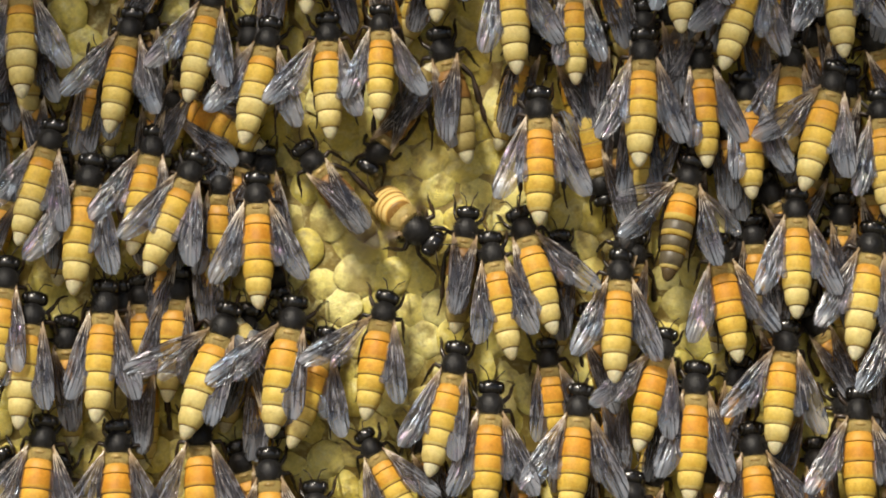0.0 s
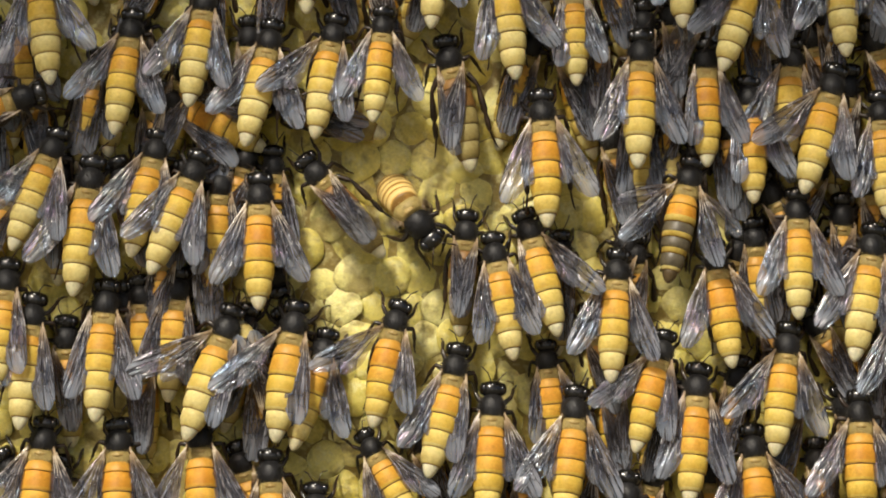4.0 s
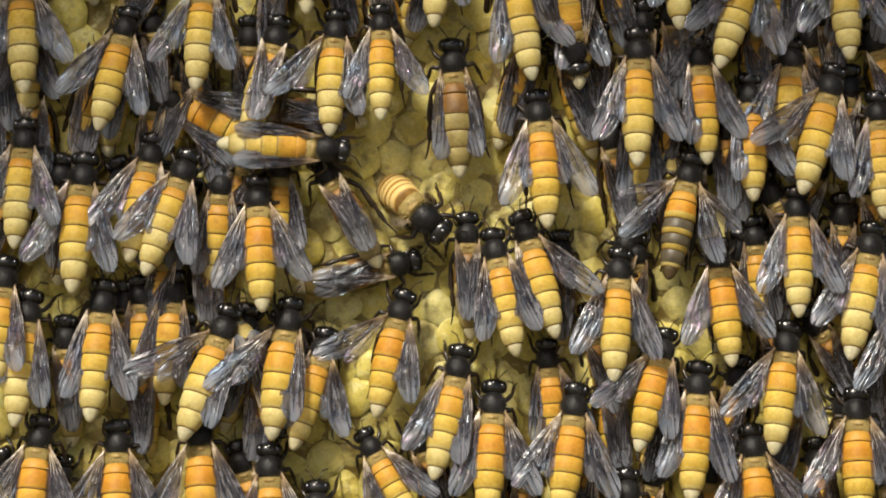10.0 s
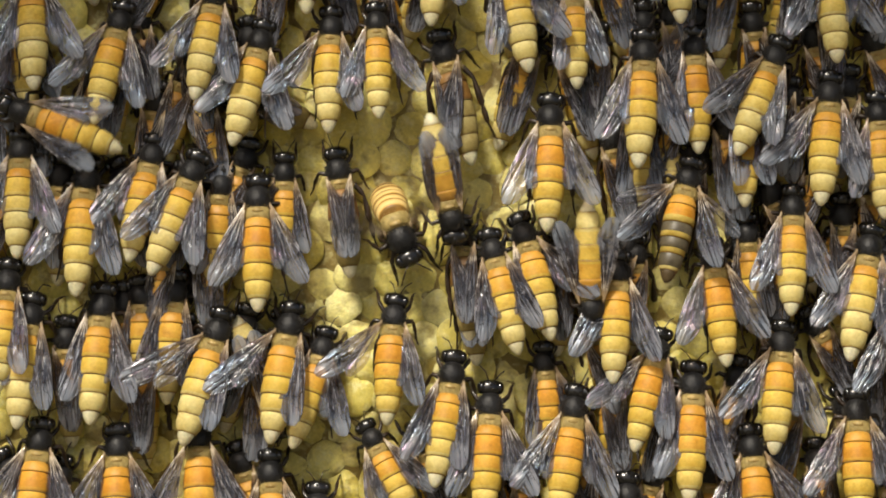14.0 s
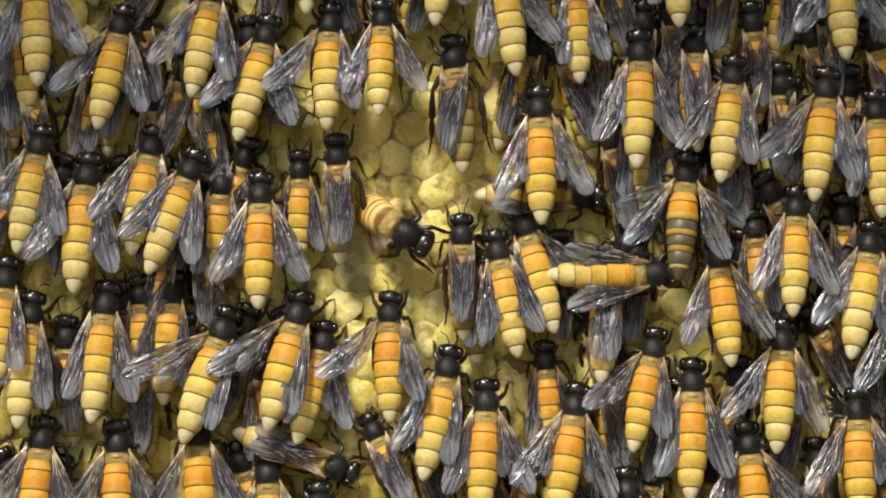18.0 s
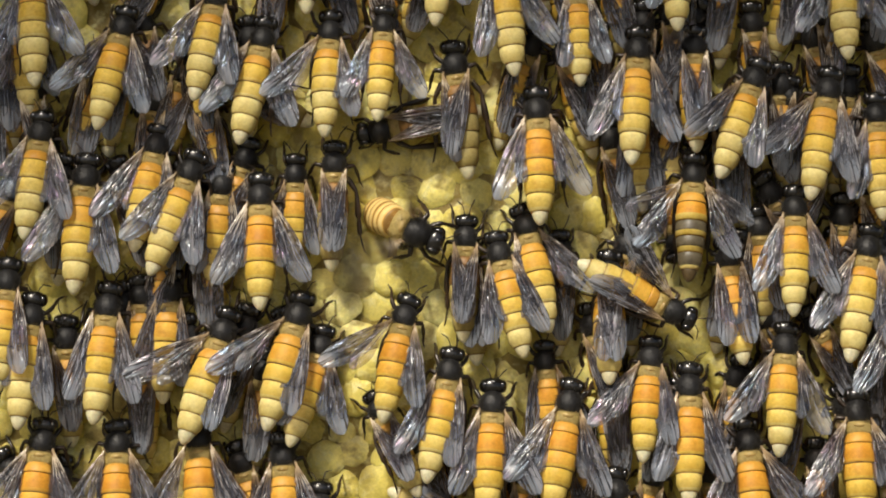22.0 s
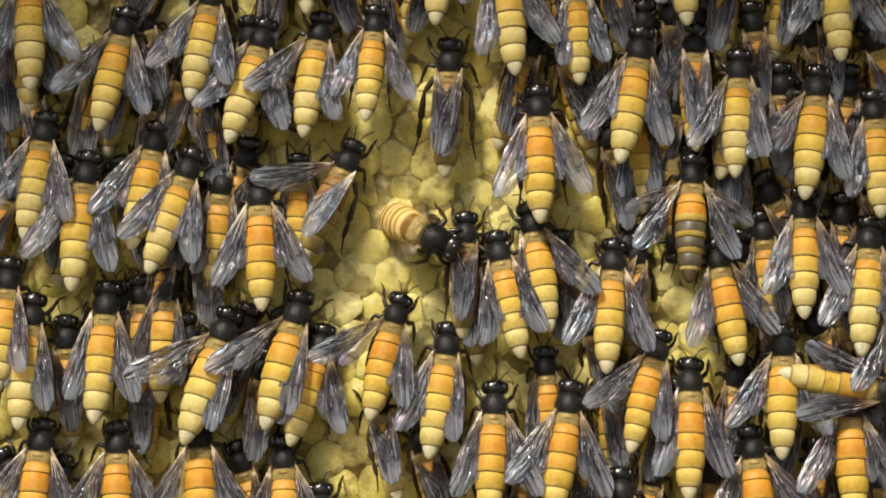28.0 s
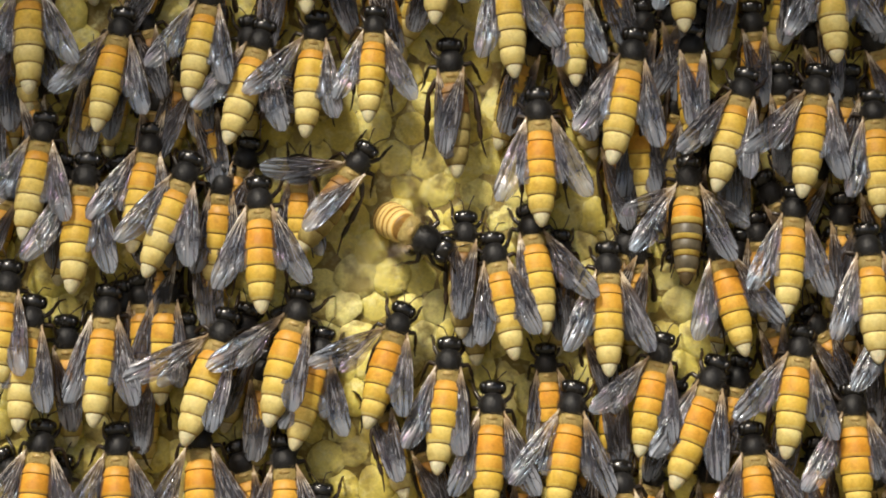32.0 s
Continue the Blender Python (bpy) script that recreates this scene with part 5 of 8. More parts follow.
    go("b16", [(0, 51.6, 41.8, 52.2, 25.3), (1, 51.6, 41.9, 52.2, 25.4), (2, 51.6, 41.7, 52.2, 25.2), (2.5, 51.8, 41.5, 52.4, 25.1), (3, 51.7, 41.5, 52.3, 25.1), (3.5, 51.8, 41.9, 52.4, 25.4), (7, 52.2, 41.9, 52.7, 25.4), (7.5, 52.4, 42.1, 53.0, 25.6), (8, 51.8, 42.1, 52.4, 25.6), (8.5, 51.6, 41.8, 52.2, 25.3), (9.5, 52.2, 41.4, 52.7, 25.0), (11, 52.5, 41.7, 53.1, 25.2), (11.5, 51.8, 41.1, 52.4, 24.6), (12, 51.1, 41.1, 51.7, 24.6), (12.5, 50.8, 41.3, 51.4, 24.8), (13, 50.1, 41.0, 50.7, 24.5), (13.5, 49.8, 40.6, 50.4, 24.1), (14, 50.7, 41.1, 51.3, 24.6), (14.5, 51.2, 41.4, 51.8, 25.0), (16.5, 51.9, 41.0, 52.5, 24.5), (17, 52.3, 40.7, 52.9, 24.3), (17.5, 51.8, 42.0, 52.4, 25.5), (18, 51.9, 41.5, 52.5, 25.1), (18.5, 51.4, 41.2, 52.0, 24.7), (19, 51.4, 40.9, 52.0, 24.4), (20.5, 51.5, 41.3, 52.1, 24.8), (21, 51.8, 41.3, 52.4, 24.8), (21.5, 52.2, 42.0, 52.7, 25.5), (22, 52.2, 41.5, 52.7, 25.1), (23, 52.2, 41.4, 52.7, 25.0), (24, 51.7, 41.2, 52.3, 24.7), (24.5, 52.0, 41.3, 52.6, 24.8), (27.5, 51.2, 41.5, 51.8, 25.1), (28, 51.2, 41.3, 51.8, 24.8), (29, 51.1, 41.3, 51.7, 24.8), (29.5, 51.1, 41.5, 51.7, 25.1), (30.5, 50.9, 41.1, 51.5, 24.6), (31, 50.7, 40.9, 51.3, 24.4), (32, 50.7, 41.1, 51.3, 24.6)])
    go("b17", [(0, 57.6, 20.3, 58.4, 4.5), (3.5, 57.6, 20.1, 58.4, 4.2), (7.5, 57.8, 20.6, 58.5, 4.7), (8.5, 57.3, 20.2, 58.0, 4.4), (10.5, 57.3, 20.1, 58.0, 4.2), (13, 57.3, 20.1, 58.0, 4.2), (13.5, 57.2, 20.0, 57.9, 4.1), (14.5, 57.4, 20.1, 58.2, 4.2), (17, 57.0, 19.7, 57.7, 3.8), (18, 57.0, 20.2, 57.7, 4.4), (19, 56.7, 19.8, 57.5, 3.9), (20, 56.8, 19.9, 57.6, 4.0), (20.5, 57.0, 20.2, 57.7, 4.4), (21, 56.7, 20.3, 57.5, 4.5), (21.5, 57.1, 20.1, 57.8, 4.2), (22, 57.1, 19.9, 57.8, 4.0), (24, 56.8, 20.0, 57.6, 4.1), (24.5, 57.1, 20.0, 57.8, 4.1), (25.5, 56.8, 20.1, 57.6, 4.2), (27.5, 56.8, 20.5, 57.6, 4.6), (28, 56.7, 20.2, 57.5, 4.4), (28.5, 57.2, 20.2, 57.9, 4.4), (29, 56.6, 20.2, 57.4, 4.4), (30, 56.6, 20.2, 57.4, 4.4), (31, 56.6, 19.9, 57.4, 4.0), (31.5, 56.5, 20.1, 57.2, 4.2), (32, 56.7, 20.2, 57.5, 4.4)])
    go("b18", [(0, 31.0, 44.7, 30.8, 28.4), (0.5, 31.1, 44.6, 30.9, 28.3), (3, 31.0, 45.3, 30.8, 29.0), (3.5, 31.2, 45.4, 31.0, 29.1), (5.5, 30.6, 45.1, 30.5, 28.7), (6, 30.3, 45.1, 30.1, 28.7), (7.5, 30.6, 45.5, 30.5, 29.2), (9, 30.6, 45.2, 30.5, 28.8), (10, 30.7, 45.2, 30.6, 28.8), (10.5, 30.5, 45.2, 30.3, 28.8), (11, 30.0, 45.7, 29.9, 29.4), (11.5, 30.6, 46.0, 30.5, 29.6), (12, 30.6, 45.9, 30.5, 29.5), (12.5, 30.3, 46.2, 30.1, 29.9), (13, 30.4, 46.3, 30.2, 30.0), (13.5, 30.4, 46.1, 30.2, 29.8), (14, 30.8, 46.0, 30.7, 29.6), (16.5, 30.5, 45.2, 30.3, 28.8), (17.5, 30.4, 45.3, 30.2, 29.0), (18, 30.6, 45.5, 30.5, 29.2), (19, 30.6, 45.0, 30.5, 28.6), (20, 30.6, 45.0, 30.5, 28.6), (21, 30.4, 45.3, 30.2, 29.0), (22, 30.5, 45.0, 30.3, 28.6), (23.5, 30.5, 45.3, 30.3, 29.0), (24.5, 31.0, 45.1, 30.8, 28.7), (25.5, 31.0, 45.0, 30.8, 28.6), (27.5, 31.3, 45.4, 31.2, 29.1), (28, 31.6, 45.7, 31.5, 29.4), (28.5, 31.5, 45.9, 31.4, 29.5), (29, 31.9, 46.1, 31.7, 29.8), (29.5, 31.3, 46.0, 31.2, 29.6), (30.5, 31.1, 45.1, 30.9, 28.7), (31, 31.1, 44.8, 30.9, 28.5), (32, 31.3, 44.8, 31.2, 28.5)])
    go("b19", [(0, -18.1, 47.6, -18.0, 31.0), (32, -18.1, 47.6, -18.0, 31.0)])
    go("b20", [(0, -51.2, 16.5, -55.8, 0.6), (0.5, -51.4, 16.5, -56.0, 0.6), (1, -52.3, 16.8, -56.8, 0.8), (1.5, -52.4, 16.6, -56.7, 0.8), (2, -51.4, 15.6, -56.8, 0.3), (2.5, -50.9, 14.9, -56.5, -0.3), (3, -50.9, 15.1, -56.3, 0.0), (3.5, -50.7, 15.2, -56.5, 0.3), (5.5, -51.6, 14.4, -56.5, 0.0), (6, -51.8, 14.2, -56.7, 0.3), (6.5, -52.8, 14.8, -56.7, -0.3), (7, -53.7, 15.3, -55.4, -0.4), (7.5, -54.7, 15.9, -54.7, -0.2), (8, -55.0, 16.1, -55.0, 0.0), (8.5, -55.5, 16.0, -55.1, -0.4), (9, -54.9, 16.0, -55.2, -0.3), (9.5, -54.8, 16.4, -55.8, 0.0), (10, -55.1, 16.6, -56.3, 0.2), (10.5, -55.0, 16.5, -56.4, 0.5), (11, -54.9, 16.4, -56.8, 0.3), (11.5, -54.8, 16.4, -57.0, 1.3), (12, -54.6, 16.4, -56.7, 0.9), (12.5, -54.8, 16.3, -58.1, 1.0), (13, -55.4, 16.3, -57.2, 0.7), (13.5, -55.9, 15.1, -56.7, -0.1), (14, -55.7, 14.1, -55.9, 0.1), (14.5, -55.5, 13.9, -56.4, 0.1), (16.5, -54.6, 13.3, -56.4, -0.9), (17, -54.0, 14.0, -55.6, -1.0), (17.5, -53.5, 14.8, -55.7, -0.3), (18, -52.9, 15.5, -55.9, -0.2), (18.5, -52.6, 16.0, -56.3, 0.0), (19, -52.4, 16.6, -55.8, 0.7), (20, -52.6, 16.9, -55.5, 0.9), (21, -52.7, 17.7, -55.3, 1.1), (23.5, -52.8, 17.5, -54.8, 1.5), (28.5, -52.3, 17.5, -55.0, 1.3), (32, -52.4, 17.5, -55.2, 1.3)])
    go("b21", [(0, -46.4, 11.5, -48.7, -5.5), (1, -46.8, 11.7, -49.0, -5.6), (1.5, -46.5, 11.5, -48.7, -5.8), (2, -46.5, 11.4, -48.5, -6.1), (2.5, -46.2, 11.3, -48.5, -6.2), (3.5, -46.2, 11.4, -48.8, -6.1), (5.5, -46.4, 11.6, -48.4, -5.8), (6.5, -46.2, 11.7, -48.0, -6.1), (7.5, -46.8, 13.0, -47.5, -5.9), (8, -46.2, 11.9, -47.6, -5.9), (8.5, -46.7, 11.8, -47.7, -6.1), (9, -46.7, 11.7, -47.9, -6.1), (9.5, -47.1, 11.8, -48.2, -5.8), (10, -47.3, 11.9, -48.9, -5.6), (10.5, -47.3, 11.8, -48.8, -5.7), (11, -47.7, 11.7, -49.2, -5.7), (11.5, -47.4, 11.7, -48.9, -5.7), (12, -47.3, 11.7, -48.8, -5.8), (12.5, -47.3, 11.7, -49.2, -5.7), (13.5, -47.0, 11.7, -48.4, -6.1), (14, -46.8, 11.7, -48.4, -6.2), (14.5, -46.6, 11.9, -48.4, -6.2), (16.5, -46.9, 11.5, -48.5, -6.4), (17, -46.8, 11.5, -48.5, -6.3), (17.5, -46.6, 11.8, -48.5, -5.8), (18, -46.7, 12.0, -48.7, -5.7), (19, -46.5, 11.6, -48.5, -5.9), (20, -46.7, 11.7, -48.5, -5.7), (20.5, -46.8, 11.9, -48.8, -5.4), (21, -46.7, 12.0, -48.7, -5.6), (21.5, -46.8, 12.0, -48.2, -5.8), (22, -46.9, 11.8, -48.7, -5.7), (23.5, -46.8, 11.9, -48.9, -5.5), (25, -46.8, 11.9, -48.9, -5.8), (27.5, -46.8, 12.0, -49.0, -5.1), (29, -46.8, 11.9, -48.9, -5.5), (30, -46.8, 11.9, -48.9, -5.5), (30.5, -46.9, 11.6, -48.9, -5.6), (32, -46.9, 11.7, -49.0, -5.5)])
    go("b22", [(0, -37.9, 15.8, -41.0, -0.8), (0.5, -38.0, 15.8, -41.0, -0.8), (1, -38.3, 16.3, -41.0, -0.9), (2, -37.5, 15.8, -41.0, -0.9), (2.5, -37.1, 15.2, -41.0, -1.0), (3, -37.6, 15.3, -41.1, -1.0), (3.5, -37.4, 15.3, -41.1, -1.0), (5.5, -37.4, 15.3, -41.1, -1.2), (6.5, -37.1, 15.0, -41.2, -1.2), (9, -38.2, 14.5, -41.3, -1.2), (13, -37.4, 14.2, -41.4, -1.7), (13.5, -37.3, 14.6, -41.4, -1.7), (14, -37.9, 14.6, -41.4, -1.6), (14.5, -38.5, 15.3, -41.4, -1.6), (17, -38.1, 15.5, -41.2, -1.4), (17.5, -38.0, 16.0, -41.2, -1.3), (18, -37.9, 16.3, -41.2, -1.3), (18.5, -38.0, 16.0, -41.2, -1.2), (19, -37.7, 15.5, -41.1, -1.2), (20, -37.5, 15.7, -41.0, -0.9), (20.5, -37.5, 16.0, -41.0, -0.7), (21, -37.2, 16.1, -40.9, -0.6), (22.5, -37.3, 15.8, -40.7, -0.1), (25, -37.3, 15.8, -40.8, 0.2), (27.5, -37.4, 16.0, -41.0, 0.3), (28.5, -37.6, 15.9, -41.0, 0.3), (29.5, -38.3, 15.8, -41.0, 0.1), (30, -39.0, 15.7, -41.0, 0.1), (31, -38.5, 15.5, -41.0, -0.1), (32, -38.3, 15.7, -41.0, -0.2)])
    go("b23", [(0, -32.5, 12.2, -38.6, -3.3), (1, -32.3, 12.2, -38.4, -3.3), (2, -32.4, 12.2, -38.0, -3.3), (3, -32.3, 12.2, -38.0, -3.3), (3.5, -32.2, 12.2, -38.0, -3.1), (6, -32.3, 12.0, -38.4, -3.1), (7, -32.9, 12.2, -38.6, -2.9), (7.5, -32.7, 12.4, -38.9, -2.7), (8, -32.3, 12.4, -38.6, -3.1), (8.5, -32.3, 12.3, -38.6, -3.1), (9, -32.6, 12.3, -38.8, -3.5), (9.5, -33.0, 12.5, -38.9, -3.4), (10, -33.4, 12.7, -39.0, -3.6), (10.5, -33.2, 12.6, -38.6, -3.7), (11, -33.6, 12.6, -39.1, -3.6), (11.5, -32.9, 12.5, -39.0, -3.6), (12, -33.0, 12.6, -39.1, -3.2), (13, -32.6, 12.3, -38.9, -3.1), (13.5, -32.3, 12.3, -38.3, -3.2), (14, -32.3, 12.3, -38.1, -3.3), (17, -32.9, 11.9, -38.8, -3.7), (18, -32.5, 12.6, -38.5, -3.3), (18.5, -32.7, 12.5, -38.6, -2.8), (19, -32.5, 12.3, -38.3, -3.6), (19.5, -32.5, 12.3, -38.0, -3.2), (21, -32.5, 12.5, -38.0, -2.9), (22, -32.6, 12.3, -38.2, -3.3), (23, -32.6, 12.4, -38.3, -3.2), (24.5, -32.6, 12.3, -37.7, -3.3), (27.5, -32.9, 12.4, -38.3, -2.9), (29.5, -33.1, 12.3, -38.4, -3.1), (30, -33.0, 12.3, -38.6, -3.1), (30.5, -33.1, 11.9, -38.6, -3.5), (31, -33.4, 11.9, -38.9, -3.6), (31.5, -33.3, 12.0, -38.9, -3.4), (32, -33.3, 12.0, -38.8, -3.5)])
    go("b24", [(0, -24.6, 9.3, -24.0, -7.5), (2, -24.4, 9.1, -24.0, -7.8), (2.5, -24.3, 9.0, -24.1, -8.0), (3.5, -24.2, 9.1, -24.0, -7.8), (5.5, -24.4, 9.3, -24.1, -7.4), (6, -24.4, 9.4, -24.2, -7.5), (6.5, -24.7, 9.8, -24.7, -7.1), (7, -24.3, 9.8, -24.4, -7.5), (7.5, -25.1, 9.7, -24.2, -7.4), (8, -25.1, 9.4, -23.9, -7.8), (9, -24.7, 9.3, -24.3, -8.0), (10, -24.6, 9.1, -23.5, -8.1), (10.5, -24.2, 8.8, -23.4, -8.7), (11, -25.1, 8.8, -24.1, -8.4), (11.5, -25.2, 8.6, -24.3, -8.3), (12, -25.2, 8.9, -24.4, -8.0), (12.5, -24.8, 9.0, -24.3, -8.3), (13, -24.6, 9.1, -24.4, -8.2), (13.5, -24.4, 9.1, -24.1, -8.1), (14.5, -24.6, 9.0, -24.2, -8.1), (16.5, -23.9, 8.8, -24.8, -8.7), (17, -24.0, 9.0, -24.2, -8.2), (17.5, -24.1, 9.2, -24.1, -7.8), (18, -24.1, 9.4, -24.1, -7.6), (18.5, -24.1, 9.3, -24.2, -7.5), (19.5, -24.0, 9.1, -24.0, -7.8), (20.5, -24.2, 9.3, -24.0, -7.3), (21.5, -24.2, 9.2, -23.8, -7.4), (22.5, -24.1, 9.1, -23.9, -7.9), (24.5, -24.3, 9.0, -23.9, -8.0), (25.5, -24.3, 9.0, -23.6, -8.1), (27.5, -24.3, 9.2, -23.6, -7.8), (28.5, -24.3, 9.1, -23.6, -8.0), (29.5, -24.4, 9.2, -23.8, -7.8), (30.5, -24.4, 9.0, -23.6, -8.2), (31, -24.4, 8.6, -23.8, -8.4), (31.5, -24.4, 8.9, -23.8, -8.2), (32, -24.4, 8.8, -23.6, -8.3)])
    go("b25", [(0, -18.3, 13.0, -8.6, 0.7), (0.5, -17.8, 12.8, -8.5, 0.5), (1.5, -17.7, 12.6, -8.4, 0.3), (2, -17.3, 12.3, -8.3, 0.2), (3, -17.2, 11.1, -8.2, -0.1), (3.5, -17.6, 11.1, -8.1, -0.2), (6.5, -17.5, 11.4, -7.6, -0.9), (7.5, -17.5, 11.8, -7.3, -1.0), (8, -17.5, 11.5, -7.2, -1.1), (8.5, -16.9, 10.9, -7.1, -1.2), (9, -16.8, 11.4, -7.0, -1.3), (9.5, -16.6, 12.0, -7.5, -1.8), (10.5, -16.5, 11.7, -8.6, -2.7), (12, -16.3, 11.4, -11.1, -3.5), (12.5, -15.2, 11.5, -11.4, -3.6), (13, -13.9, 11.3, -11.6, -3.8), (14, -14.1, 12.4, -11.9, -3.5), (14.5, -14.0, 13.2, -12.1, -3.4), (16.5, -13.6, 14.8, -12.7, -2.8), (17.5, -13.8, 15.1, -13.0, -2.6), (18, -14.1, 14.9, -13.2, -2.4), (18.5, -14.6, 14.3, -13.4, -2.3), (19, -14.4, 13.9, -13.5, -2.2), (19.5, -14.3, 14.0, -13.7, -2.2), (20.5, -13.0, 13.4, -14.0, -2.3), (21.5, -13.6, 13.1, -14.3, -2.3), (22, -14.3, 13.0, -14.4, -2.4), (22.5, -13.9, 13.1, -14.6, -2.4), (23, -13.5, 12.8, -14.7, -2.4), (24, -13.5, 12.8, -15.3, -2.0), (24.5, -13.4, 12.6, -15.6, -1.8), (25.5, -12.6, 12.5, -16.2, -1.4), (27.5, -12.4, 12.7, -17.4, -0.6), (28, -12.2, 12.5, -17.7, -0.4), (29, -11.7, 12.4, -17.8, -0.2), (30, -11.5, 12.6, -17.9, 0.0), (30.5, -11.0, 12.6, -17.9, 0.1), (31, -10.5, 12.3, -18.0, 0.2), (32, -10.6, 12.2, -18.1, 0.4)])
    go("b71", [(0, -23.3, 12.8, -23.3, -1.6), (10, -21.4, 12.4, -21.4, -2.1), (13, -21.1, 12.0, -21.1, -2.5), (16.5, -19.0, 11.8, -19.0, -2.7), (17, -18.6, 12.0, -18.6, -2.4), (18, -18.8, 12.2, -18.8, -2.3), (19, -18.9, 11.6, -18.9, -2.9), (21, -18.8, 11.8, -18.8, -2.7), (21.5, -18.9, 11.7, -18.9, -2.8), (22, -19.4, 11.7, -19.4, -2.8), (25.5, -19.3, 11.5, -19.3, -3.0), (28.5, -18.9, 11.8, -18.9, -2.7), (30, -18.6, 11.8, -18.6, -2.7), (30.5, -19.0, 11.5, -19.0, -3.0), (32, -18.9, 11.6, -18.9, -2.9)])
    go("b26", [(0, 3.3, 4.7, 1.2, -10.9), (2, 3.6, 4.5, 1.5, -11.2), (3.5, 3.3, 4.4, 1.7, -11.3), (6.5, 3.1, 4.4, 2.3, -11.7), (7.5, 3.1, 4.9, 2.7, -11.9), (8.5, 3.1, 4.4, 3.1, -12.0), (10, 3.2, 4.5, 3.3, -12.2), (12, 3.2, 4.2, 3.4, -12.4), (13, 3.0, 4.2, 3.4, -12.5), (16.5, 1.1, 3.4, 2.8, -12.3), (17.5, 2.3, 3.9, 2.6, -12.2), (18.5, 2.5, 4.0, 2.4, -12.1), (19, 2.5, 3.5, 2.3, -12.1), (20.5, 3.1, 3.7, 2.3, -12.1), (21.5, 3.1, 3.9, 2.3, -12.1), (22, 3.1, 3.6, 2.3, -12.1), (22.5, 2.6, 4.0, 2.3, -12.1), (23.5, 2.6, 3.9, 2.3, -12.1), (24, 2.8, 3.7, 2.3, -12.0), (25, 2.8, 4.0, 2.3, -12.0), (25.5, 2.4, 3.9, 2.2, -11.9), (27.5, 3.1, 4.4, 2.2, -11.8), (28, 3.1, 4.2, 2.2, -11.8), (30.5, 3.1, 4.2, 2.1, -11.6), (32, 3.0, 4.1, 2.1, -11.5)])
    go("b27", [(0, 6.1, 1.6, 9.0, -14.4), (2, 6.6, 1.4, 9.2, -14.4), (2.5, 6.6, 1.2, 9.2, -14.6), (5.5, 6.4, 1.6, 9.2, -14.0), (6, 6.4, 1.5, 9.1, -14.4), (7, 6.5, 1.6, 9.1, -14.2), (7.5, 6.4, 1.8, 9.0, -13.9), (8, 6.3, 1.7, 9.0, -13.8), (9, 6.5, 1.5, 9.1, -14.2), (9.5, 6.5, 1.6, 9.2, -14.1), (10, 6.5, 1.7, 9.5, -13.6), (10.5, 6.3, 1.8, 10.1, -13.3), (11, 6.5, 1.6, 10.7, -13.0), (12, 6.5, 1.6, 9.9, -13.6), (13, 6.1, 1.6, 9.7, -13.6), (13.5, 6.1, 1.7, 9.7, -13.7), (14, 6.1, 1.6, 9.7, -13.3), (14.5, 6.4, 1.8, 10.0, -13.6), (16.5, 7.3, 1.2, 10.9, -14.4), (17, 7.3, 1.4, 10.5, -14.9), (17.5, 7.3, 1.7, 10.9, -14.5), (18, 6.8, 1.9, 9.8, -14.2), (18.5, 6.6, 1.9, 9.2, -13.2), (19, 6.7, 1.7, 9.5, -14.6), (19.5, 6.8, 1.7, 10.2, -14.4), (20, 7.0, 1.7, 10.5, -14.5), (21, 6.9, 1.9, 10.8, -13.9), (22, 6.9, 1.6, 10.6, -14.1), (23, 6.7, 1.7, 10.1, -14.0), (23.5, 6.6, 1.6, 10.3, -13.9), (24, 6.6, 1.7, 10.0, -13.8), (24.5, 6.5, 1.6, 10.1, -13.9), (25, 6.6, 1.8, 9.1, -13.7), (25.5, 6.5, 1.7, 9.2, -14.1), (27.5, 7.0, 1.9, 10.9, -13.9), (28, 6.9, 1.7, 10.2, -14.2), (29.5, 6.6, 1.8, 9.7, -14.0), (30, 6.6, 1.8, 9.7, -14.1), (31, 6.5, 1.4, 9.8, -14.6), (31.5, 6.5, 1.6, 9.7, -14.4), (32, 6.4, 1.5, 9.4, -14.4)])
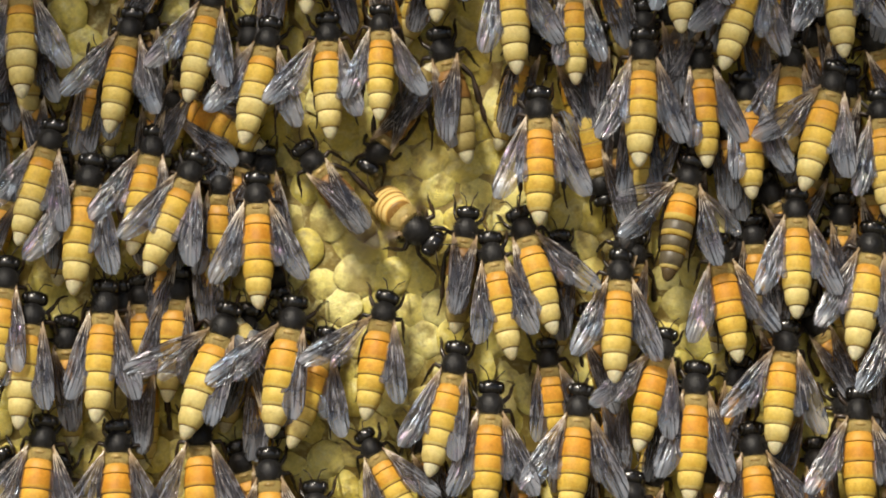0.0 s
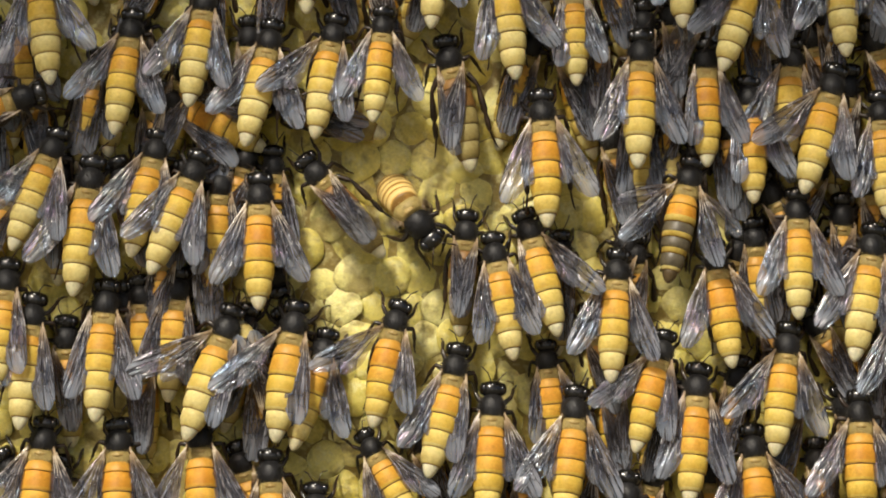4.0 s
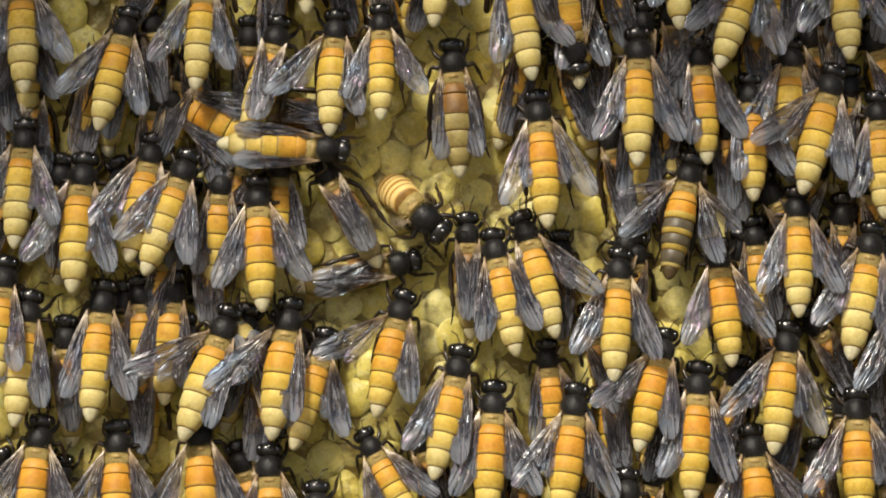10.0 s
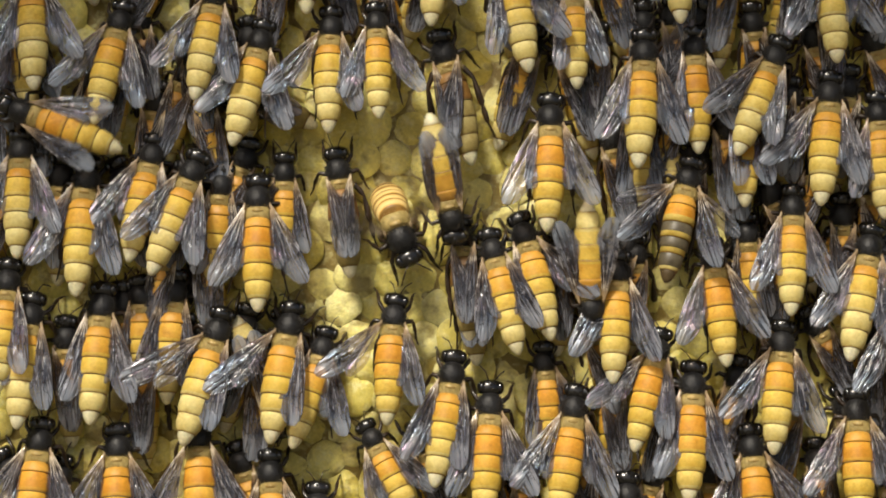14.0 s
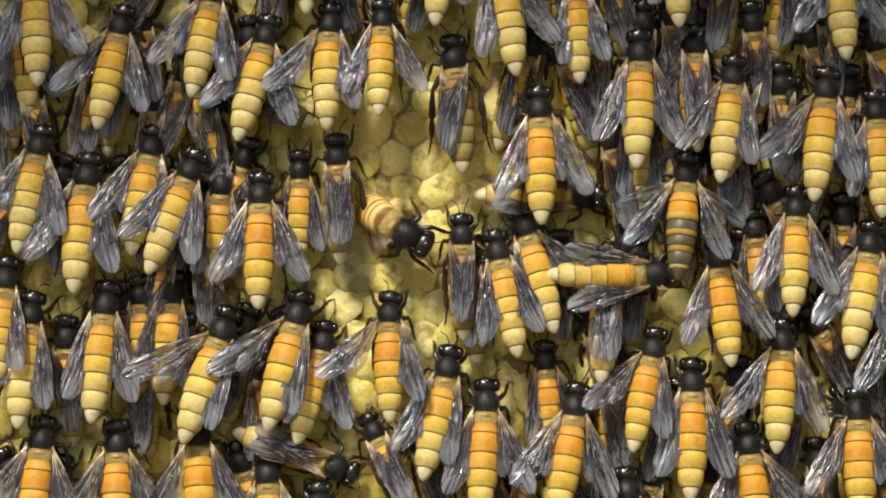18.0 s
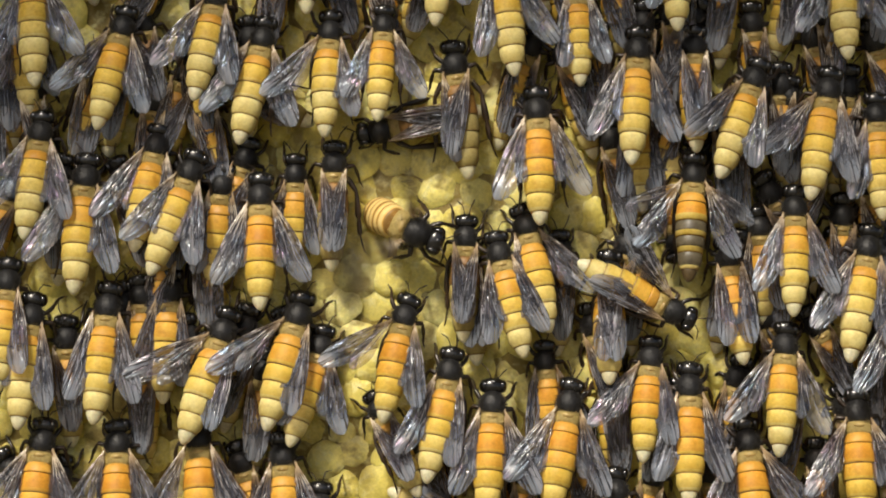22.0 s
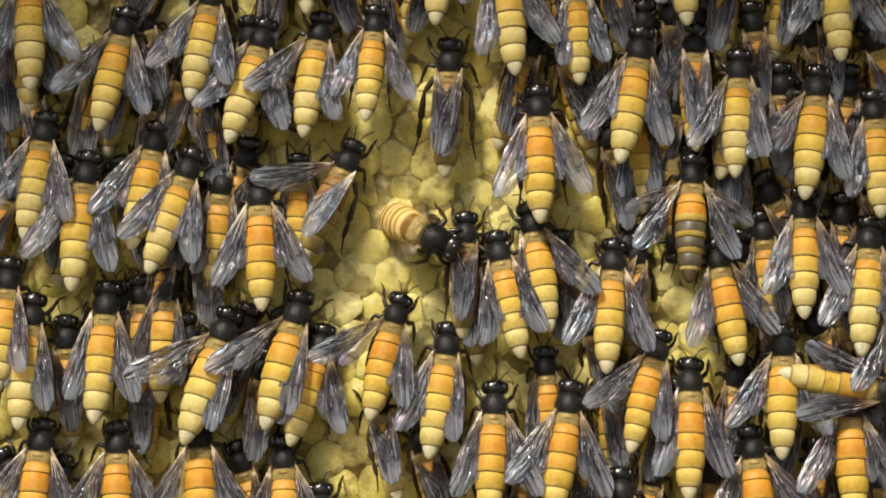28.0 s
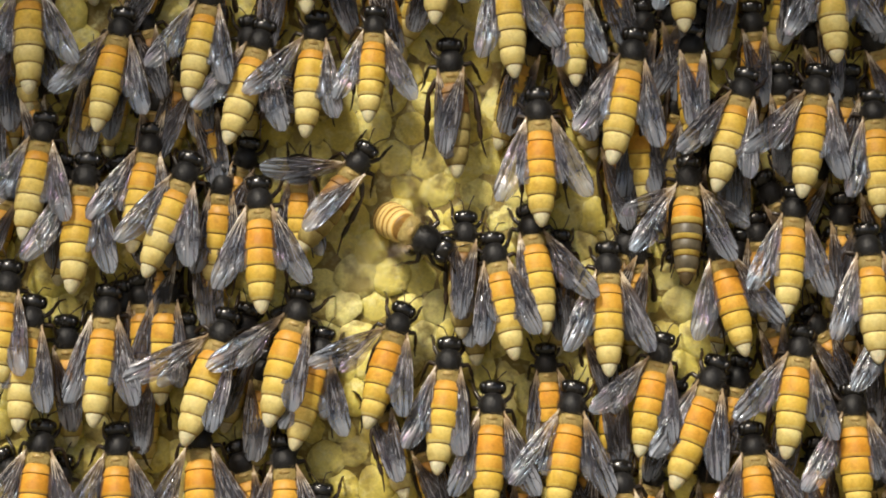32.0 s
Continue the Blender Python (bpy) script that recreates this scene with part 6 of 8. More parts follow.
    go("b28", [(0, 10.1, 4.3, 14.3, -10.6), (1, 10.1, 4.3, 14.2, -10.4), (2, 10.5, 4.4, 14.3, -10.6), (2.5, 10.6, 4.2, 14.4, -11.1), (3.5, 10.8, 4.3, 14.8, -11.2), (5.5, 10.8, 5.0, 15.0, -10.9), (6, 10.6, 4.9, 15.1, -11.1), (6.5, 10.8, 5.0, 15.2, -10.8), (7, 10.7, 5.0, 14.9, -10.6), (7.5, 10.3, 4.8, 14.4, -11.1), (8.5, 10.6, 4.5, 14.7, -11.4), (9.5, 10.3, 4.4, 14.4, -11.6), (10, 10.3, 4.4, 14.7, -11.6), (10.5, 10.3, 4.4, 14.4, -11.7), (11, 10.2, 4.3, 14.6, -12.0), (11.5, 10.2, 4.3, 14.6, -11.7), (12.5, 10.1, 4.3, 14.2, -11.8), (13.5, 10.1, 4.3, 14.7, -11.8), (14, 10.1, 4.3, 14.1, -12.0), (14.5, 10.1, 4.4, 14.4, -11.8), (17.5, 10.2, 4.7, 15.1, -10.9), (18.5, 10.2, 4.8, 13.8, -10.7), (19, 10.2, 4.9, 14.3, -11.5), (19.5, 10.3, 4.9, 14.3, -11.5), (20, 10.3, 5.0, 14.7, -11.1), (20.5, 10.3, 5.0, 14.4, -10.5), (21, 10.4, 5.1, 14.0, -10.7), (23, 10.5, 5.3, 13.8, -10.9), (23.5, 10.6, 5.3, 13.9, -10.9), (24.5, 10.8, 5.3, 13.3, -10.9), (25, 10.9, 5.3, 13.9, -10.9), (25.5, 11.0, 5.3, 14.3, -10.3), (28, 11.4, 5.3, 13.8, -10.6), (29, 11.4, 5.2, 13.6, -10.4), (30, 11.4, 5.1, 13.6, -10.6), (30.5, 11.4, 5.0, 13.5, -10.9), (31.5, 11.4, 4.9, 13.8, -11.1), (32, 11.4, 4.9, 13.3, -10.8)])
    go("b29", [(0, 12.6, 20.6, 13.0, 3.4), (1.5, 12.7, 20.5, 13.2, 3.0), (2.5, 12.7, 20.2, 13.7, 3.1), (3.5, 12.8, 20.1, 13.9, 3.2), (5.5, 13.5, 20.5, 14.4, 3.5), (6, 13.1, 20.6, 13.5, 3.5), (6.5, 13.3, 20.7, 14.0, 3.8), (7, 13.8, 20.8, 14.8, 3.6), (7.5, 15.0, 20.6, 15.5, 3.3), (8, 15.2, 20.3, 16.4, 3.3), (8.5, 13.6, 20.5, 14.0, 3.4), (9.5, 13.1, 20.1, 13.4, 2.9), (10, 12.4, 20.2, 14.1, 3.0), (10.5, 12.0, 20.3, 14.1, 2.7), (11, 11.8, 20.1, 14.2, 2.2), (11.5, 11.9, 20.2, 13.8, 2.7), (12, 12.3, 20.1, 13.0, 2.6), (12.5, 12.3, 20.0, 12.7, 2.5), (13, 12.2, 19.9, 14.0, 2.1), (13.5, 13.0, 19.9, 14.0, 2.0), (14, 14.2, 20.0, 14.0, 2.2), (14.5, 13.0, 20.0, 13.6, 2.5), (16.5, 13.1, 19.6, 14.3, 2.1), (17, 13.8, 19.7, 15.1, 2.2), (17.5, 13.9, 20.3, 15.8, 3.0), (18, 12.6, 20.8, 13.3, 3.4), (18.5, 12.0, 21.0, 12.6, 3.7), (19, 14.3, 20.7, 13.3, 3.2), (19.5, 12.2, 21.0, 11.5, 3.7), (20, 12.0, 20.9, 13.0, 3.6), (20.5, 12.0, 21.0, 13.5, 3.4), (21.5, 12.3, 20.8, 13.1, 3.6), (22, 12.3, 20.6, 13.1, 3.4), (22.5, 12.3, 20.7, 13.1, 3.5), (23.5, 12.7, 20.7, 13.2, 3.4), (24, 12.6, 20.7, 13.1, 3.5), (24.5, 12.7, 20.7, 13.3, 3.4), (25, 13.2, 20.8, 14.0, 3.5), (25.5, 12.7, 20.7, 13.4, 3.4), (27.5, 12.6, 20.9, 13.2, 3.8), (28.5, 12.4, 20.7, 13.1, 3.6), (30, 12.4, 20.7, 13.2, 3.7), (30.5, 12.4, 20.3, 13.3, 3.3), (32, 12.5, 20.3, 13.3, 3.3)])
    go("b30", [(0, 33.0, 11.7, 29.0, -4.0), (1, 33.0, 11.7, 29.2, -4.1), (2, 32.9, 11.5, 29.0, -4.4), (3, 33.4, 11.4, 29.3, -4.3), (3.5, 33.0, 11.5, 29.1, -4.3), (6, 33.1, 11.7, 29.3, -4.1), (7, 33.0, 12.2, 29.0, -3.6), (7.5, 33.2, 12.5, 29.1, -3.3), (8, 32.7, 12.4, 28.9, -3.3), (9, 33.0, 12.0, 29.2, -3.7), (10.5, 32.9, 11.9, 29.2, -3.8), (11, 33.1, 11.7, 29.1, -4.0), (11.5, 33.3, 11.7, 29.3, -4.0), (12, 33.1, 11.7, 29.3, -4.1), (12.5, 33.3, 11.7, 29.2, -4.1), (13, 32.6, 11.6, 29.0, -4.2), (13.5, 32.5, 11.5, 28.8, -4.4), (14, 32.9, 11.5, 28.9, -4.2), (14.5, 32.9, 11.3, 29.0, -4.4), (16.5, 32.2, 10.6, 29.1, -5.4), (17, 32.5, 10.8, 30.2, -4.3), (17.5, 31.9, 11.3, 30.3, -4.0), (18, 32.3, 11.6, 30.5, -3.6), (18.5, 32.3, 11.4, 30.6, -4.0), (19, 32.2, 11.0, 30.6, -4.0), (20, 32.4, 11.4, 31.2, -3.4), (20.5, 32.4, 11.6, 31.2, -3.1), (21, 33.0, 11.8, 31.8, -3.4), (21.5, 33.2, 11.7, 32.1, -3.4), (22, 33.2, 11.7, 31.9, -3.8), (22.5, 33.4, 11.7, 31.9, -3.7), (23, 33.1, 11.6, 32.2, -3.8), (23.5, 33.1, 11.6, 32.2, -4.0), (24, 33.2, 11.6, 32.7, -3.4), (24.5, 33.2, 11.6, 33.0, -3.7), (25, 33.3, 11.7, 33.2, -3.7), (27.5, 33.3, 11.9, 32.1, -4.0), (28, 33.1, 11.8, 31.9, -4.2), (28.5, 33.1, 11.8, 32.4, -4.1), (29.5, 32.5, 11.9, 31.3, -3.8), (30, 32.5, 11.9, 31.3, -3.7), (30.5, 32.3, 11.8, 31.2, -4.2), (31, 32.5, 11.5, 31.0, -4.3), (31.5, 32.6, 11.6, 31.2, -4.3), (32, 32.5, 11.4, 31.5, -4.4)])
    go("b31", [(0, 36.3, 1.2, 38.2, -14.6), (0.5, 36.1, 1.0, 38.0, -14.8), (1, 36.2, 1.0, 38.1, -14.8), (2, 35.9, 0.5, 37.6, -15.3), (2.5, 35.8, 0.3, 37.5, -15.5), (5.5, 35.8, 0.7, 37.3, -15.3), (7, 36.0, 0.7, 37.4, -15.3), (9.5, 36.2, 0.8, 37.4, -15.3), (12.5, 35.9, 0.8, 37.1, -15.3), (14, 35.6, 0.8, 36.7, -15.3), (14.5, 35.4, 0.7, 36.5, -15.4), (16.5, 35.6, 0.2, 36.7, -15.8), (18, 36.2, 0.8, 37.3, -15.3), (19, 36.5, 0.5, 37.5, -15.5), (19.5, 37.4, 1.4, 38.5, -14.6), (20, 37.9, 1.1, 39.1, -14.9), (22.5, 37.4, 0.9, 38.9, -14.9), (25, 37.8, 1.7, 39.6, -14.0), (28, 36.1, 0.6, 38.3, -15.0), (28.5, 34.4, 0.2, 36.7, -15.4), (29, 33.6, 0.5, 36.0, -15.0), (29.5, 34.3, 0.9, 36.8, -14.6), (30, 34.1, 1.5, 36.7, -13.9), (31, 35.3, 1.2, 38.1, -14.1), (31.5, 35.5, 1.4, 38.4, -13.9), (32, 36.1, 1.6, 39.1, -13.7)])
    go("b32", [(0, 46.6, 7.3, 46.4, -8.9), (2, 46.7, 7.3, 46.4, -9.0), (2.5, 46.7, 7.3, 46.6, -9.3), (5.5, 46.8, 7.2, 46.7, -8.9), (8, 46.8, 7.3, 46.7, -8.9), (8.5, 46.8, 7.3, 46.7, -9.1), (10, 46.7, 7.5, 46.7, -8.8), (12, 46.3, 7.7, 46.3, -8.8), (13.5, 46.2, 7.8, 45.8, -8.7), (14.5, 46.3, 7.7, 45.6, -8.7), (17, 46.5, 7.6, 45.7, -9.2), (18, 46.7, 7.5, 45.9, -8.7), (19, 46.8, 7.5, 46.3, -9.1), (21, 46.6, 7.6, 46.0, -8.3), (22, 46.5, 7.7, 46.0, -8.8), (23.5, 46.6, 7.7, 46.0, -8.7), (24, 46.7, 7.6, 45.8, -8.6), (24.5, 46.8, 7.6, 46.0, -8.3), (28, 47.6, 7.1, 47.4, -8.8), (28.5, 47.4, 7.1, 47.4, -8.7), (29.5, 47.2, 7.2, 46.7, -8.1), (30, 47.0, 7.2, 46.8, -8.0), (31, 46.8, 7.3, 46.2, -8.1), (31.5, 46.6, 7.3, 46.3, -8.0), (32, 46.5, 7.3, 45.0, -8.7)])
    go("b33", [(0, 57.0, 3.0, 53.8, -14.5), (1.5, 56.8, 2.7, 53.4, -14.1), (2.5, 57.0, 2.5, 53.7, -14.4), (3.5, 57.1, 2.6, 53.8, -14.6), (5.5, 57.1, 2.8, 53.8, -14.1), (6.5, 57.0, 2.8, 53.5, -14.1), (7.5, 57.1, 3.1, 53.7, -14.1), (8.5, 56.7, 2.8, 53.4, -14.6), (9.5, 56.8, 2.7, 53.2, -14.2), (11.5, 57.0, 2.5, 53.5, -14.5), (12.5, 56.8, 2.7, 53.3, -14.7), (13, 56.7, 2.7, 53.1, -14.6), (13.5, 56.7, 2.6, 53.1, -14.8), (14, 56.8, 2.6, 53.2, -14.5), (17, 56.8, 2.2, 53.4, -15.0), (17.5, 56.7, 2.6, 53.4, -14.8), (18, 56.8, 2.8, 53.4, -14.1), (19, 56.6, 2.4, 53.2, -14.4), (21, 56.6, 2.8, 53.1, -14.2), (22, 56.6, 2.5, 53.2, -14.7), (22.5, 56.6, 2.6, 53.3, -14.8), (23, 56.6, 2.6, 53.2, -14.4), (23.5, 56.6, 2.5, 53.3, -14.4), (24, 56.6, 2.6, 53.0, -14.1), (25, 56.6, 2.6, 52.9, -14.2), (25.5, 56.7, 2.8, 53.5, -14.4), (27.5, 56.5, 3.4, 55.5, -13.3), (28, 56.4, 3.1, 54.8, -13.4), (29, 56.2, 3.5, 55.3, -13.9), (29.5, 56.0, 3.4, 55.6, -14.1), (30, 56.4, 3.3, 55.9, -14.3), (31, 56.3, 2.8, 56.5, -14.8), (31.5, 56.3, 4.3, 56.7, -15.0), (32, 56.0, 3.0, 57.0, -15.2)])
    go("b34", [(0, 23.5, -1.1, 22.4, -17.1), (1.5, 23.5, -1.1, 22.1, -17.4), (2.5, 24.8, -0.9, 22.1, -17.4), (3, 23.6, -1.0, 22.2, -17.3), (3.5, 23.2, -1.0, 21.9, -17.2), (5.5, 23.1, -0.7, 22.1, -17.0), (6, 23.8, -0.8, 22.2, -17.1), (6.5, 23.8, -0.5, 22.6, -16.9), (7, 23.2, -0.3, 22.7, -16.9), (7.5, 23.1, 0.0, 22.6, -16.9), (8.5, 23.3, -0.5, 22.4, -17.2), (10.5, 23.4, -0.7, 22.3, -17.1), (11, 23.1, -0.6, 22.2, -17.2), (12.5, 23.2, -0.6, 22.1, -17.2), (13, 23.2, -0.8, 21.5, -17.4), (13.5, 23.3, -1.0, 21.6, -17.2), (14, 23.2, -1.0, 22.2, -17.3), (14.5, 22.9, -2.2, 22.0, -17.2), (18, 22.1, -1.7, 20.7, -16.5), (19, 21.8, -1.6, 20.8, -17.2), (19.5, 21.9, -1.4, 21.1, -17.9), (20.5, 21.9, -1.1, 21.1, -17.9), (21, 21.9, -1.0, 21.6, -18.0), (22, 22.0, -0.7, 21.7, -17.8), (22.5, 22.0, -0.2, 21.5, -17.5), (23, 22.1, 0.2, 21.9, -17.3), (23.5, 22.2, 0.7, 21.3, -17.4), (24, 23.1, 0.6, 21.3, -17.1), (24.5, 23.2, 0.7, 20.6, -16.9), (25, 22.7, 1.1, 20.9, -16.6), (25.5, 22.5, 1.2, 20.6, -16.6), (27.5, 22.7, 1.2, 21.1, -16.2), (28, 22.6, 0.9, 21.3, -16.5), (29.5, 22.2, 0.9, 21.4, -16.4), (30, 22.2, 0.8, 21.5, -16.5), (30.5, 22.2, 0.5, 21.0, -16.6), (31.5, 22.1, 0.5, 21.8, -16.7), (32, 21.8, 0.6, 21.7, -17.0)])
    go("b35", [(0, 40.7, 3.9, 41.4, -11.4), (2, 40.4, 3.6, 41.1, -11.6), (3, 40.8, 3.5, 41.6, -11.7), (7, 40.9, 3.7, 41.7, -11.5), (7.5, 41.3, 3.9, 42.0, -11.4), (8.5, 40.8, 3.6, 41.6, -11.6), (10, 40.8, 3.7, 41.6, -11.5), (12.5, 40.5, 4.1, 41.2, -11.1), (13.5, 40.0, 4.1, 40.8, -11.1), (14.5, 39.9, 4.1, 40.6, -11.1), (17, 40.6, 4.1, 41.3, -11.1), (17.5, 40.5, 4.4, 41.2, -10.8), (18, 40.8, 4.7, 41.6, -10.6), (19, 41.0, 4.3, 41.8, -10.9), (19.5, 41.0, 4.5, 41.8, -10.7), (20, 41.3, 4.4, 42.0, -10.8), (21, 41.4, 5.0, 42.1, -10.2), (25, 41.8, 5.0, 42.6, -10.2), (27.5, 41.8, 4.4, 42.6, -10.8), (28.5, 42.1, 4.4, 42.8, -10.8), (29.5, 41.2, 4.4, 41.9, -10.8), (30.5, 40.7, 4.2, 41.4, -11.0), (31, 40.8, 4.0, 41.6, -11.2), (32, 41.3, 4.2, 42.0, -11.0)])
    go("b40", [(0, -57.6, -1.8, -58.8, -18.5), (1, -57.8, -1.7, -58.9, -18.4), (2.5, -57.3, -2.0, -58.5, -18.8), (3.5, -57.5, -2.0, -58.7, -18.8), (7, -57.3, -1.8, -58.5, -18.5), (8, -57.1, -1.8, -58.3, -18.5), (9, -57.1, -2.0, -58.3, -18.8), (10, -57.8, -1.7, -58.9, -18.4), (10.5, -57.5, -1.9, -58.7, -18.6), (12.5, -57.5, -1.9, -58.7, -18.6), (13, -57.8, -1.9, -58.9, -18.6), (14, -57.3, -2.0, -58.5, -18.8), (17, -57.2, -2.5, -58.4, -19.2), (17.5, -57.6, -1.9, -58.8, -18.6), (18, -57.6, -1.8, -58.8, -18.5), (18.5, -57.6, -2.0, -58.8, -18.8), (19, -57.3, -2.4, -58.5, -19.1), (21, -57.2, -1.9, -58.4, -18.6), (22.5, -57.4, -2.0, -58.6, -18.8), (23, -57.1, -2.0, -58.3, -18.8), (25.5, -57.3, -2.2, -58.5, -18.9), (27.5, -57.3, -1.9, -58.5, -18.6), (30, -57.2, -2.0, -58.4, -18.8), (31, -57.3, -2.5, -58.5, -19.2), (32, -57.3, -2.3, -58.5, -19.0)])
    go("b41", [(0, -54.0, -6.5, -55.9, -23.3), (1, -54.3, -6.3, -56.0, -23.2), (2.5, -53.9, -6.7, -55.7, -23.2), (3.5, -54.0, -6.6, -55.8, -23.4), (6.5, -54.0, -6.5, -55.8, -23.3), (7.5, -53.7, -6.3, -55.8, -23.0), (9, -53.8, -6.6, -55.8, -23.3), (10, -54.5, -6.3, -56.4, -22.9), (10.5, -54.2, -6.5, -56.2, -23.1), (11, -54.5, -6.6, -56.4, -23.3), (12, -54.2, -6.6, -56.4, -23.4), (13, -54.6, -6.5, -56.5, -23.3), (14.5, -54.0, -6.6, -56.0, -23.3), (17, -54.1, -7.0, -56.0, -23.8), (18, -54.2, -6.4, -56.0, -23.3), (18.5, -54.3, -6.6, -56.2, -23.4), (19, -54.0, -6.8, -55.9, -23.8), (19.5, -54.0, -6.7, -55.9, -23.4), (20.5, -54.0, -6.5, -55.9, -23.2), (21, -53.8, -6.4, -55.7, -22.9), (22, -54.1, -6.6, -56.0, -23.3), (27.5, -54.1, -6.6, -56.0, -23.3), (28.5, -54.1, -6.7, -55.9, -23.6), (30, -54.1, -6.7, -55.9, -23.6), (30.5, -54.2, -6.9, -55.9, -23.4), (31, -54.2, -7.0, -56.0, -23.8), (31.5, -54.2, -6.8, -56.0, -23.7), (32, -54.1, -6.9, -56.0, -23.7)])
    go("b42", [(0, -44.6, -5.0, -45.4, -22.5), (1, -44.8, -5.0, -45.5, -22.7), (1.5, -44.6, -5.2, -45.6, -22.8), (2, -44.4, -5.2, -45.5, -22.4), (3, -44.4, -5.2, -45.6, -22.2), (3.5, -44.4, -5.1, -45.5, -22.2), (6, -44.7, -5.0, -45.8, -22.5), (7.5, -44.0, -4.9, -45.7, -22.0), (9, -44.3, -5.2, -45.6, -22.5), (10, -44.8, -5.0, -46.2, -22.3), (10.5, -44.8, -5.1, -45.9, -22.5), (11, -45.2, -5.1, -46.2, -22.4), (12, -44.9, -5.3, -46.2, -22.5), (13, -45.1, -5.0, -46.6, -22.5), (14, -44.9, -5.1, -46.2, -23.0), (16.5, -44.8, -5.6, -46.0, -23.2), (18, -44.3, -5.0, -46.0, -22.7), (19, -44.0, -5.5, -45.8, -23.1), (20.5, -44.0, -5.1, -45.8, -22.7), (22.5, -44.0, -5.0, -45.8, -23.0), (23.5, -44.0, -5.0, -45.8, -22.8), (28.5, -44.2, -5.0, -45.7, -22.8), (30, -44.2, -5.1, -45.7, -22.5), (30.5, -44.2, -5.5, -45.8, -22.9), (31, -44.2, -5.5, -45.8, -23.1), (32, -44.2, -5.6, -45.8, -23.1)])
    go("b43", [(0, -34.8, -3.3, -36.4, -19.8), (2, -34.6, -3.3, -36.2, -19.8), (3.5, -34.7, -3.3, -36.2, -19.8), (6.5, -35.5, -3.3, -37.0, -19.8), (7, -35.2, -3.5, -36.7, -20.0), (7.5, -35.4, -3.4, -36.8, -19.9), (9, -35.2, -3.7, -36.7, -20.2), (10, -35.4, -3.7, -36.8, -20.2), (10.5, -35.2, -4.1, -36.7, -20.6), (11, -35.8, -4.1, -37.2, -20.6), (12, -35.7, -4.0, -37.1, -20.5), (13, -35.4, -3.5, -36.7, -20.0), (14, -35.1, -3.6, -36.5, -20.1), (17, -35.5, -4.1, -36.8, -20.6), (18, -35.6, -3.7, -36.9, -20.2), (19, -35.8, -4.2, -37.1, -20.7), (21, -35.8, -3.5, -37.0, -20.0), (25.5, -35.9, -3.7, -37.1, -20.2), (28.5, -36.3, -3.4, -37.4, -19.9), (30, -36.3, -3.4, -37.3, -19.9), (30.5, -36.3, -3.7, -37.3, -20.2), (32, -36.3, -3.7, -37.3, -20.2)])
    go("b44", [(0, -28.1, -7.7, -33.9, -25.0), (2, -27.7, -8.1, -33.9, -25.4), (2.5, -27.7, -8.2, -33.4, -25.3), (3, -27.9, -8.2, -33.6, -25.2), (3.5, -27.6, -8.1, -33.6, -25.0), (5.5, -28.5, -8.1, -34.0, -25.3), (6, -28.5, -8.1, -34.1, -25.4), (6.5, -28.2, -7.7, -34.2, -25.0), (7, -27.6, -7.8, -34.3, -24.8), (7.5, -28.0, -7.6, -34.3, -24.7), (8.5, -28.3, -7.8, -34.1, -25.0), (10, -28.1, -8.2, -34.1, -25.0), (10.5, -28.1, -8.6, -34.0, -25.5), (11, -29.4, -8.3, -34.1, -25.5), (11.5, -29.7, -8.4, -34.1, -25.7), (12.5, -29.6, -8.5, -34.2, -25.5), (13, -29.1, -8.5, -34.2, -25.3), (13.5, -29.0, -8.5, -34.1, -25.6), (14.5, -29.2, -8.4, -34.0, -25.6), (16.5, -28.8, -8.9, -34.1, -25.8), (17, -28.4, -9.0, -34.0, -25.8), (18, -28.3, -8.4, -34.0, -25.3), (18.5, -28.4, -8.5, -34.0, -25.3), (19, -28.3, -8.8, -34.0, -25.6), (21, -28.3, -8.5, -34.1, -25.2), (22.5, -28.2, -8.6, -33.9, -25.5), (25.5, -28.0, -8.8, -33.9, -25.5), (28.5, -28.2, -8.5, -33.9, -25.5), (30, -28.1, -8.5, -33.8, -25.5), (30.5, -28.1, -8.9, -33.9, -25.8), (31, -28.1, -9.0, -33.9, -25.8), (32, -28.3, -8.5, -33.9, -25.8)])
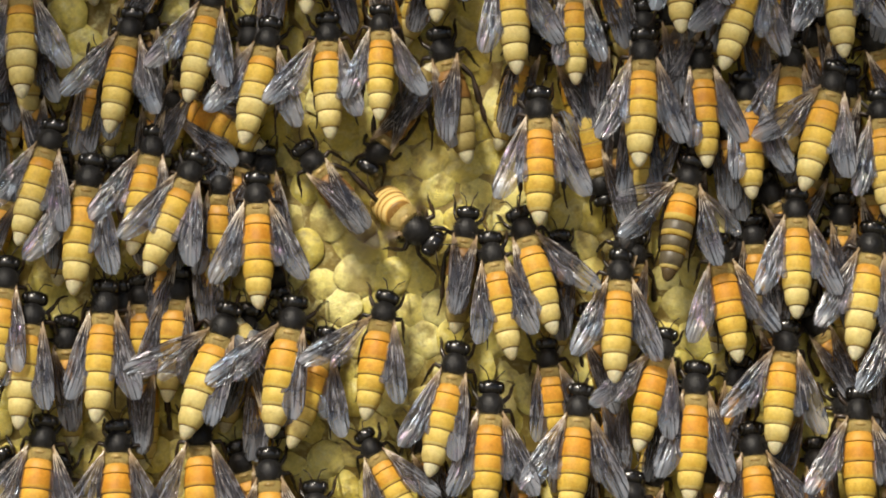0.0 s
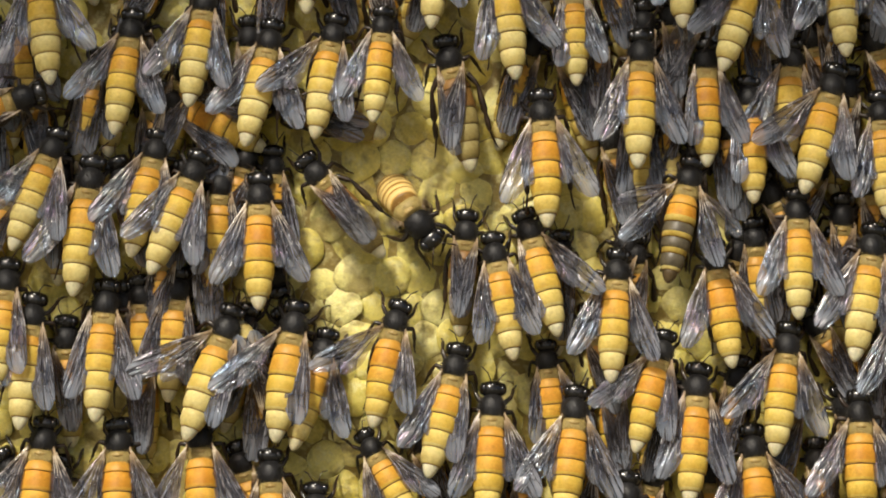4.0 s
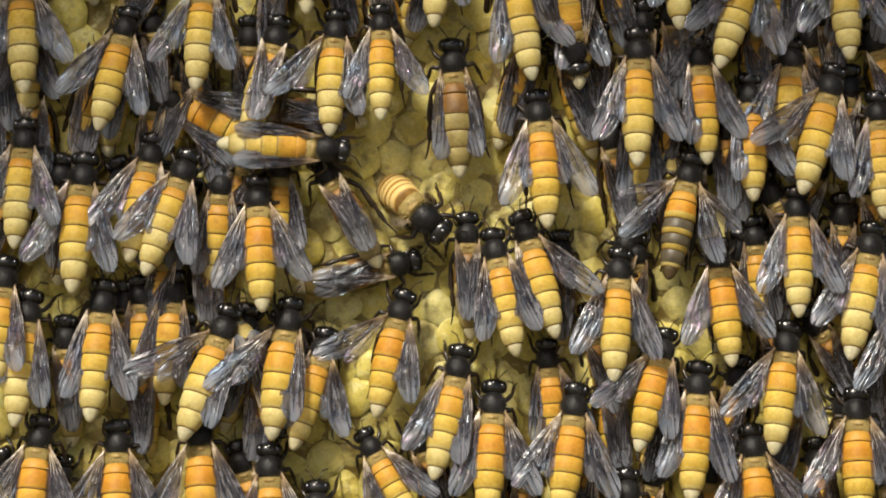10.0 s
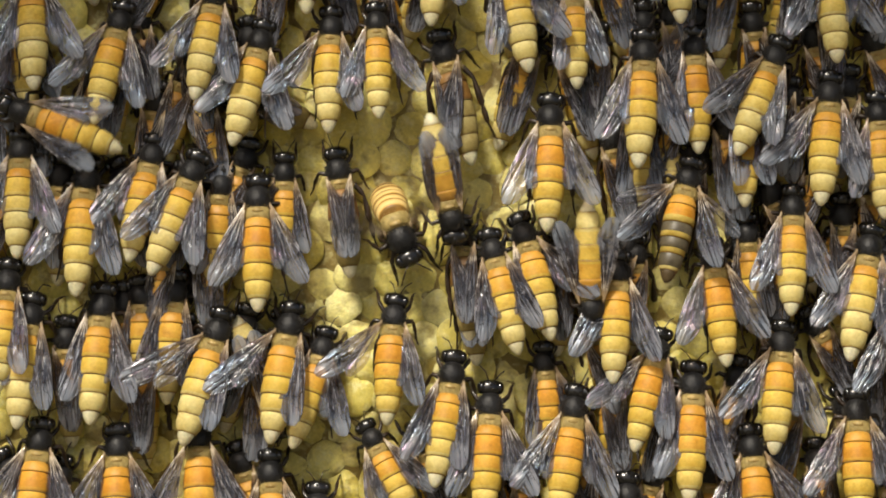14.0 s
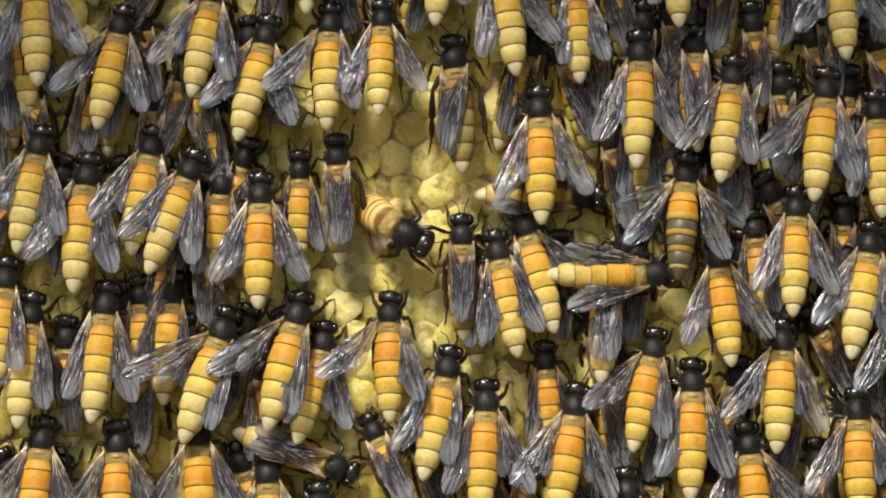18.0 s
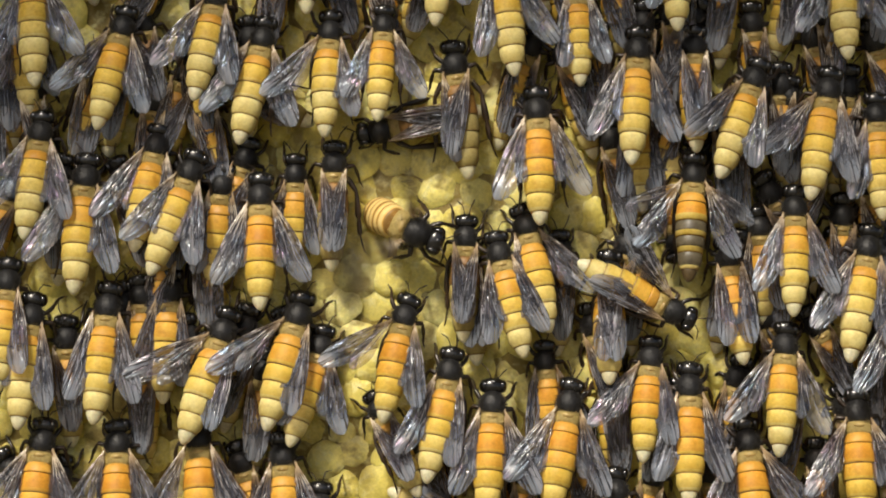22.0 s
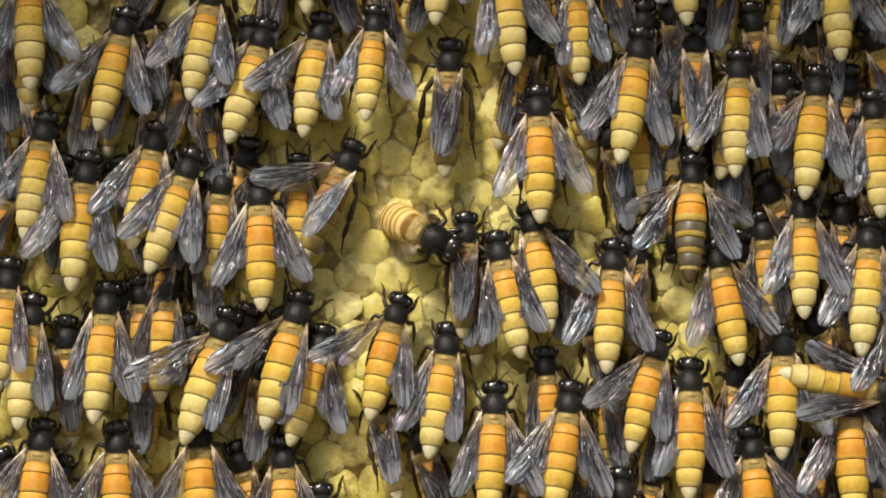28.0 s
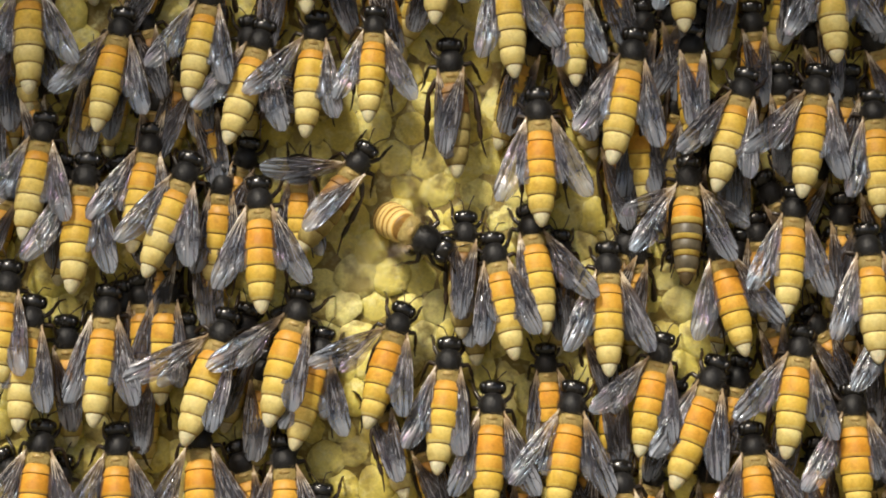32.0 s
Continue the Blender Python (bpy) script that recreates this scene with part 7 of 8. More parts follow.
    go("b45", [(0, -19.4, -6.9, -23.0, -24.4), (0.5, -19.3, -7.0, -22.5, -25.5), (2.5, -19.0, -7.0, -22.5, -25.6), (6, -19.2, -6.9, -22.5, -25.4), (7.5, -18.5, -6.2, -22.2, -25.3), (8, -18.3, -6.0, -22.3, -25.3), (8.5, -18.6, -6.4, -22.3, -25.3), (9, -19.0, -6.7, -22.7, -25.0), (10, -19.9, -6.9, -23.0, -25.0), (10.5, -20.2, -7.5, -23.0, -25.3), (12, -20.5, -8.0, -23.0, -25.3), (14, -19.8, -7.7, -23.1, -25.2), (14.5, -19.8, -7.7, -23.1, -25.2), (16.5, -18.5, -6.7, -23.3, -24.5), (17.5, -18.5, -6.5, -23.0, -23.6), (18, -18.5, -6.4, -23.4, -23.4), (19, -18.4, -6.9, -23.4, -23.7), (20, -18.4, -6.7, -23.6, -23.4), (21, -18.4, -6.5, -23.6, -23.3), (24, -18.4, -6.5, -23.6, -23.7), (25, -18.4, -6.5, -23.5, -23.4), (25.5, -18.4, -6.5, -23.5, -23.6), (27.5, -18.6, -6.3, -23.8, -23.2), (28.5, -18.6, -6.4, -23.8, -23.4), (30, -18.5, -6.4, -23.8, -23.3), (30.5, -18.5, -6.6, -23.8, -23.7), (31, -18.5, -6.5, -23.4, -23.7), (31.5, -18.5, -5.9, -23.3, -23.3), (32, -18.4, -5.8, -23.4, -23.1)])
    go("b46", [(0, -15.1, -11.1, -19.6, -26.0), (1.5, -15.1, -11.1, -19.3, -25.9), (3.5, -15.1, -11.1, -19.3, -26.3), (6, -15.0, -11.2, -19.1, -26.4), (6.5, -15.0, -11.2, -18.8, -26.4), (7, -14.9, -11.2, -19.1, -26.3), (7.5, -14.9, -11.2, -19.1, -26.1), (8.5, -15.0, -11.3, -19.2, -26.3), (9.5, -15.3, -11.1, -19.3, -26.3), (11, -15.2, -11.0, -19.2, -26.3), (12.5, -15.3, -11.0, -19.6, -26.3), (13, -15.3, -11.0, -19.7, -26.1), (13.5, -15.3, -11.0, -19.6, -26.2), (14.5, -15.3, -11.0, -19.0, -25.9), (16.5, -15.3, -11.5, -16.9, -25.6), (17, -15.2, -11.5, -16.8, -25.3), (17.5, -15.5, -11.4, -16.9, -24.5), (18, -15.6, -11.3, -18.5, -24.4), (19, -15.6, -11.3, -18.6, -25.0), (19.5, -15.6, -11.3, -19.4, -24.8), (20, -15.6, -11.1, -19.4, -25.4), (20.5, -15.6, -10.8, -19.6, -25.5), (22.5, -15.6, -10.8, -19.7, -25.9), (25.5, -15.6, -10.9, -19.7, -25.6), (27.5, -15.6, -10.7, -19.6, -25.5), (28.5, -15.6, -10.8, -19.7, -25.8), (30, -15.6, -10.8, -19.6, -25.9), (31, -15.6, -11.0, -19.7, -26.3), (32, -15.6, -10.9, -19.3, -26.5)])
    go("b47", [(0, -7.3, -5.8, -10.6, -22.6), (0.5, -6.5, -6.4, -10.5, -22.6), (1.5, -6.3, -6.7, -10.2, -22.8), (2, -7.2, -6.8, -10.1, -22.9), (2.5, -7.0, -7.0, -10.0, -23.0), (3, -6.5, -7.0, -9.8, -23.1), (3.5, -5.9, -7.4, -9.7, -23.1), (5.5, -5.6, -7.2, -9.2, -23.5), (6, -5.9, -7.2, -9.1, -23.5), (6.5, -5.8, -6.5, -8.1, -23.0), (7, -5.6, -6.1, -7.2, -22.5), (7.5, -5.2, -6.1, -7.2, -22.8), (8, -5.0, -5.9, -8.0, -22.7), (8.5, -4.7, -6.0, -8.2, -22.4), (9.5, -4.9, -6.1, -8.4, -22.3), (10, -5.1, -6.1, -9.1, -21.7), (10.5, -5.3, -6.8, -8.6, -22.7), (11, -5.0, -7.3, -8.5, -22.7), (11.5, -5.3, -7.2, -8.4, -23.0), (12, -6.7, -7.4, -7.8, -23.3), (12.5, -5.9, -8.1, -8.5, -23.9), (13, -5.7, -7.6, -8.4, -23.3), (13.5, -5.7, -6.8, -8.3, -23.1), (14, -6.3, -7.0, -7.7, -22.5), (14.5, -6.3, -7.2, -7.7, -22.4), (16.5, -8.5, -6.4, -6.0, -22.7), (17, -8.9, -6.5, -6.0, -22.1), (17.5, -8.3, -6.5, -6.5, -22.0), (18, -7.0, -6.7, -7.3, -22.2), (18.5, -6.4, -6.8, -7.4, -22.7), (19.5, -5.1, -7.5, -8.5, -23.3), (20, -4.5, -7.0, -8.3, -23.0), (21, -4.3, -6.8, -8.1, -22.3), (21.5, -4.7, -6.9, -8.2, -22.3), (23, -4.3, -7.0, -8.5, -22.0), (23.5, -4.2, -7.2, -8.8, -22.2), (24.5, -4.2, -7.0, -8.8, -21.7), (25, -4.3, -7.2, -9.0, -22.5), (25.5, -4.2, -7.0, -9.1, -22.4), (27.5, -5.9, -7.0, -9.6, -22.0), (28, -5.8, -7.2, -9.8, -21.6), (28.5, -6.1, -7.4, -11.5, -20.8), (29, -6.3, -7.3, -13.1, -20.0), (29.5, -5.8, -7.0, -12.4, -20.6), (30, -5.8, -7.0, -11.6, -21.3), (30.5, -5.9, -7.2, -11.1, -21.9), (31, -4.7, -8.1, -10.7, -22.6), (31.5, -5.8, -7.8, -10.5, -23.0), (32, -5.2, -7.7, -10.3, -23.4)])
    go("b48", [(0, 2.0, -12.8, -1.4, -30.0), (1, 2.0, -12.8, -1.4, -29.9), (1.5, 1.8, -12.8, -1.4, -29.8), (2, 1.7, -13.3, -1.4, -29.7), (2.5, 1.4, -13.2, -1.4, -29.7), (3, 3.0, -13.2, -1.4, -29.6), (3.5, 2.4, -13.6, -1.4, -29.5), (5.5, 1.7, -13.8, -1.4, -29.3), (6.5, 1.9, -13.6, -1.4, -29.2), (7, 3.0, -13.6, -1.1, -29.2), (7.5, 2.3, -13.5, -1.0, -29.1), (8, 1.8, -13.6, -1.0, -29.4), (9, 2.3, -13.6, -0.9, -29.7), (9.5, 2.6, -13.6, -0.8, -29.9), (10, 2.4, -13.5, -0.8, -30.1), (10.5, 1.0, -13.5, -0.7, -30.4), (11, 1.1, -13.5, -0.6, -30.6), (12, 3.0, -14.2, -0.4, -31.1), (12.5, 3.4, -14.8, -0.4, -31.3), (13, 1.6, -14.6, -0.3, -31.6), (13.5, 1.7, -13.9, -0.5, -31.5), (14, 1.5, -13.9, -0.7, -31.4), (14.5, 2.2, -13.4, -0.9, -31.3), (17, 1.5, -12.7, -1.9, -31.0), (17.5, 1.6, -12.4, -2.1, -30.9), (18.5, 0.7, -13.9, -2.5, -30.7), (19, 1.9, -14.2, -2.7, -30.7), (20, 2.5, -14.5, -2.4, -30.6), (21, 1.6, -14.0, -2.0, -30.5), (22, 1.2, -14.0, -1.7, -30.4), (23, 2.1, -14.0, -1.4, -30.4), (24, 2.5, -12.9, -1.4, -29.8), (25, 2.3, -12.0, -1.4, -29.2), (27.5, 0.6, -10.5, -1.4, -27.7), (28, 0.8, -10.5, -1.4, -27.4), (28.5, 1.2, -10.8, -1.9, -27.1), (29, 1.4, -10.8, -2.4, -26.8), (29.5, 1.8, -11.0, -2.9, -26.6), (30, 1.6, -11.0, -3.4, -26.3), (31, 1.9, -13.3, -1.4, -27.8), (31.5, 1.1, -13.5, -0.8, -27.8), (32, 0.8, -14.1, -0.2, -27.8)])
    go("b49", [(0, 13.6, -12.5, 15.0, -27.0), (3.5, 13.5, -12.7, 14.8, -27.2), (8, 13.5, -12.4, 14.8, -26.9), (9, 13.6, -12.7, 14.9, -27.2), (10, 13.6, -12.6, 14.8, -27.1), (10.5, 13.4, -12.7, 14.6, -27.2), (11.5, 13.6, -12.7, 14.8, -27.2), (12.5, 13.3, -12.8, 14.5, -27.3), (13.5, 13.5, -12.6, 14.7, -27.1), (14, 13.2, -13.0, 14.3, -27.4), (14.5, 13.4, -12.7, 14.5, -27.2), (17.5, 13.4, -13.0, 14.5, -27.4), (18, 13.3, -12.8, 14.4, -27.3), (19, 13.1, -13.3, 14.1, -27.8), (20, 13.1, -13.2, 14.1, -27.7), (21, 13.4, -12.7, 14.5, -27.2), (22, 13.3, -12.8, 14.3, -27.3), (22.5, 13.2, -13.2, 14.2, -27.7), (23.5, 13.3, -13.2, 14.3, -27.7), (24.5, 12.7, -13.1, 13.7, -27.6), (25, 13.4, -13.5, 14.4, -28.0), (27.5, 13.5, -13.3, 14.5, -27.8), (28, 13.3, -13.6, 14.3, -28.1), (30.5, 13.2, -13.6, 14.1, -28.1), (31, 13.3, -13.8, 14.2, -28.2), (31.5, 13.4, -13.1, 14.3, -27.6), (32, 13.5, -13.2, 14.4, -27.7)])
    go("b50", [(0, 6.4, -18.3, 5.5, -35.4), (2, 6.9, -18.4, 6.0, -35.5), (3.5, 6.7, -18.5, 5.8, -35.6), (6.5, 6.5, -18.3, 5.6, -35.4), (7, 6.8, -18.2, 5.9, -35.3), (7.5, 6.7, -18.0, 5.8, -35.0), (8, 6.5, -18.1, 5.6, -35.2), (9, 6.7, -18.3, 5.8, -35.4), (10, 6.7, -18.2, 5.8, -35.3), (10.5, 6.3, -18.1, 5.4, -35.2), (11.5, 6.5, -18.3, 5.6, -35.4), (12, 6.6, -18.2, 5.7, -35.3), (13, 6.3, -18.3, 5.4, -35.4), (14, 6.3, -18.3, 5.4, -35.4), (14.5, 6.6, -18.2, 5.7, -35.3), (16.5, 6.4, -18.6, 5.5, -35.7), (17.5, 6.4, -18.2, 5.5, -35.3), (18, 5.8, -18.0, 4.9, -35.0), (19, 6.0, -18.2, 5.1, -35.3), (21, 6.7, -18.0, 5.8, -35.0), (23, 6.6, -18.2, 5.7, -35.3), (25, 6.4, -18.1, 5.5, -35.2), (25.5, 6.1, -18.2, 5.2, -35.3), (27.5, 6.7, -18.1, 5.8, -35.2), (28, 6.9, -18.3, 6.0, -35.4), (29, 6.7, -18.3, 5.8, -35.4), (31, 6.6, -18.5, 5.7, -35.6), (32, 6.6, -18.3, 5.7, -35.4)])
    go("b51", [(0, 29.7, -10.9, 25.1, -26.6), (1.5, 29.7, -11.3, 24.8, -26.6), (2, 29.7, -11.3, 24.7, -26.4), (3, 29.6, -11.3, 24.7, -26.5), (7, 29.7, -10.8, 25.1, -26.5), (7.5, 29.9, -10.7, 25.1, -26.4), (8.5, 29.8, -10.9, 25.1, -26.6), (12, 29.6, -10.9, 25.1, -26.6), (13.5, 29.2, -10.9, 24.7, -26.4), (14, 29.0, -11.0, 24.7, -26.5), (14.5, 28.5, -11.1, 24.7, -27.0), (16.5, 28.2, -11.7, 24.3, -26.5), (17, 28.3, -11.5, 24.6, -26.5), (17.5, 27.9, -11.1, 24.4, -26.2), (18, 28.2, -11.4, 24.6, -26.1), (18.5, 28.3, -11.8, 24.8, -26.4), (19, 28.4, -12.4, 24.7, -26.7), (20, 27.7, -12.5, 25.4, -27.0), (20.5, 27.4, -12.3, 25.8, -27.2), (21, 27.5, -12.4, 26.0, -27.4), (21.5, 27.3, -12.5, 25.9, -27.5), (22, 27.6, -12.5, 25.9, -27.5), (23, 27.7, -12.5, 25.8, -27.5), (23.5, 27.9, -13.5, 25.7, -27.5), (24.5, 28.0, -13.1, 25.2, -27.5), (25.5, 28.2, -12.6, 24.8, -27.1), (27.5, 28.5, -11.5, 24.3, -26.1), (28, 28.8, -11.7, 24.3, -26.2), (28.5, 28.6, -11.7, 24.7, -26.4), (29.5, 28.4, -11.5, 24.6, -26.1), (30, 28.5, -11.4, 24.6, -25.9), (30.5, 28.4, -11.7, 25.2, -27.0), (31, 28.5, -11.8, 25.5, -27.1), (32, 29.2, -11.9, 25.4, -26.9)])
    go("b52", [(0, 18.1, -18.6, 16.9, -35.7), (1.5, 18.4, -18.6, 17.1, -35.7), (2.5, 18.1, -18.8, 16.7, -35.8), (3, 17.5, -18.8, 16.1, -35.8), (3.5, 17.6, -18.9, 16.2, -35.9), (6, 17.4, -18.5, 15.8, -35.5), (8, 17.5, -18.3, 15.8, -35.3), (9, 17.6, -18.5, 15.8, -35.5), (12.5, 17.4, -18.5, 15.4, -35.4), (14.5, 17.6, -18.9, 15.4, -35.8), (16.5, 17.4, -19.6, 15.1, -36.4), (17, 17.5, -19.3, 15.2, -36.2), (17.5, 17.3, -18.8, 14.9, -35.6), (18, 17.7, -18.5, 15.3, -35.4), (18.5, 17.1, -19.1, 14.6, -35.9), (19, 16.8, -19.2, 14.4, -36.0), (20.5, 17.1, -18.8, 14.5, -35.5), (21, 16.9, -18.1, 14.3, -34.9), (21.5, 17.1, -18.0, 14.5, -34.7), (22.5, 16.8, -18.1, 14.3, -34.9), (24.5, 16.6, -18.1, 14.2, -34.9), (25, 17.1, -18.3, 14.6, -35.1), (25.5, 16.7, -18.4, 14.3, -35.3), (27.5, 16.9, -18.0, 14.7, -34.8), (28, 16.9, -18.2, 14.7, -35.1), (29.5, 16.9, -18.1, 14.7, -35.0), (30, 17.2, -18.2, 15.0, -35.1), (30.5, 17.1, -18.5, 14.9, -35.4), (31, 17.1, -18.5, 14.9, -35.4), (31.5, 16.9, -18.2, 14.8, -35.1), (32, 17.3, -18.3, 15.2, -35.2)])
    go("b53", [(0, 33.6, -15.6, 32.2, -33.1), (3.5, 33.8, -15.8, 32.2, -33.3), (7, 33.9, -15.6, 32.6, -33.0), (7.5, 34.0, -15.5, 32.6, -32.8), (9, 33.9, -15.7, 32.5, -33.0), (12, 33.6, -15.6, 32.4, -33.0), (13.5, 33.1, -15.5, 32.1, -32.9), (14, 33.1, -15.6, 32.2, -33.0), (14.5, 32.7, -15.7, 32.1, -33.0), (17, 33.0, -15.9, 32.3, -33.4), (18, 33.0, -15.2, 32.4, -32.8), (19, 33.0, -15.7, 32.3, -33.1), (19.5, 32.7, -15.5, 32.4, -32.9), (20, 32.7, -15.6, 32.4, -32.8), (20.5, 32.7, -15.3, 32.4, -32.7), (21, 32.9, -15.6, 32.4, -32.7), (22, 32.6, -16.3, 32.2, -32.8), (22.5, 32.6, -16.1, 32.2, -32.6), (23.5, 32.7, -16.1, 32.2, -33.0), (24.5, 33.1, -15.8, 32.3, -32.9), (25, 33.2, -15.7, 31.8, -32.9), (25.5, 32.7, -15.9, 31.6, -32.7), (27.5, 32.4, -15.2, 32.3, -32.3), (28, 32.7, -15.3, 32.2, -32.6), (28.5, 32.6, -15.3, 31.6, -32.5), (29, 32.4, -15.2, 31.7, -32.6), (29.5, 33.0, -15.1, 31.7, -32.6), (30, 34.0, -15.0, 31.6, -32.3), (30.5, 34.7, -15.2, 30.2, -32.3), (32, 36.3, -14.9, 30.2, -31.4)])
    go("b54", [(0, 45.5, -10.3, 43.4, -26.6), (2, 45.5, -10.5, 43.4, -27.0), (3, 45.8, -10.7, 43.4, -27.1), (3.5, 45.8, -10.5, 43.4, -27.1), (6, 45.6, -10.3, 43.4, -26.6), (7.5, 45.8, -10.2, 43.5, -26.4), (9, 45.7, -10.5, 43.3, -26.6), (11, 45.6, -10.2, 43.3, -26.7), (14, 45.0, -10.2, 43.3, -26.7), (14.5, 44.8, -10.2, 43.5, -26.9), (16.5, 44.9, -10.6, 43.5, -27.2), (17, 45.0, -10.6, 43.5, -27.1), (18, 45.0, -9.9, 43.7, -26.7), (19, 45.2, -10.3, 43.5, -27.2), (20, 45.2, -10.3, 43.5, -27.0), (20.5, 45.4, -10.0, 43.7, -26.7), (21, 45.4, -10.0, 43.7, -26.5), (21.5, 45.4, -10.2, 44.0, -26.9), (22, 45.4, -10.3, 44.0, -27.2), (23, 45.2, -10.2, 44.0, -27.1), (23.5, 45.0, -10.8, 44.0, -27.3), (24, 45.5, -11.3, 43.5, -27.3), (24.5, 45.7, -10.6, 44.2, -27.6), (25, 45.7, -10.6, 43.9, -27.6), (27.5, 45.0, -10.8, 44.2, -26.6), (28, 44.9, -10.9, 44.4, -27.2), (28.5, 44.8, -10.9, 44.8, -27.1), (29, 45.1, -10.7, 44.9, -27.1), (29.5, 45.7, -11.0, 45.1, -27.2), (30, 45.8, -10.9, 45.1, -27.1), (31, 45.8, -11.3, 44.8, -27.5), (31.5, 46.0, -11.0, 44.9, -27.3), (32, 47.4, -11.0, 44.9, -27.2)])
    go("b55", [(0, 55.0, -19.1, 54.4, -36.0), (3, 55.1, -19.4, 54.6, -36.4), (5.5, 55.1, -19.2, 54.6, -36.1), (6, 54.8, -19.1, 54.3, -36.0), (7.5, 54.9, -18.8, 54.5, -35.7), (9, 54.7, -19.1, 54.3, -36.0), (13, 54.7, -19.0, 54.3, -35.9), (16.5, 54.7, -19.8, 54.4, -36.7), (17, 54.8, -19.8, 54.5, -36.7), (18, 54.8, -19.1, 54.5, -36.0), (19, 54.9, -19.6, 54.7, -36.5), (21, 54.8, -19.0, 54.6, -35.9), (22.5, 54.8, -19.3, 54.6, -36.3), (23.5, 55.0, -19.3, 54.9, -36.3), (24, 54.1, -18.9, 54.0, -35.8), (24.5, 54.3, -18.9, 54.2, -35.8), (25.5, 53.9, -18.9, 53.8, -35.8), (28.5, 53.7, -18.7, 53.6, -35.6), (30, 53.7, -18.4, 53.6, -35.3), (30.5, 53.7, -18.8, 53.6, -35.7), (31.5, 53.8, -18.6, 53.8, -35.6), (32, 54.2, -18.5, 54.2, -35.5)])
    go("b56", [(0, 61.3, -5.4, 60.3, -22.5), (2, 61.2, -5.7, 60.2, -22.7), (3, 61.4, -5.7, 60.5, -22.7), (5.5, 61.4, -5.4, 60.5, -22.5), (6.5, 61.2, -5.3, 60.2, -22.4), (7.5, 61.2, -5.1, 60.2, -22.2), (9, 61.0, -5.3, 60.0, -22.4), (9.5, 61.0, -5.1, 60.0, -22.2), (10.5, 61.1, -5.2, 60.1, -22.3), (11, 60.9, -5.4, 59.9, -22.5), (12, 61.1, -5.3, 60.1, -22.4), (13.5, 60.9, -5.4, 59.9, -22.5), (14.5, 61.0, -5.4, 60.0, -22.5), (16.5, 61.0, -5.9, 60.0, -23.0), (18, 61.1, -5.2, 60.1, -22.3), (19, 61.1, -5.7, 60.1, -22.7), (21, 61.0, -5.3, 60.0, -22.4), (23, 61.0, -5.6, 60.0, -22.6), (23.5, 61.1, -5.6, 60.1, -22.6), (24, 60.6, -5.2, 59.7, -22.3), (31.5, 60.6, -5.3, 59.7, -22.3), (32, 60.6, -5.3, 59.7, -22.3)])
    go("b57", [(0, -21.8, -3.6, -24.4, 8.2), (5, -21.8, -3.6, -24.4, 8.2), (6, -22.4, -0.1, -12.0, -3.6), (6.5, -22.6, -5.1, -14.4, 3.0), (7, -19.6, -6.0, -25.5, 8.2), (7.5, -13.3, -2.3, -22.6, 1.6), (8, -11.0, -1.4, -21.1, -2.9), (9, -8.6, -2.2, -18.9, -5.0), (9.5, -7.9, -0.4, -18.1, -4.5), (10, -7.3, -2.3, -15.9, -4.5), (10.5, -6.1, -2.9, -15.1, -5.3), (11, -6.1, -1.6, -16.6, -6.0), (11.5, -5.1, -1.4, -15.5, -6.0), (12, -4.0, -0.8, -12.2, -7.9), (12.5, -2.9, -1.0, -7.7, -7.5), (13, -1.0, -1.0, -3.3, -7.7), (14, 3.4, -2.2, 4.3, -12.1), (32, 3.4, -2.2, 4.3, -12.1)])
    go("b60", [(0, -52.6, -22.7, -54.3, -39.7), (1.5, -52.7, -22.7, -54.4, -39.7), (2, -52.5, -22.9, -54.1, -39.8), (6, -52.7, -23.0, -54.4, -39.9), (7.5, -52.6, -22.7, -54.3, -39.7), (9, -52.6, -23.1, -54.3, -40.0), (10, -53.1, -22.7, -54.7, -39.7), (10.5, -53.0, -22.9, -54.6, -39.8), (11.5, -53.2, -23.1, -54.8, -40.0), (13, -53.3, -23.0, -55.0, -39.9), (14.5, -52.9, -23.2, -54.5, -40.1), (17, -52.7, -23.5, -54.4, -40.5), (18, -52.7, -22.9, -54.4, -39.8), (18.5, -52.9, -23.1, -54.5, -40.0), (19, -52.6, -23.3, -54.3, -40.2), (21, -52.6, -23.0, -54.3, -39.9), (22, -52.7, -23.2, -54.4, -40.1), (30, -52.9, -23.2, -54.5, -40.1), (31, -52.9, -23.5, -54.5, -40.5), (32, -52.9, -23.4, -54.5, -40.3)])
    go("b61", [(0, -43.0, -23.4, -42.7, -40.3), (2.5, -42.9, -23.2, -42.6, -40.1), (6.5, -42.9, -23.2, -42.6, -40.1), (7.5, -43.0, -23.4, -42.7, -40.3), (10, -43.0, -23.4, -42.7, -40.3), (11.5, -43.0, -23.8, -42.7, -40.7), (14.5, -43.0, -23.9, -42.7, -40.8), (17, -43.0, -24.1, -42.7, -41.0), (18, -43.0, -23.4, -42.7, -40.3), (19, -43.0, -23.9, -42.7, -40.8), (21, -43.0, -23.4, -42.7, -40.3), (29, -43.0, -23.5, -42.7, -40.5), (30, -43.0, -23.5, -42.7, -40.5), (31, -43.0, -23.9, -42.7, -40.8), (31.5, -43.0, -23.6, -42.7, -40.6), (32, -43.0, -23.8, -42.7, -40.7)])
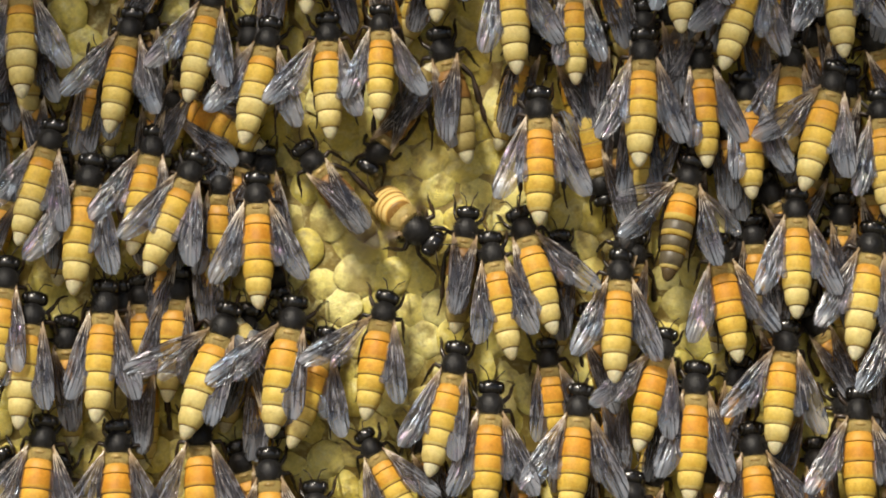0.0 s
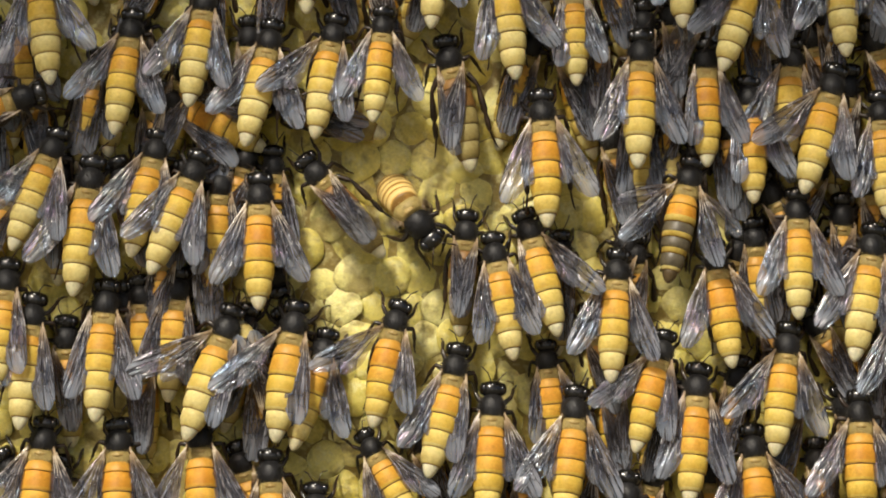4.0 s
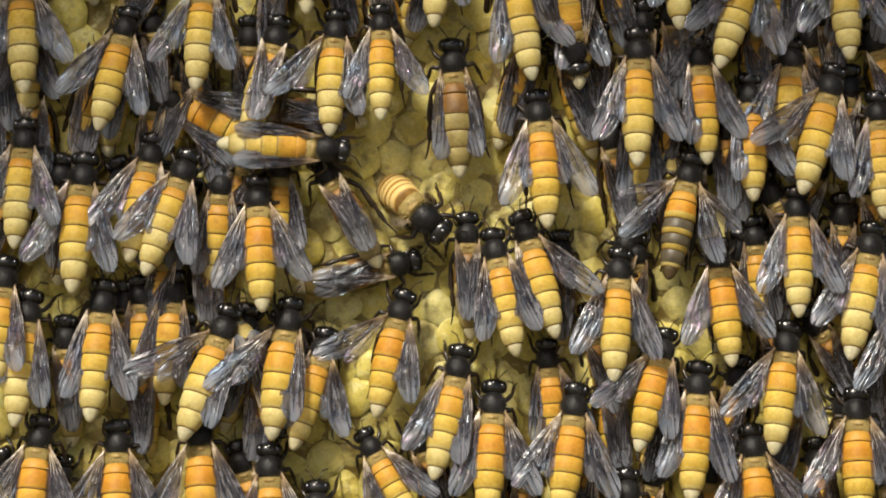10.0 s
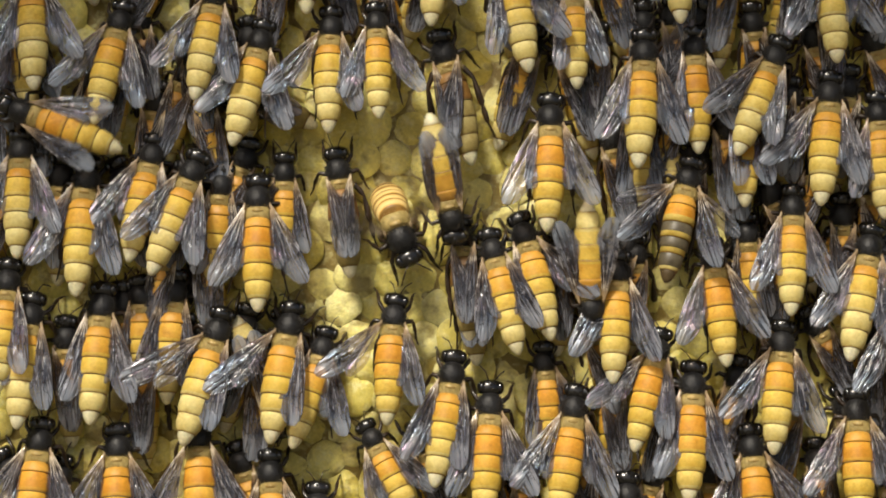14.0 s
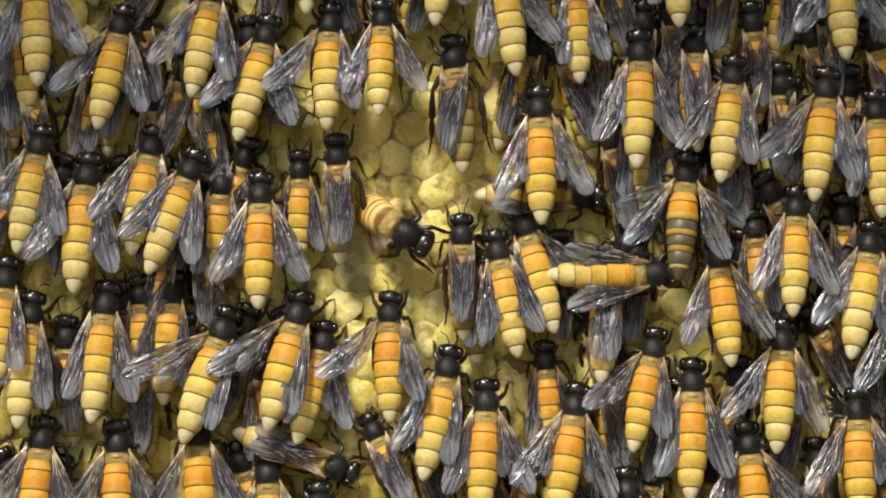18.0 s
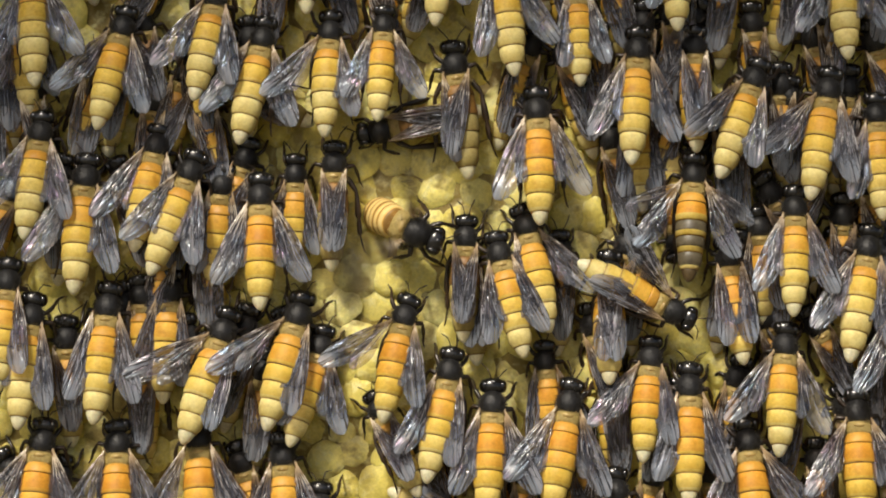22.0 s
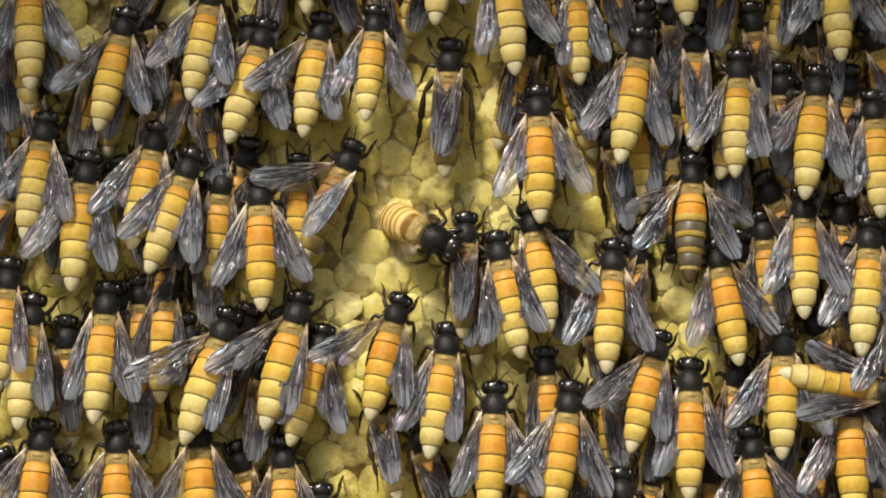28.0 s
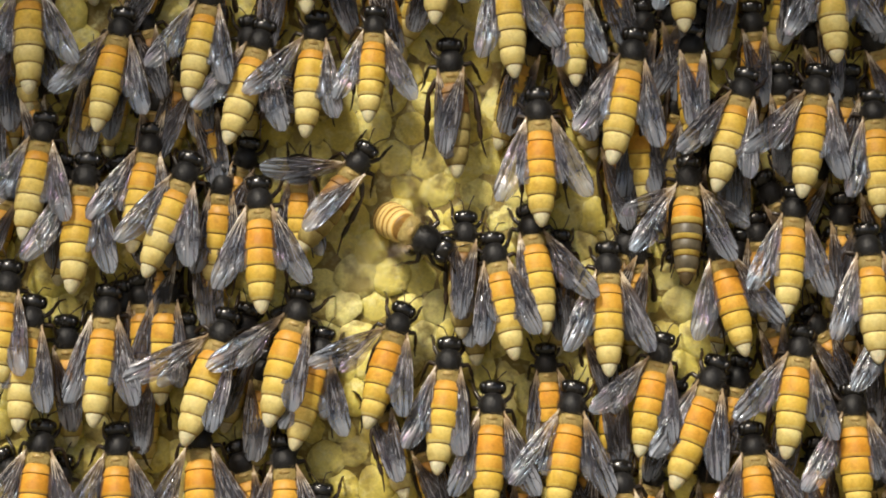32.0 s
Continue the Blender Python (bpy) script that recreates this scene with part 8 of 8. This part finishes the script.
    go("b62", [(0, -32.4, -22.4, -31.1, -39.4), (2, -32.2, -22.7, -30.9, -39.6), (6, -32.4, -22.7, -31.1, -39.6), (7, -32.2, -22.4, -30.9, -39.4), (14.5, -32.5, -22.6, -31.2, -39.5), (17, -32.5, -22.8, -31.2, -39.7), (18, -32.5, -22.4, -31.2, -39.4), (19, -32.6, -22.9, -31.3, -39.8), (21, -32.6, -22.6, -31.3, -39.5), (23, -32.4, -22.8, -31.1, -39.7), (25.5, -32.3, -22.8, -31.0, -39.7), (27.5, -32.3, -22.6, -31.0, -39.5), (28, -32.4, -22.8, -31.1, -39.7), (30, -32.4, -22.7, -31.1, -39.6), (30.5, -32.4, -23.0, -31.1, -39.9), (32, -32.4, -22.9, -31.1, -39.8)])
    go("b63", [(0, -23.1, -27.1, -22.0, -44.0), (3, -22.9, -27.3, -21.8, -44.2), (6.5, -23.0, -26.9, -21.9, -43.9), (7.5, -22.9, -26.5, -21.8, -43.4), (11, -23.1, -26.6, -22.0, -43.5), (12.5, -23.1, -26.6, -22.0, -43.5), (13, -22.9, -27.3, -21.8, -44.2), (14, -22.9, -27.3, -21.8, -44.2), (16.5, -23.2, -28.5, -22.2, -45.5), (17.5, -23.2, -27.6, -22.2, -44.6), (18, -23.3, -27.5, -22.3, -44.4), (18.5, -22.7, -26.4, -21.7, -43.3), (19, -22.2, -27.1, -21.1, -44.0), (19.5, -21.7, -26.9, -20.7, -43.9), (20.5, -21.3, -25.2, -20.2, -42.2), (21.5, -21.3, -25.0, -20.2, -41.9), (23.5, -21.3, -25.5, -20.2, -42.4), (32, -21.1, -25.5, -20.1, -42.4)])
    go("b64", [(0, -16.9, -31.5, -16.9, -48.4), (3, -16.8, -31.7, -16.8, -48.6), (6.5, -16.8, -31.6, -16.8, -48.5), (8, -16.6, -31.4, -16.6, -48.3), (12.5, -16.8, -31.6, -16.8, -48.5), (13.5, -16.6, -31.6, -16.6, -48.5), (32, -16.2, -31.8, -16.2, -48.8)])
    go("b65", [(0, -10.7, -24.0, -3.1, -37.6), (7.5, -10.8, -23.8, -3.1, -37.6), (9, -10.7, -23.9, -3.1, -37.6), (12.5, -10.8, -23.9, -3.6, -36.1), (13.5, -10.3, -23.7, -3.7, -35.8), (17, -9.6, -23.3, -4.0, -34.8), (20, -9.6, -22.0, -4.2, -33.3), (23, -8.8, -19.4, -3.6, -31.7), (28, -8.8, -19.2, -6.1, -32.6), (32, -8.8, -19.1, -5.2, -32.4)])
    go("b66", [(0, 24.8, -30.1, 25.5, -47.1), (1, 24.6, -30.1, 25.3, -47.1), (2.5, 24.7, -30.3, 25.4, -47.3), (3.5, 24.2, -30.2, 25.0, -47.2), (6, 24.4, -29.8, 25.2, -46.7), (7.5, 24.3, -29.6, 25.1, -46.5), (9, 24.3, -29.8, 25.1, -46.7), (11.5, 24.1, -29.8, 24.8, -46.7), (12, 24.2, -29.8, 25.0, -46.7), (13.5, 23.9, -29.9, 24.6, -46.8), (14, 24.2, -30.2, 25.0, -47.2), (14.5, 23.6, -30.3, 24.4, -47.3), (16.5, 23.8, -30.6, 24.5, -47.5), (17, 24.3, -30.7, 25.1, -47.6), (18, 24.2, -29.7, 25.0, -46.6), (18.5, 24.1, -29.7, 24.8, -46.6), (19, 23.6, -29.9, 24.4, -46.8), (19.5, 23.4, -29.7, 24.2, -46.6), (20, 23.9, -29.8, 24.6, -46.7), (21.5, 23.1, -29.6, 23.8, -46.5), (22, 22.7, -29.7, 23.5, -46.6), (23.5, 23.1, -29.8, 23.8, -46.7), (25, 23.2, -29.7, 23.9, -46.6), (25.5, 22.9, -29.8, 23.6, -46.7), (27.5, 23.5, -29.6, 24.3, -46.5), (28.5, 23.4, -29.8, 24.2, -46.7), (29.5, 23.4, -29.6, 24.2, -46.5), (30.5, 23.0, -29.3, 23.7, -46.3), (31, 23.1, -29.4, 23.8, -46.4), (31.5, 23.1, -29.0, 23.8, -45.9), (32, 23.4, -28.8, 24.2, -45.7)])
    go("b67", [(0, 40.7, -23.7, 42.2, -40.7), (3, 40.7, -24.0, 42.2, -40.9), (7, 40.8, -23.7, 42.3, -40.7), (8, 40.7, -23.7, 42.2, -40.7), (9, 40.7, -24.0, 42.2, -40.9), (12.5, 40.6, -23.9, 42.1, -40.8), (14, 40.5, -23.9, 42.0, -40.8), (14.5, 40.3, -24.4, 41.7, -41.4), (17, 40.0, -24.2, 41.5, -41.1), (17.5, 40.1, -23.7, 41.6, -40.7), (18, 40.1, -23.6, 41.6, -40.6), (19, 40.1, -24.1, 41.6, -41.0), (20, 40.0, -23.9, 41.5, -40.8), (21, 40.0, -22.9, 41.5, -39.9), (23.5, 40.1, -23.5, 41.6, -40.4), (24, 40.3, -23.4, 41.7, -40.3), (25, 40.0, -24.1, 41.5, -41.0), (25.5, 40.5, -24.4, 42.0, -41.4), (27.5, 40.5, -23.7, 42.0, -40.7), (28, 40.6, -24.2, 42.1, -41.1), (30, 40.8, -23.7, 42.3, -40.7), (31, 40.5, -24.1, 42.0, -41.0), (32, 40.7, -23.7, 42.2, -40.7)])
    go("b69", [(0, -39.0, 31.7, -37.5, 17.2), (1, -39.4, 31.7, -37.9, 17.3), (2, -39.8, 31.3, -38.2, 16.9), (2.5, -39.8, 31.4, -38.2, 17.0), (3, -40.2, 31.5, -38.6, 17.1), (6, -39.2, 30.9, -37.4, 16.7), (7, -38.9, 30.9, -37.0, 16.7), (7.5, -38.4, 31.2, -36.5, 16.9), (8.5, -38.4, 31.2, -36.4, 17.0), (9, -38.2, 30.9, -36.2, 16.8), (10, -38.6, 31.3, -36.6, 17.1), (11, -38.4, 31.2, -36.3, 17.1), (12.5, -39.1, 31.5, -36.9, 17.5), (13, -39.1, 31.6, -36.9, 17.6), (13.5, -39.8, 31.6, -37.5, 17.6), (14.5, -40.1, 31.6, -37.8, 17.6), (17.5, -39.9, 31.3, -37.4, 17.4), (32, -39.6, 31.3, -36.3, 17.9)])
    go("b80", [(0, 46.1, 26.4, 45.1, 12.0), (11, 46.1, 26.4, 45.1, 12.0), (12, 45.6, 28.7, 45.4, 13.8), (13, 44.1, 29.4, 43.5, 15.3), (13.5, 43.9, 29.0, 37.7, 13.6), (14, 44.6, 27.4, 38.6, 12.5), (14.5, 43.1, 27.9, 38.2, 12.7), (16.5, 41.6, 27.4, 37.6, 10.5), (17, 39.2, 26.4, 37.1, 9.3), (17.5, 38.5, 24.6, 35.6, 9.2), (18, 38.5, 24.6, 36.4, 9.2), (18.5, 38.2, 25.5, 36.9, 9.3), (19, 38.2, 24.4, 35.8, 8.5), (19.5, 38.8, 24.6, 36.4, 8.0), (20, 39.3, 24.7, 36.0, 8.5), (20.5, 40.1, 24.9, 36.0, 9.1), (21.5, 41.5, 25.2, 36.0, 9.3), (22, 42.2, 25.3, 35.9, 8.7), (22.5, 42.3, 25.4, 35.7, 8.8), (23, 42.5, 25.5, 36.6, 8.7), (23.5, 42.2, 25.2, 34.8, 9.9), (24, 41.9, 25.0, 35.2, 8.6), (24.5, 41.8, 24.1, 35.1, 8.6), (25, 41.6, 23.2, 33.4, 8.3), (25.5, 41.3, 24.6, 34.2, 8.4), (27.5, 39.6, 26.5, 38.3, 8.3), (28, 39.2, 26.6, 38.2, 8.7), (28.5, 39.7, 25.5, 36.7, 8.4), (29, 39.3, 24.9, 36.4, 7.8), (29.5, 39.8, 25.1, 35.5, 7.9), (30, 40.2, 25.1, 35.0, 8.4), (30.5, 40.1, 24.8, 34.1, 8.3), (31, 39.9, 24.6, 35.6, 7.3), (31.5, 40.2, 24.2, 36.3, 6.7), (32, 40.4, 23.9, 35.5, 7.0)], depths=((0,3.2),(12,3.2),(13.2,6.4),(32,6.4)))
    go("b90", [(0, 25.4, 19.0, 26.1, 6.8), (32, 25.4, 19.0, 26.1, 6.8)])
    go("b91", [(0, -39.9, -4.4, -39.2, -18.5), (32, -39.9, -4.4, -39.2, -18.5)])
    go("b92", [(0, -29.1, 10.5, -30.1, -5.7), (32, -28.7, 10.8, -30.6, -5.9)])
    go("b95", [(0, -54.8, 32.7, -54.9, 16.4), (32, -55.2, 33.5, -54.8, 17.9)])
    go("b96", [(0, -9.4, 11.4, -1.4, 23.8), (0.5, -12.0, 15.5, 1.2, 20.5), (1, -13.5, 16.7, -0.3, 18.2), (1.5, -16.6, 18.6, -3.4, 15.8), (2, -18.9, 18.6, -7.0, 14.9), (6, -21.1, 19.4, -10.3, 16.0), (10, -23.3, 18.6, -12.9, 16.9), (12, -27.8, 21.6, -19.6, 17.5), (32, -28.5, 22.3, -20.3, 17.9)])
    go("b97", [(0, 21.2, 6.2, 17.7, 20.9), (1, 20.0, 6.6, 18.3, 20.5), (1.5, 20.6, 1.2, 19.7, 15.3), (2, 22.9, -2.2, 20.6, 10.5), (2.5, 27.2, -4.4, 24.2, 8.2), (3.5, 30.7, -1.0, 30.2, 13.4), (32, 30.7, -1.0, 30.2, 13.4)])
    go("q", [(0, -1.5, 0.7, -15.6, 13.6), (0.5, -1.6, 0.7, -14.3, 15.0), (1, -1.7, 0.7, -14.9, 14.5), (1.5, -1.8, 0.7, -16.7, 12.6), (2, -1.9, 0.7, -17.4, 11.8), (2.5, -2.0, 0.7, -16.4, 13.3), (3, -2.1, 0.7, -14.7, 15.0), (3.5, -1.9, 0.9, -13.4, 16.2), (5.5, -1.1, 1.7, -13.4, 16.3), (6, -0.9, 1.9, -14.6, 15.2), (7, -0.9, 2.0, -15.0, 15.0), (7.5, -0.9, 2.1, -15.5, 14.5), (8, -0.9, 2.2, -16.4, 13.5), (8.5, -1.0, 2.3, -16.6, 13.3), (9, -1.0, 2.4, -16.2, 14.0), (9.5, -0.7, 2.3, -15.0, 15.1), (10, -0.4, 2.3, -14.6, 15.2), (10.5, -0.2, 2.2, -13.7, 15.8), (11, 0.1, 2.2, -13.3, 15.9), (11.5, -0.2, 1.9, -12.4, 16.6), (12, -0.5, 1.6, -7.0, 19.6), (12.5, -0.8, 1.3, -15.1, 14.0), (13, -1.0, 1.0, -14.7, 14.4), (13.5, -2.8, -0.1, -17.3, 12.5), (14, -4.6, -1.1, -11.0, 16.9), (14.5, -4.6, -1.4, -11.3, 16.5), (16.5, -3.4, -0.3, -18.4, 11.6), (17, -2.8, -0.3, -17.1, 12.4), (17.5, -2.6, 0.3, -18.6, 10.9), (18, -2.6, 0.6, -18.8, 10.8), (18.5, -3.0, 0.6, -18.6, 11.7), (19, -2.6, 0.1, -19.1, 9.9), (19.5, -2.2, 0.6, -19.2, 9.4), (20, -1.8, 0.8, -18.5, 10.2), (20.5, -1.8, 1.0, -18.7, 10.2), (21, -1.5, 1.4, -19.0, 9.1), (21.5, -1.6, 1.0, -19.0, 9.0), (22, -1.1, 1.0, -18.4, 9.3), (22.5, -1.6, 0.8, -17.8, 10.9), (23, -1.6, 0.9, -17.8, 11.1), (23.5, -1.1, 1.8, -18.0, 10.9), (24, -1.2, 1.6, -18.1, 10.7), (24.5, -0.5, 1.8, -17.7, 10.1), (25, -0.3, 2.0, -17.9, 9.7), (25.5, -0.6, 1.6, -17.1, 11.3), (27.5, 1.1, 1.0, -16.4, 8.7), (28, 1.1, 0.2, -16.0, 8.8), (28.5, 0.5, 0.8, -16.8, 9.1), (29, 1.4, 1.4, -17.0, 6.7), (29.5, 0.8, 1.0, -17.1, 7.8), (30, 0.6, 1.2, -17.4, 8.0), (30.5, -0.1, 0.2, -16.9, 9.4), (31, 0.5, 0.0, -17.3, 7.3), (31.5, 0.1, -0.5, -16.2, 9.6), (32, 0.0, -0.1, -16.7, 9.4)])
    go("d1", [(0, -59.7, 17.5, -76.4, 18.6), (2, -58.2, 18.6, -74.2, 14.9), (2.5, -56.3, 21.2, -70.5, 13.3), (3, -53.5, 22.7, -66.4, 12.7), (3.5, -53.7, 22.2, -67.3, 13.3), (4.5, -52.3, 19.0, -68.2, 17.1), (5.5, -48.2, 17.3, -64.7, 19.0), (6, -45.8, 15.4, -62.3, 20.0), (6.5, -44.4, 16.7, -61.0, 18.5), (7, -39.9, 15.4, -56.3, 18.5), (7.5, -34.9, 16.7, -50.0, 16.0), (8, -31.1, 16.7, -47.1, 15.5), (8.5, -26.4, 15.1, -42.2, 20.0), (9, -23.6, 14.3, -39.0, 20.3), (9.5, -19.2, 14.7, -36.1, 17.1), (10, -13.0, 13.0, -29.7, 13.9), (10.5, -10.4, 11.8, -27.4, 13.9), (11, -4.0, 12.1, -20.6, 9.6), (11.5, -2.7, 12.3, -18.3, 11.6), (12, 3.0, 9.1, -12.0, 12.0), (12.5, 3.3, 8.8, -10.7, 12.0), (13, 3.3, 6.9, -5.3, 17.1), (13.5, 2.3, 6.8, -4.6, 16.8), (14, 1.2, 3.4, -1.4, 16.0), (14.5, 0.4, 1.6, -1.4, 14.6), (15.5, 4.9, 3.8, -4.0, 9.0), (16.5, 10.8, 7.1, 0.4, 10.5), (18, 19.0, 7.1, 5.6, 7.1), (18.6, 18.2, 11.5, 7.4, 5.0), (19.6, 12.7, 19.5, 13.1, 5.0), (32, 12.7, 19.5, 13.1, 5.0)], shake=(5.4,14.6), depths=((0,7.6),(14.6,7.6),(16,3),(32,3)))
    go("d2", [(0, -33.7, 18.6, -27.0, 15.3), (10.5, -33.7, 18.6, -27.0, 15.3), (11, -36.7, 20.5, -24.8, 20.1), (11.5, -39.6, 21.2, -27.8, 18.6), (12, -44.8, 19.5, -32.4, 20.5), (12.5, -49.9, 14.5, -36.8, 20.0), (13, -51.9, 14.9, -37.3, 18.6), (13.5, -53.6, 17.5, -39.0, 16.1), (14, -56.9, 18.6, -42.9, 13.6), (14.5, -61.3, 18.6, -47.1, 13.3), (16.5, -63.5, 16.3, -47.4, 15.1), (17, -66.2, 16.0, -49.4, 14.8), (17.5, -70.8, 16.0, -54.3, 15.1), (18, -79.7, 16.0, -63.4, 15.3), (32, -80.5, 16.0, -64.1, 15.3)], shake=(11,17), depths=((0,3),(10.8,3),(12,7.4),(32,7.4)))
    go("d3", [(0, 16.0, 41.6, 14.9, 57.2), (9, 16.0, 40.9, 14.9, 56.5), (9.5, 16.4, 29.0, 14.6, 45.0), (10, 17.6, 24.0, 15.4, 39.8), (10.3, 17.9, 21.8, 15.2, 37.4), (10.6, 18.4, 20.6, 15.6, 35.6), (11, 19.1, 15.8, 17.9, 30.5), (11.5, 19.4, 11.2, 19.0, 26.8), (12, 19.5, 9.0, 18.7, 23.1), (13, 19.9, 3.0, 19.0, 17.5), (13.5, 20.3, -0.7, 19.6, 14.9), (14, 19.7, -10.2, 18.6, 6.4), (14.5, 20.3, -13.4, 19.7, 2.2), (15.5, 23.5, -10.7, 10.1, -0.7), (16.5, 23.1, -5.9, 6.2, -2.7), (17, 24.1, -3.3, 9.0, -7.8), (17.5, 25.9, -4.2, 9.2, -7.6), (18, 30.2, -3.2, 13.6, -3.8), (18.5, 30.5, -4.4, 13.6, -6.5), (19, 30.9, -6.2, 14.7, -4.8), (20, 31.8, -7.7, 16.5, -6.0), (21, 31.8, -8.3, 18.6, -6.0), (21.5, 31.3, -8.2, 18.7, -3.2), (22.5, 30.9, -9.2, 19.0, -3.2), (23, 31.8, -10.3, 19.4, -3.6), (23.5, 36.2, -12.3, 22.7, -6.5), (24, 38.6, -13.4, 24.2, -9.3), (24.5, 38.9, -12.3, 24.5, -7.7), (25, 40.8, -12.6, 25.7, -8.1), (25.5, 41.3, -9.7, 25.2, -9.1), (27.5, 56.3, -16.4, 40.3, -13.9), (28, 60.0, -18.9, 44.6, -16.7), (28.5, 65.0, -18.6, 49.1, -14.9), (29, 72.5, -22.2, 56.7, -20.9), (30, 79.9, -23.7, 63.5, -22.3), (32, 80.6, -23.7, 64.3, -22.3)], shake=(9.8,14.4), depths=((0,7.6),(11.0,7.6),(11.8,5.4),(13.2,5.4),(14.2,7.6),(32,7.6)))
    go("b98", [(0, 2.0, 58.0, 8.0, 72.0), (18.2, 2.0, 58.0, 8.0, 72.0), (19.6, -3.0, 30.0, 5.0, 42.5), (20.5, -8.4, 15.1, 4.9, 24.6), (21, -8.7, 14.3, 4.9, 23.8), (21.5, -9.9, 12.7, 3.4, 20.9), (22, -9.8, 15.2, 4.9, 18.3), (22.5, -12.1, 17.0, 4.5, 16.8), (23, -12.3, 18.5, 3.8, 16.8), (23.5, -15.5, 19.4, 0.4, 16.0), (24, -19.6, 20.9, -3.6, 16.0), (24.5, -22.6, 21.6, -8.5, 16.4), (25, -27.0, 22.3, -12.2, 16.8), (32, -28.5, 22.3, -13.7, 18.6)])
    go("b99", [(0, -21.1, -23.7, -27.0, -8.8), (15, -21.1, -23.7, -27.0, -8.8), (16.5, -16.3, -27.4, -29.3, -22.2), (17.5, -15.1, -27.8, -28.5, -22.6), (18, -12.4, -29.3, -27.0, -23.7), (18.5, -11.8, -30.4, -25.5, -24.8), (19, -10.1, -30.7, -21.5, -25.5), (19.5, -4.4, -33.7, -16.6, -27.2), (20, -0.3, -34.4, -13.8, -30.5), (20.5, 1.2, -35.9, -12.6, -30.4), (21, 3.4, -36.3, -11.6, -30.4), (22, 7.9, -38.5, -7.0, -31.3), (23, 13.8, -41.5, -0.3, -34.4), (32, 14.6, -42.2, 0.4, -34.8)])
    whirr()
    open_and_shut()


motions()
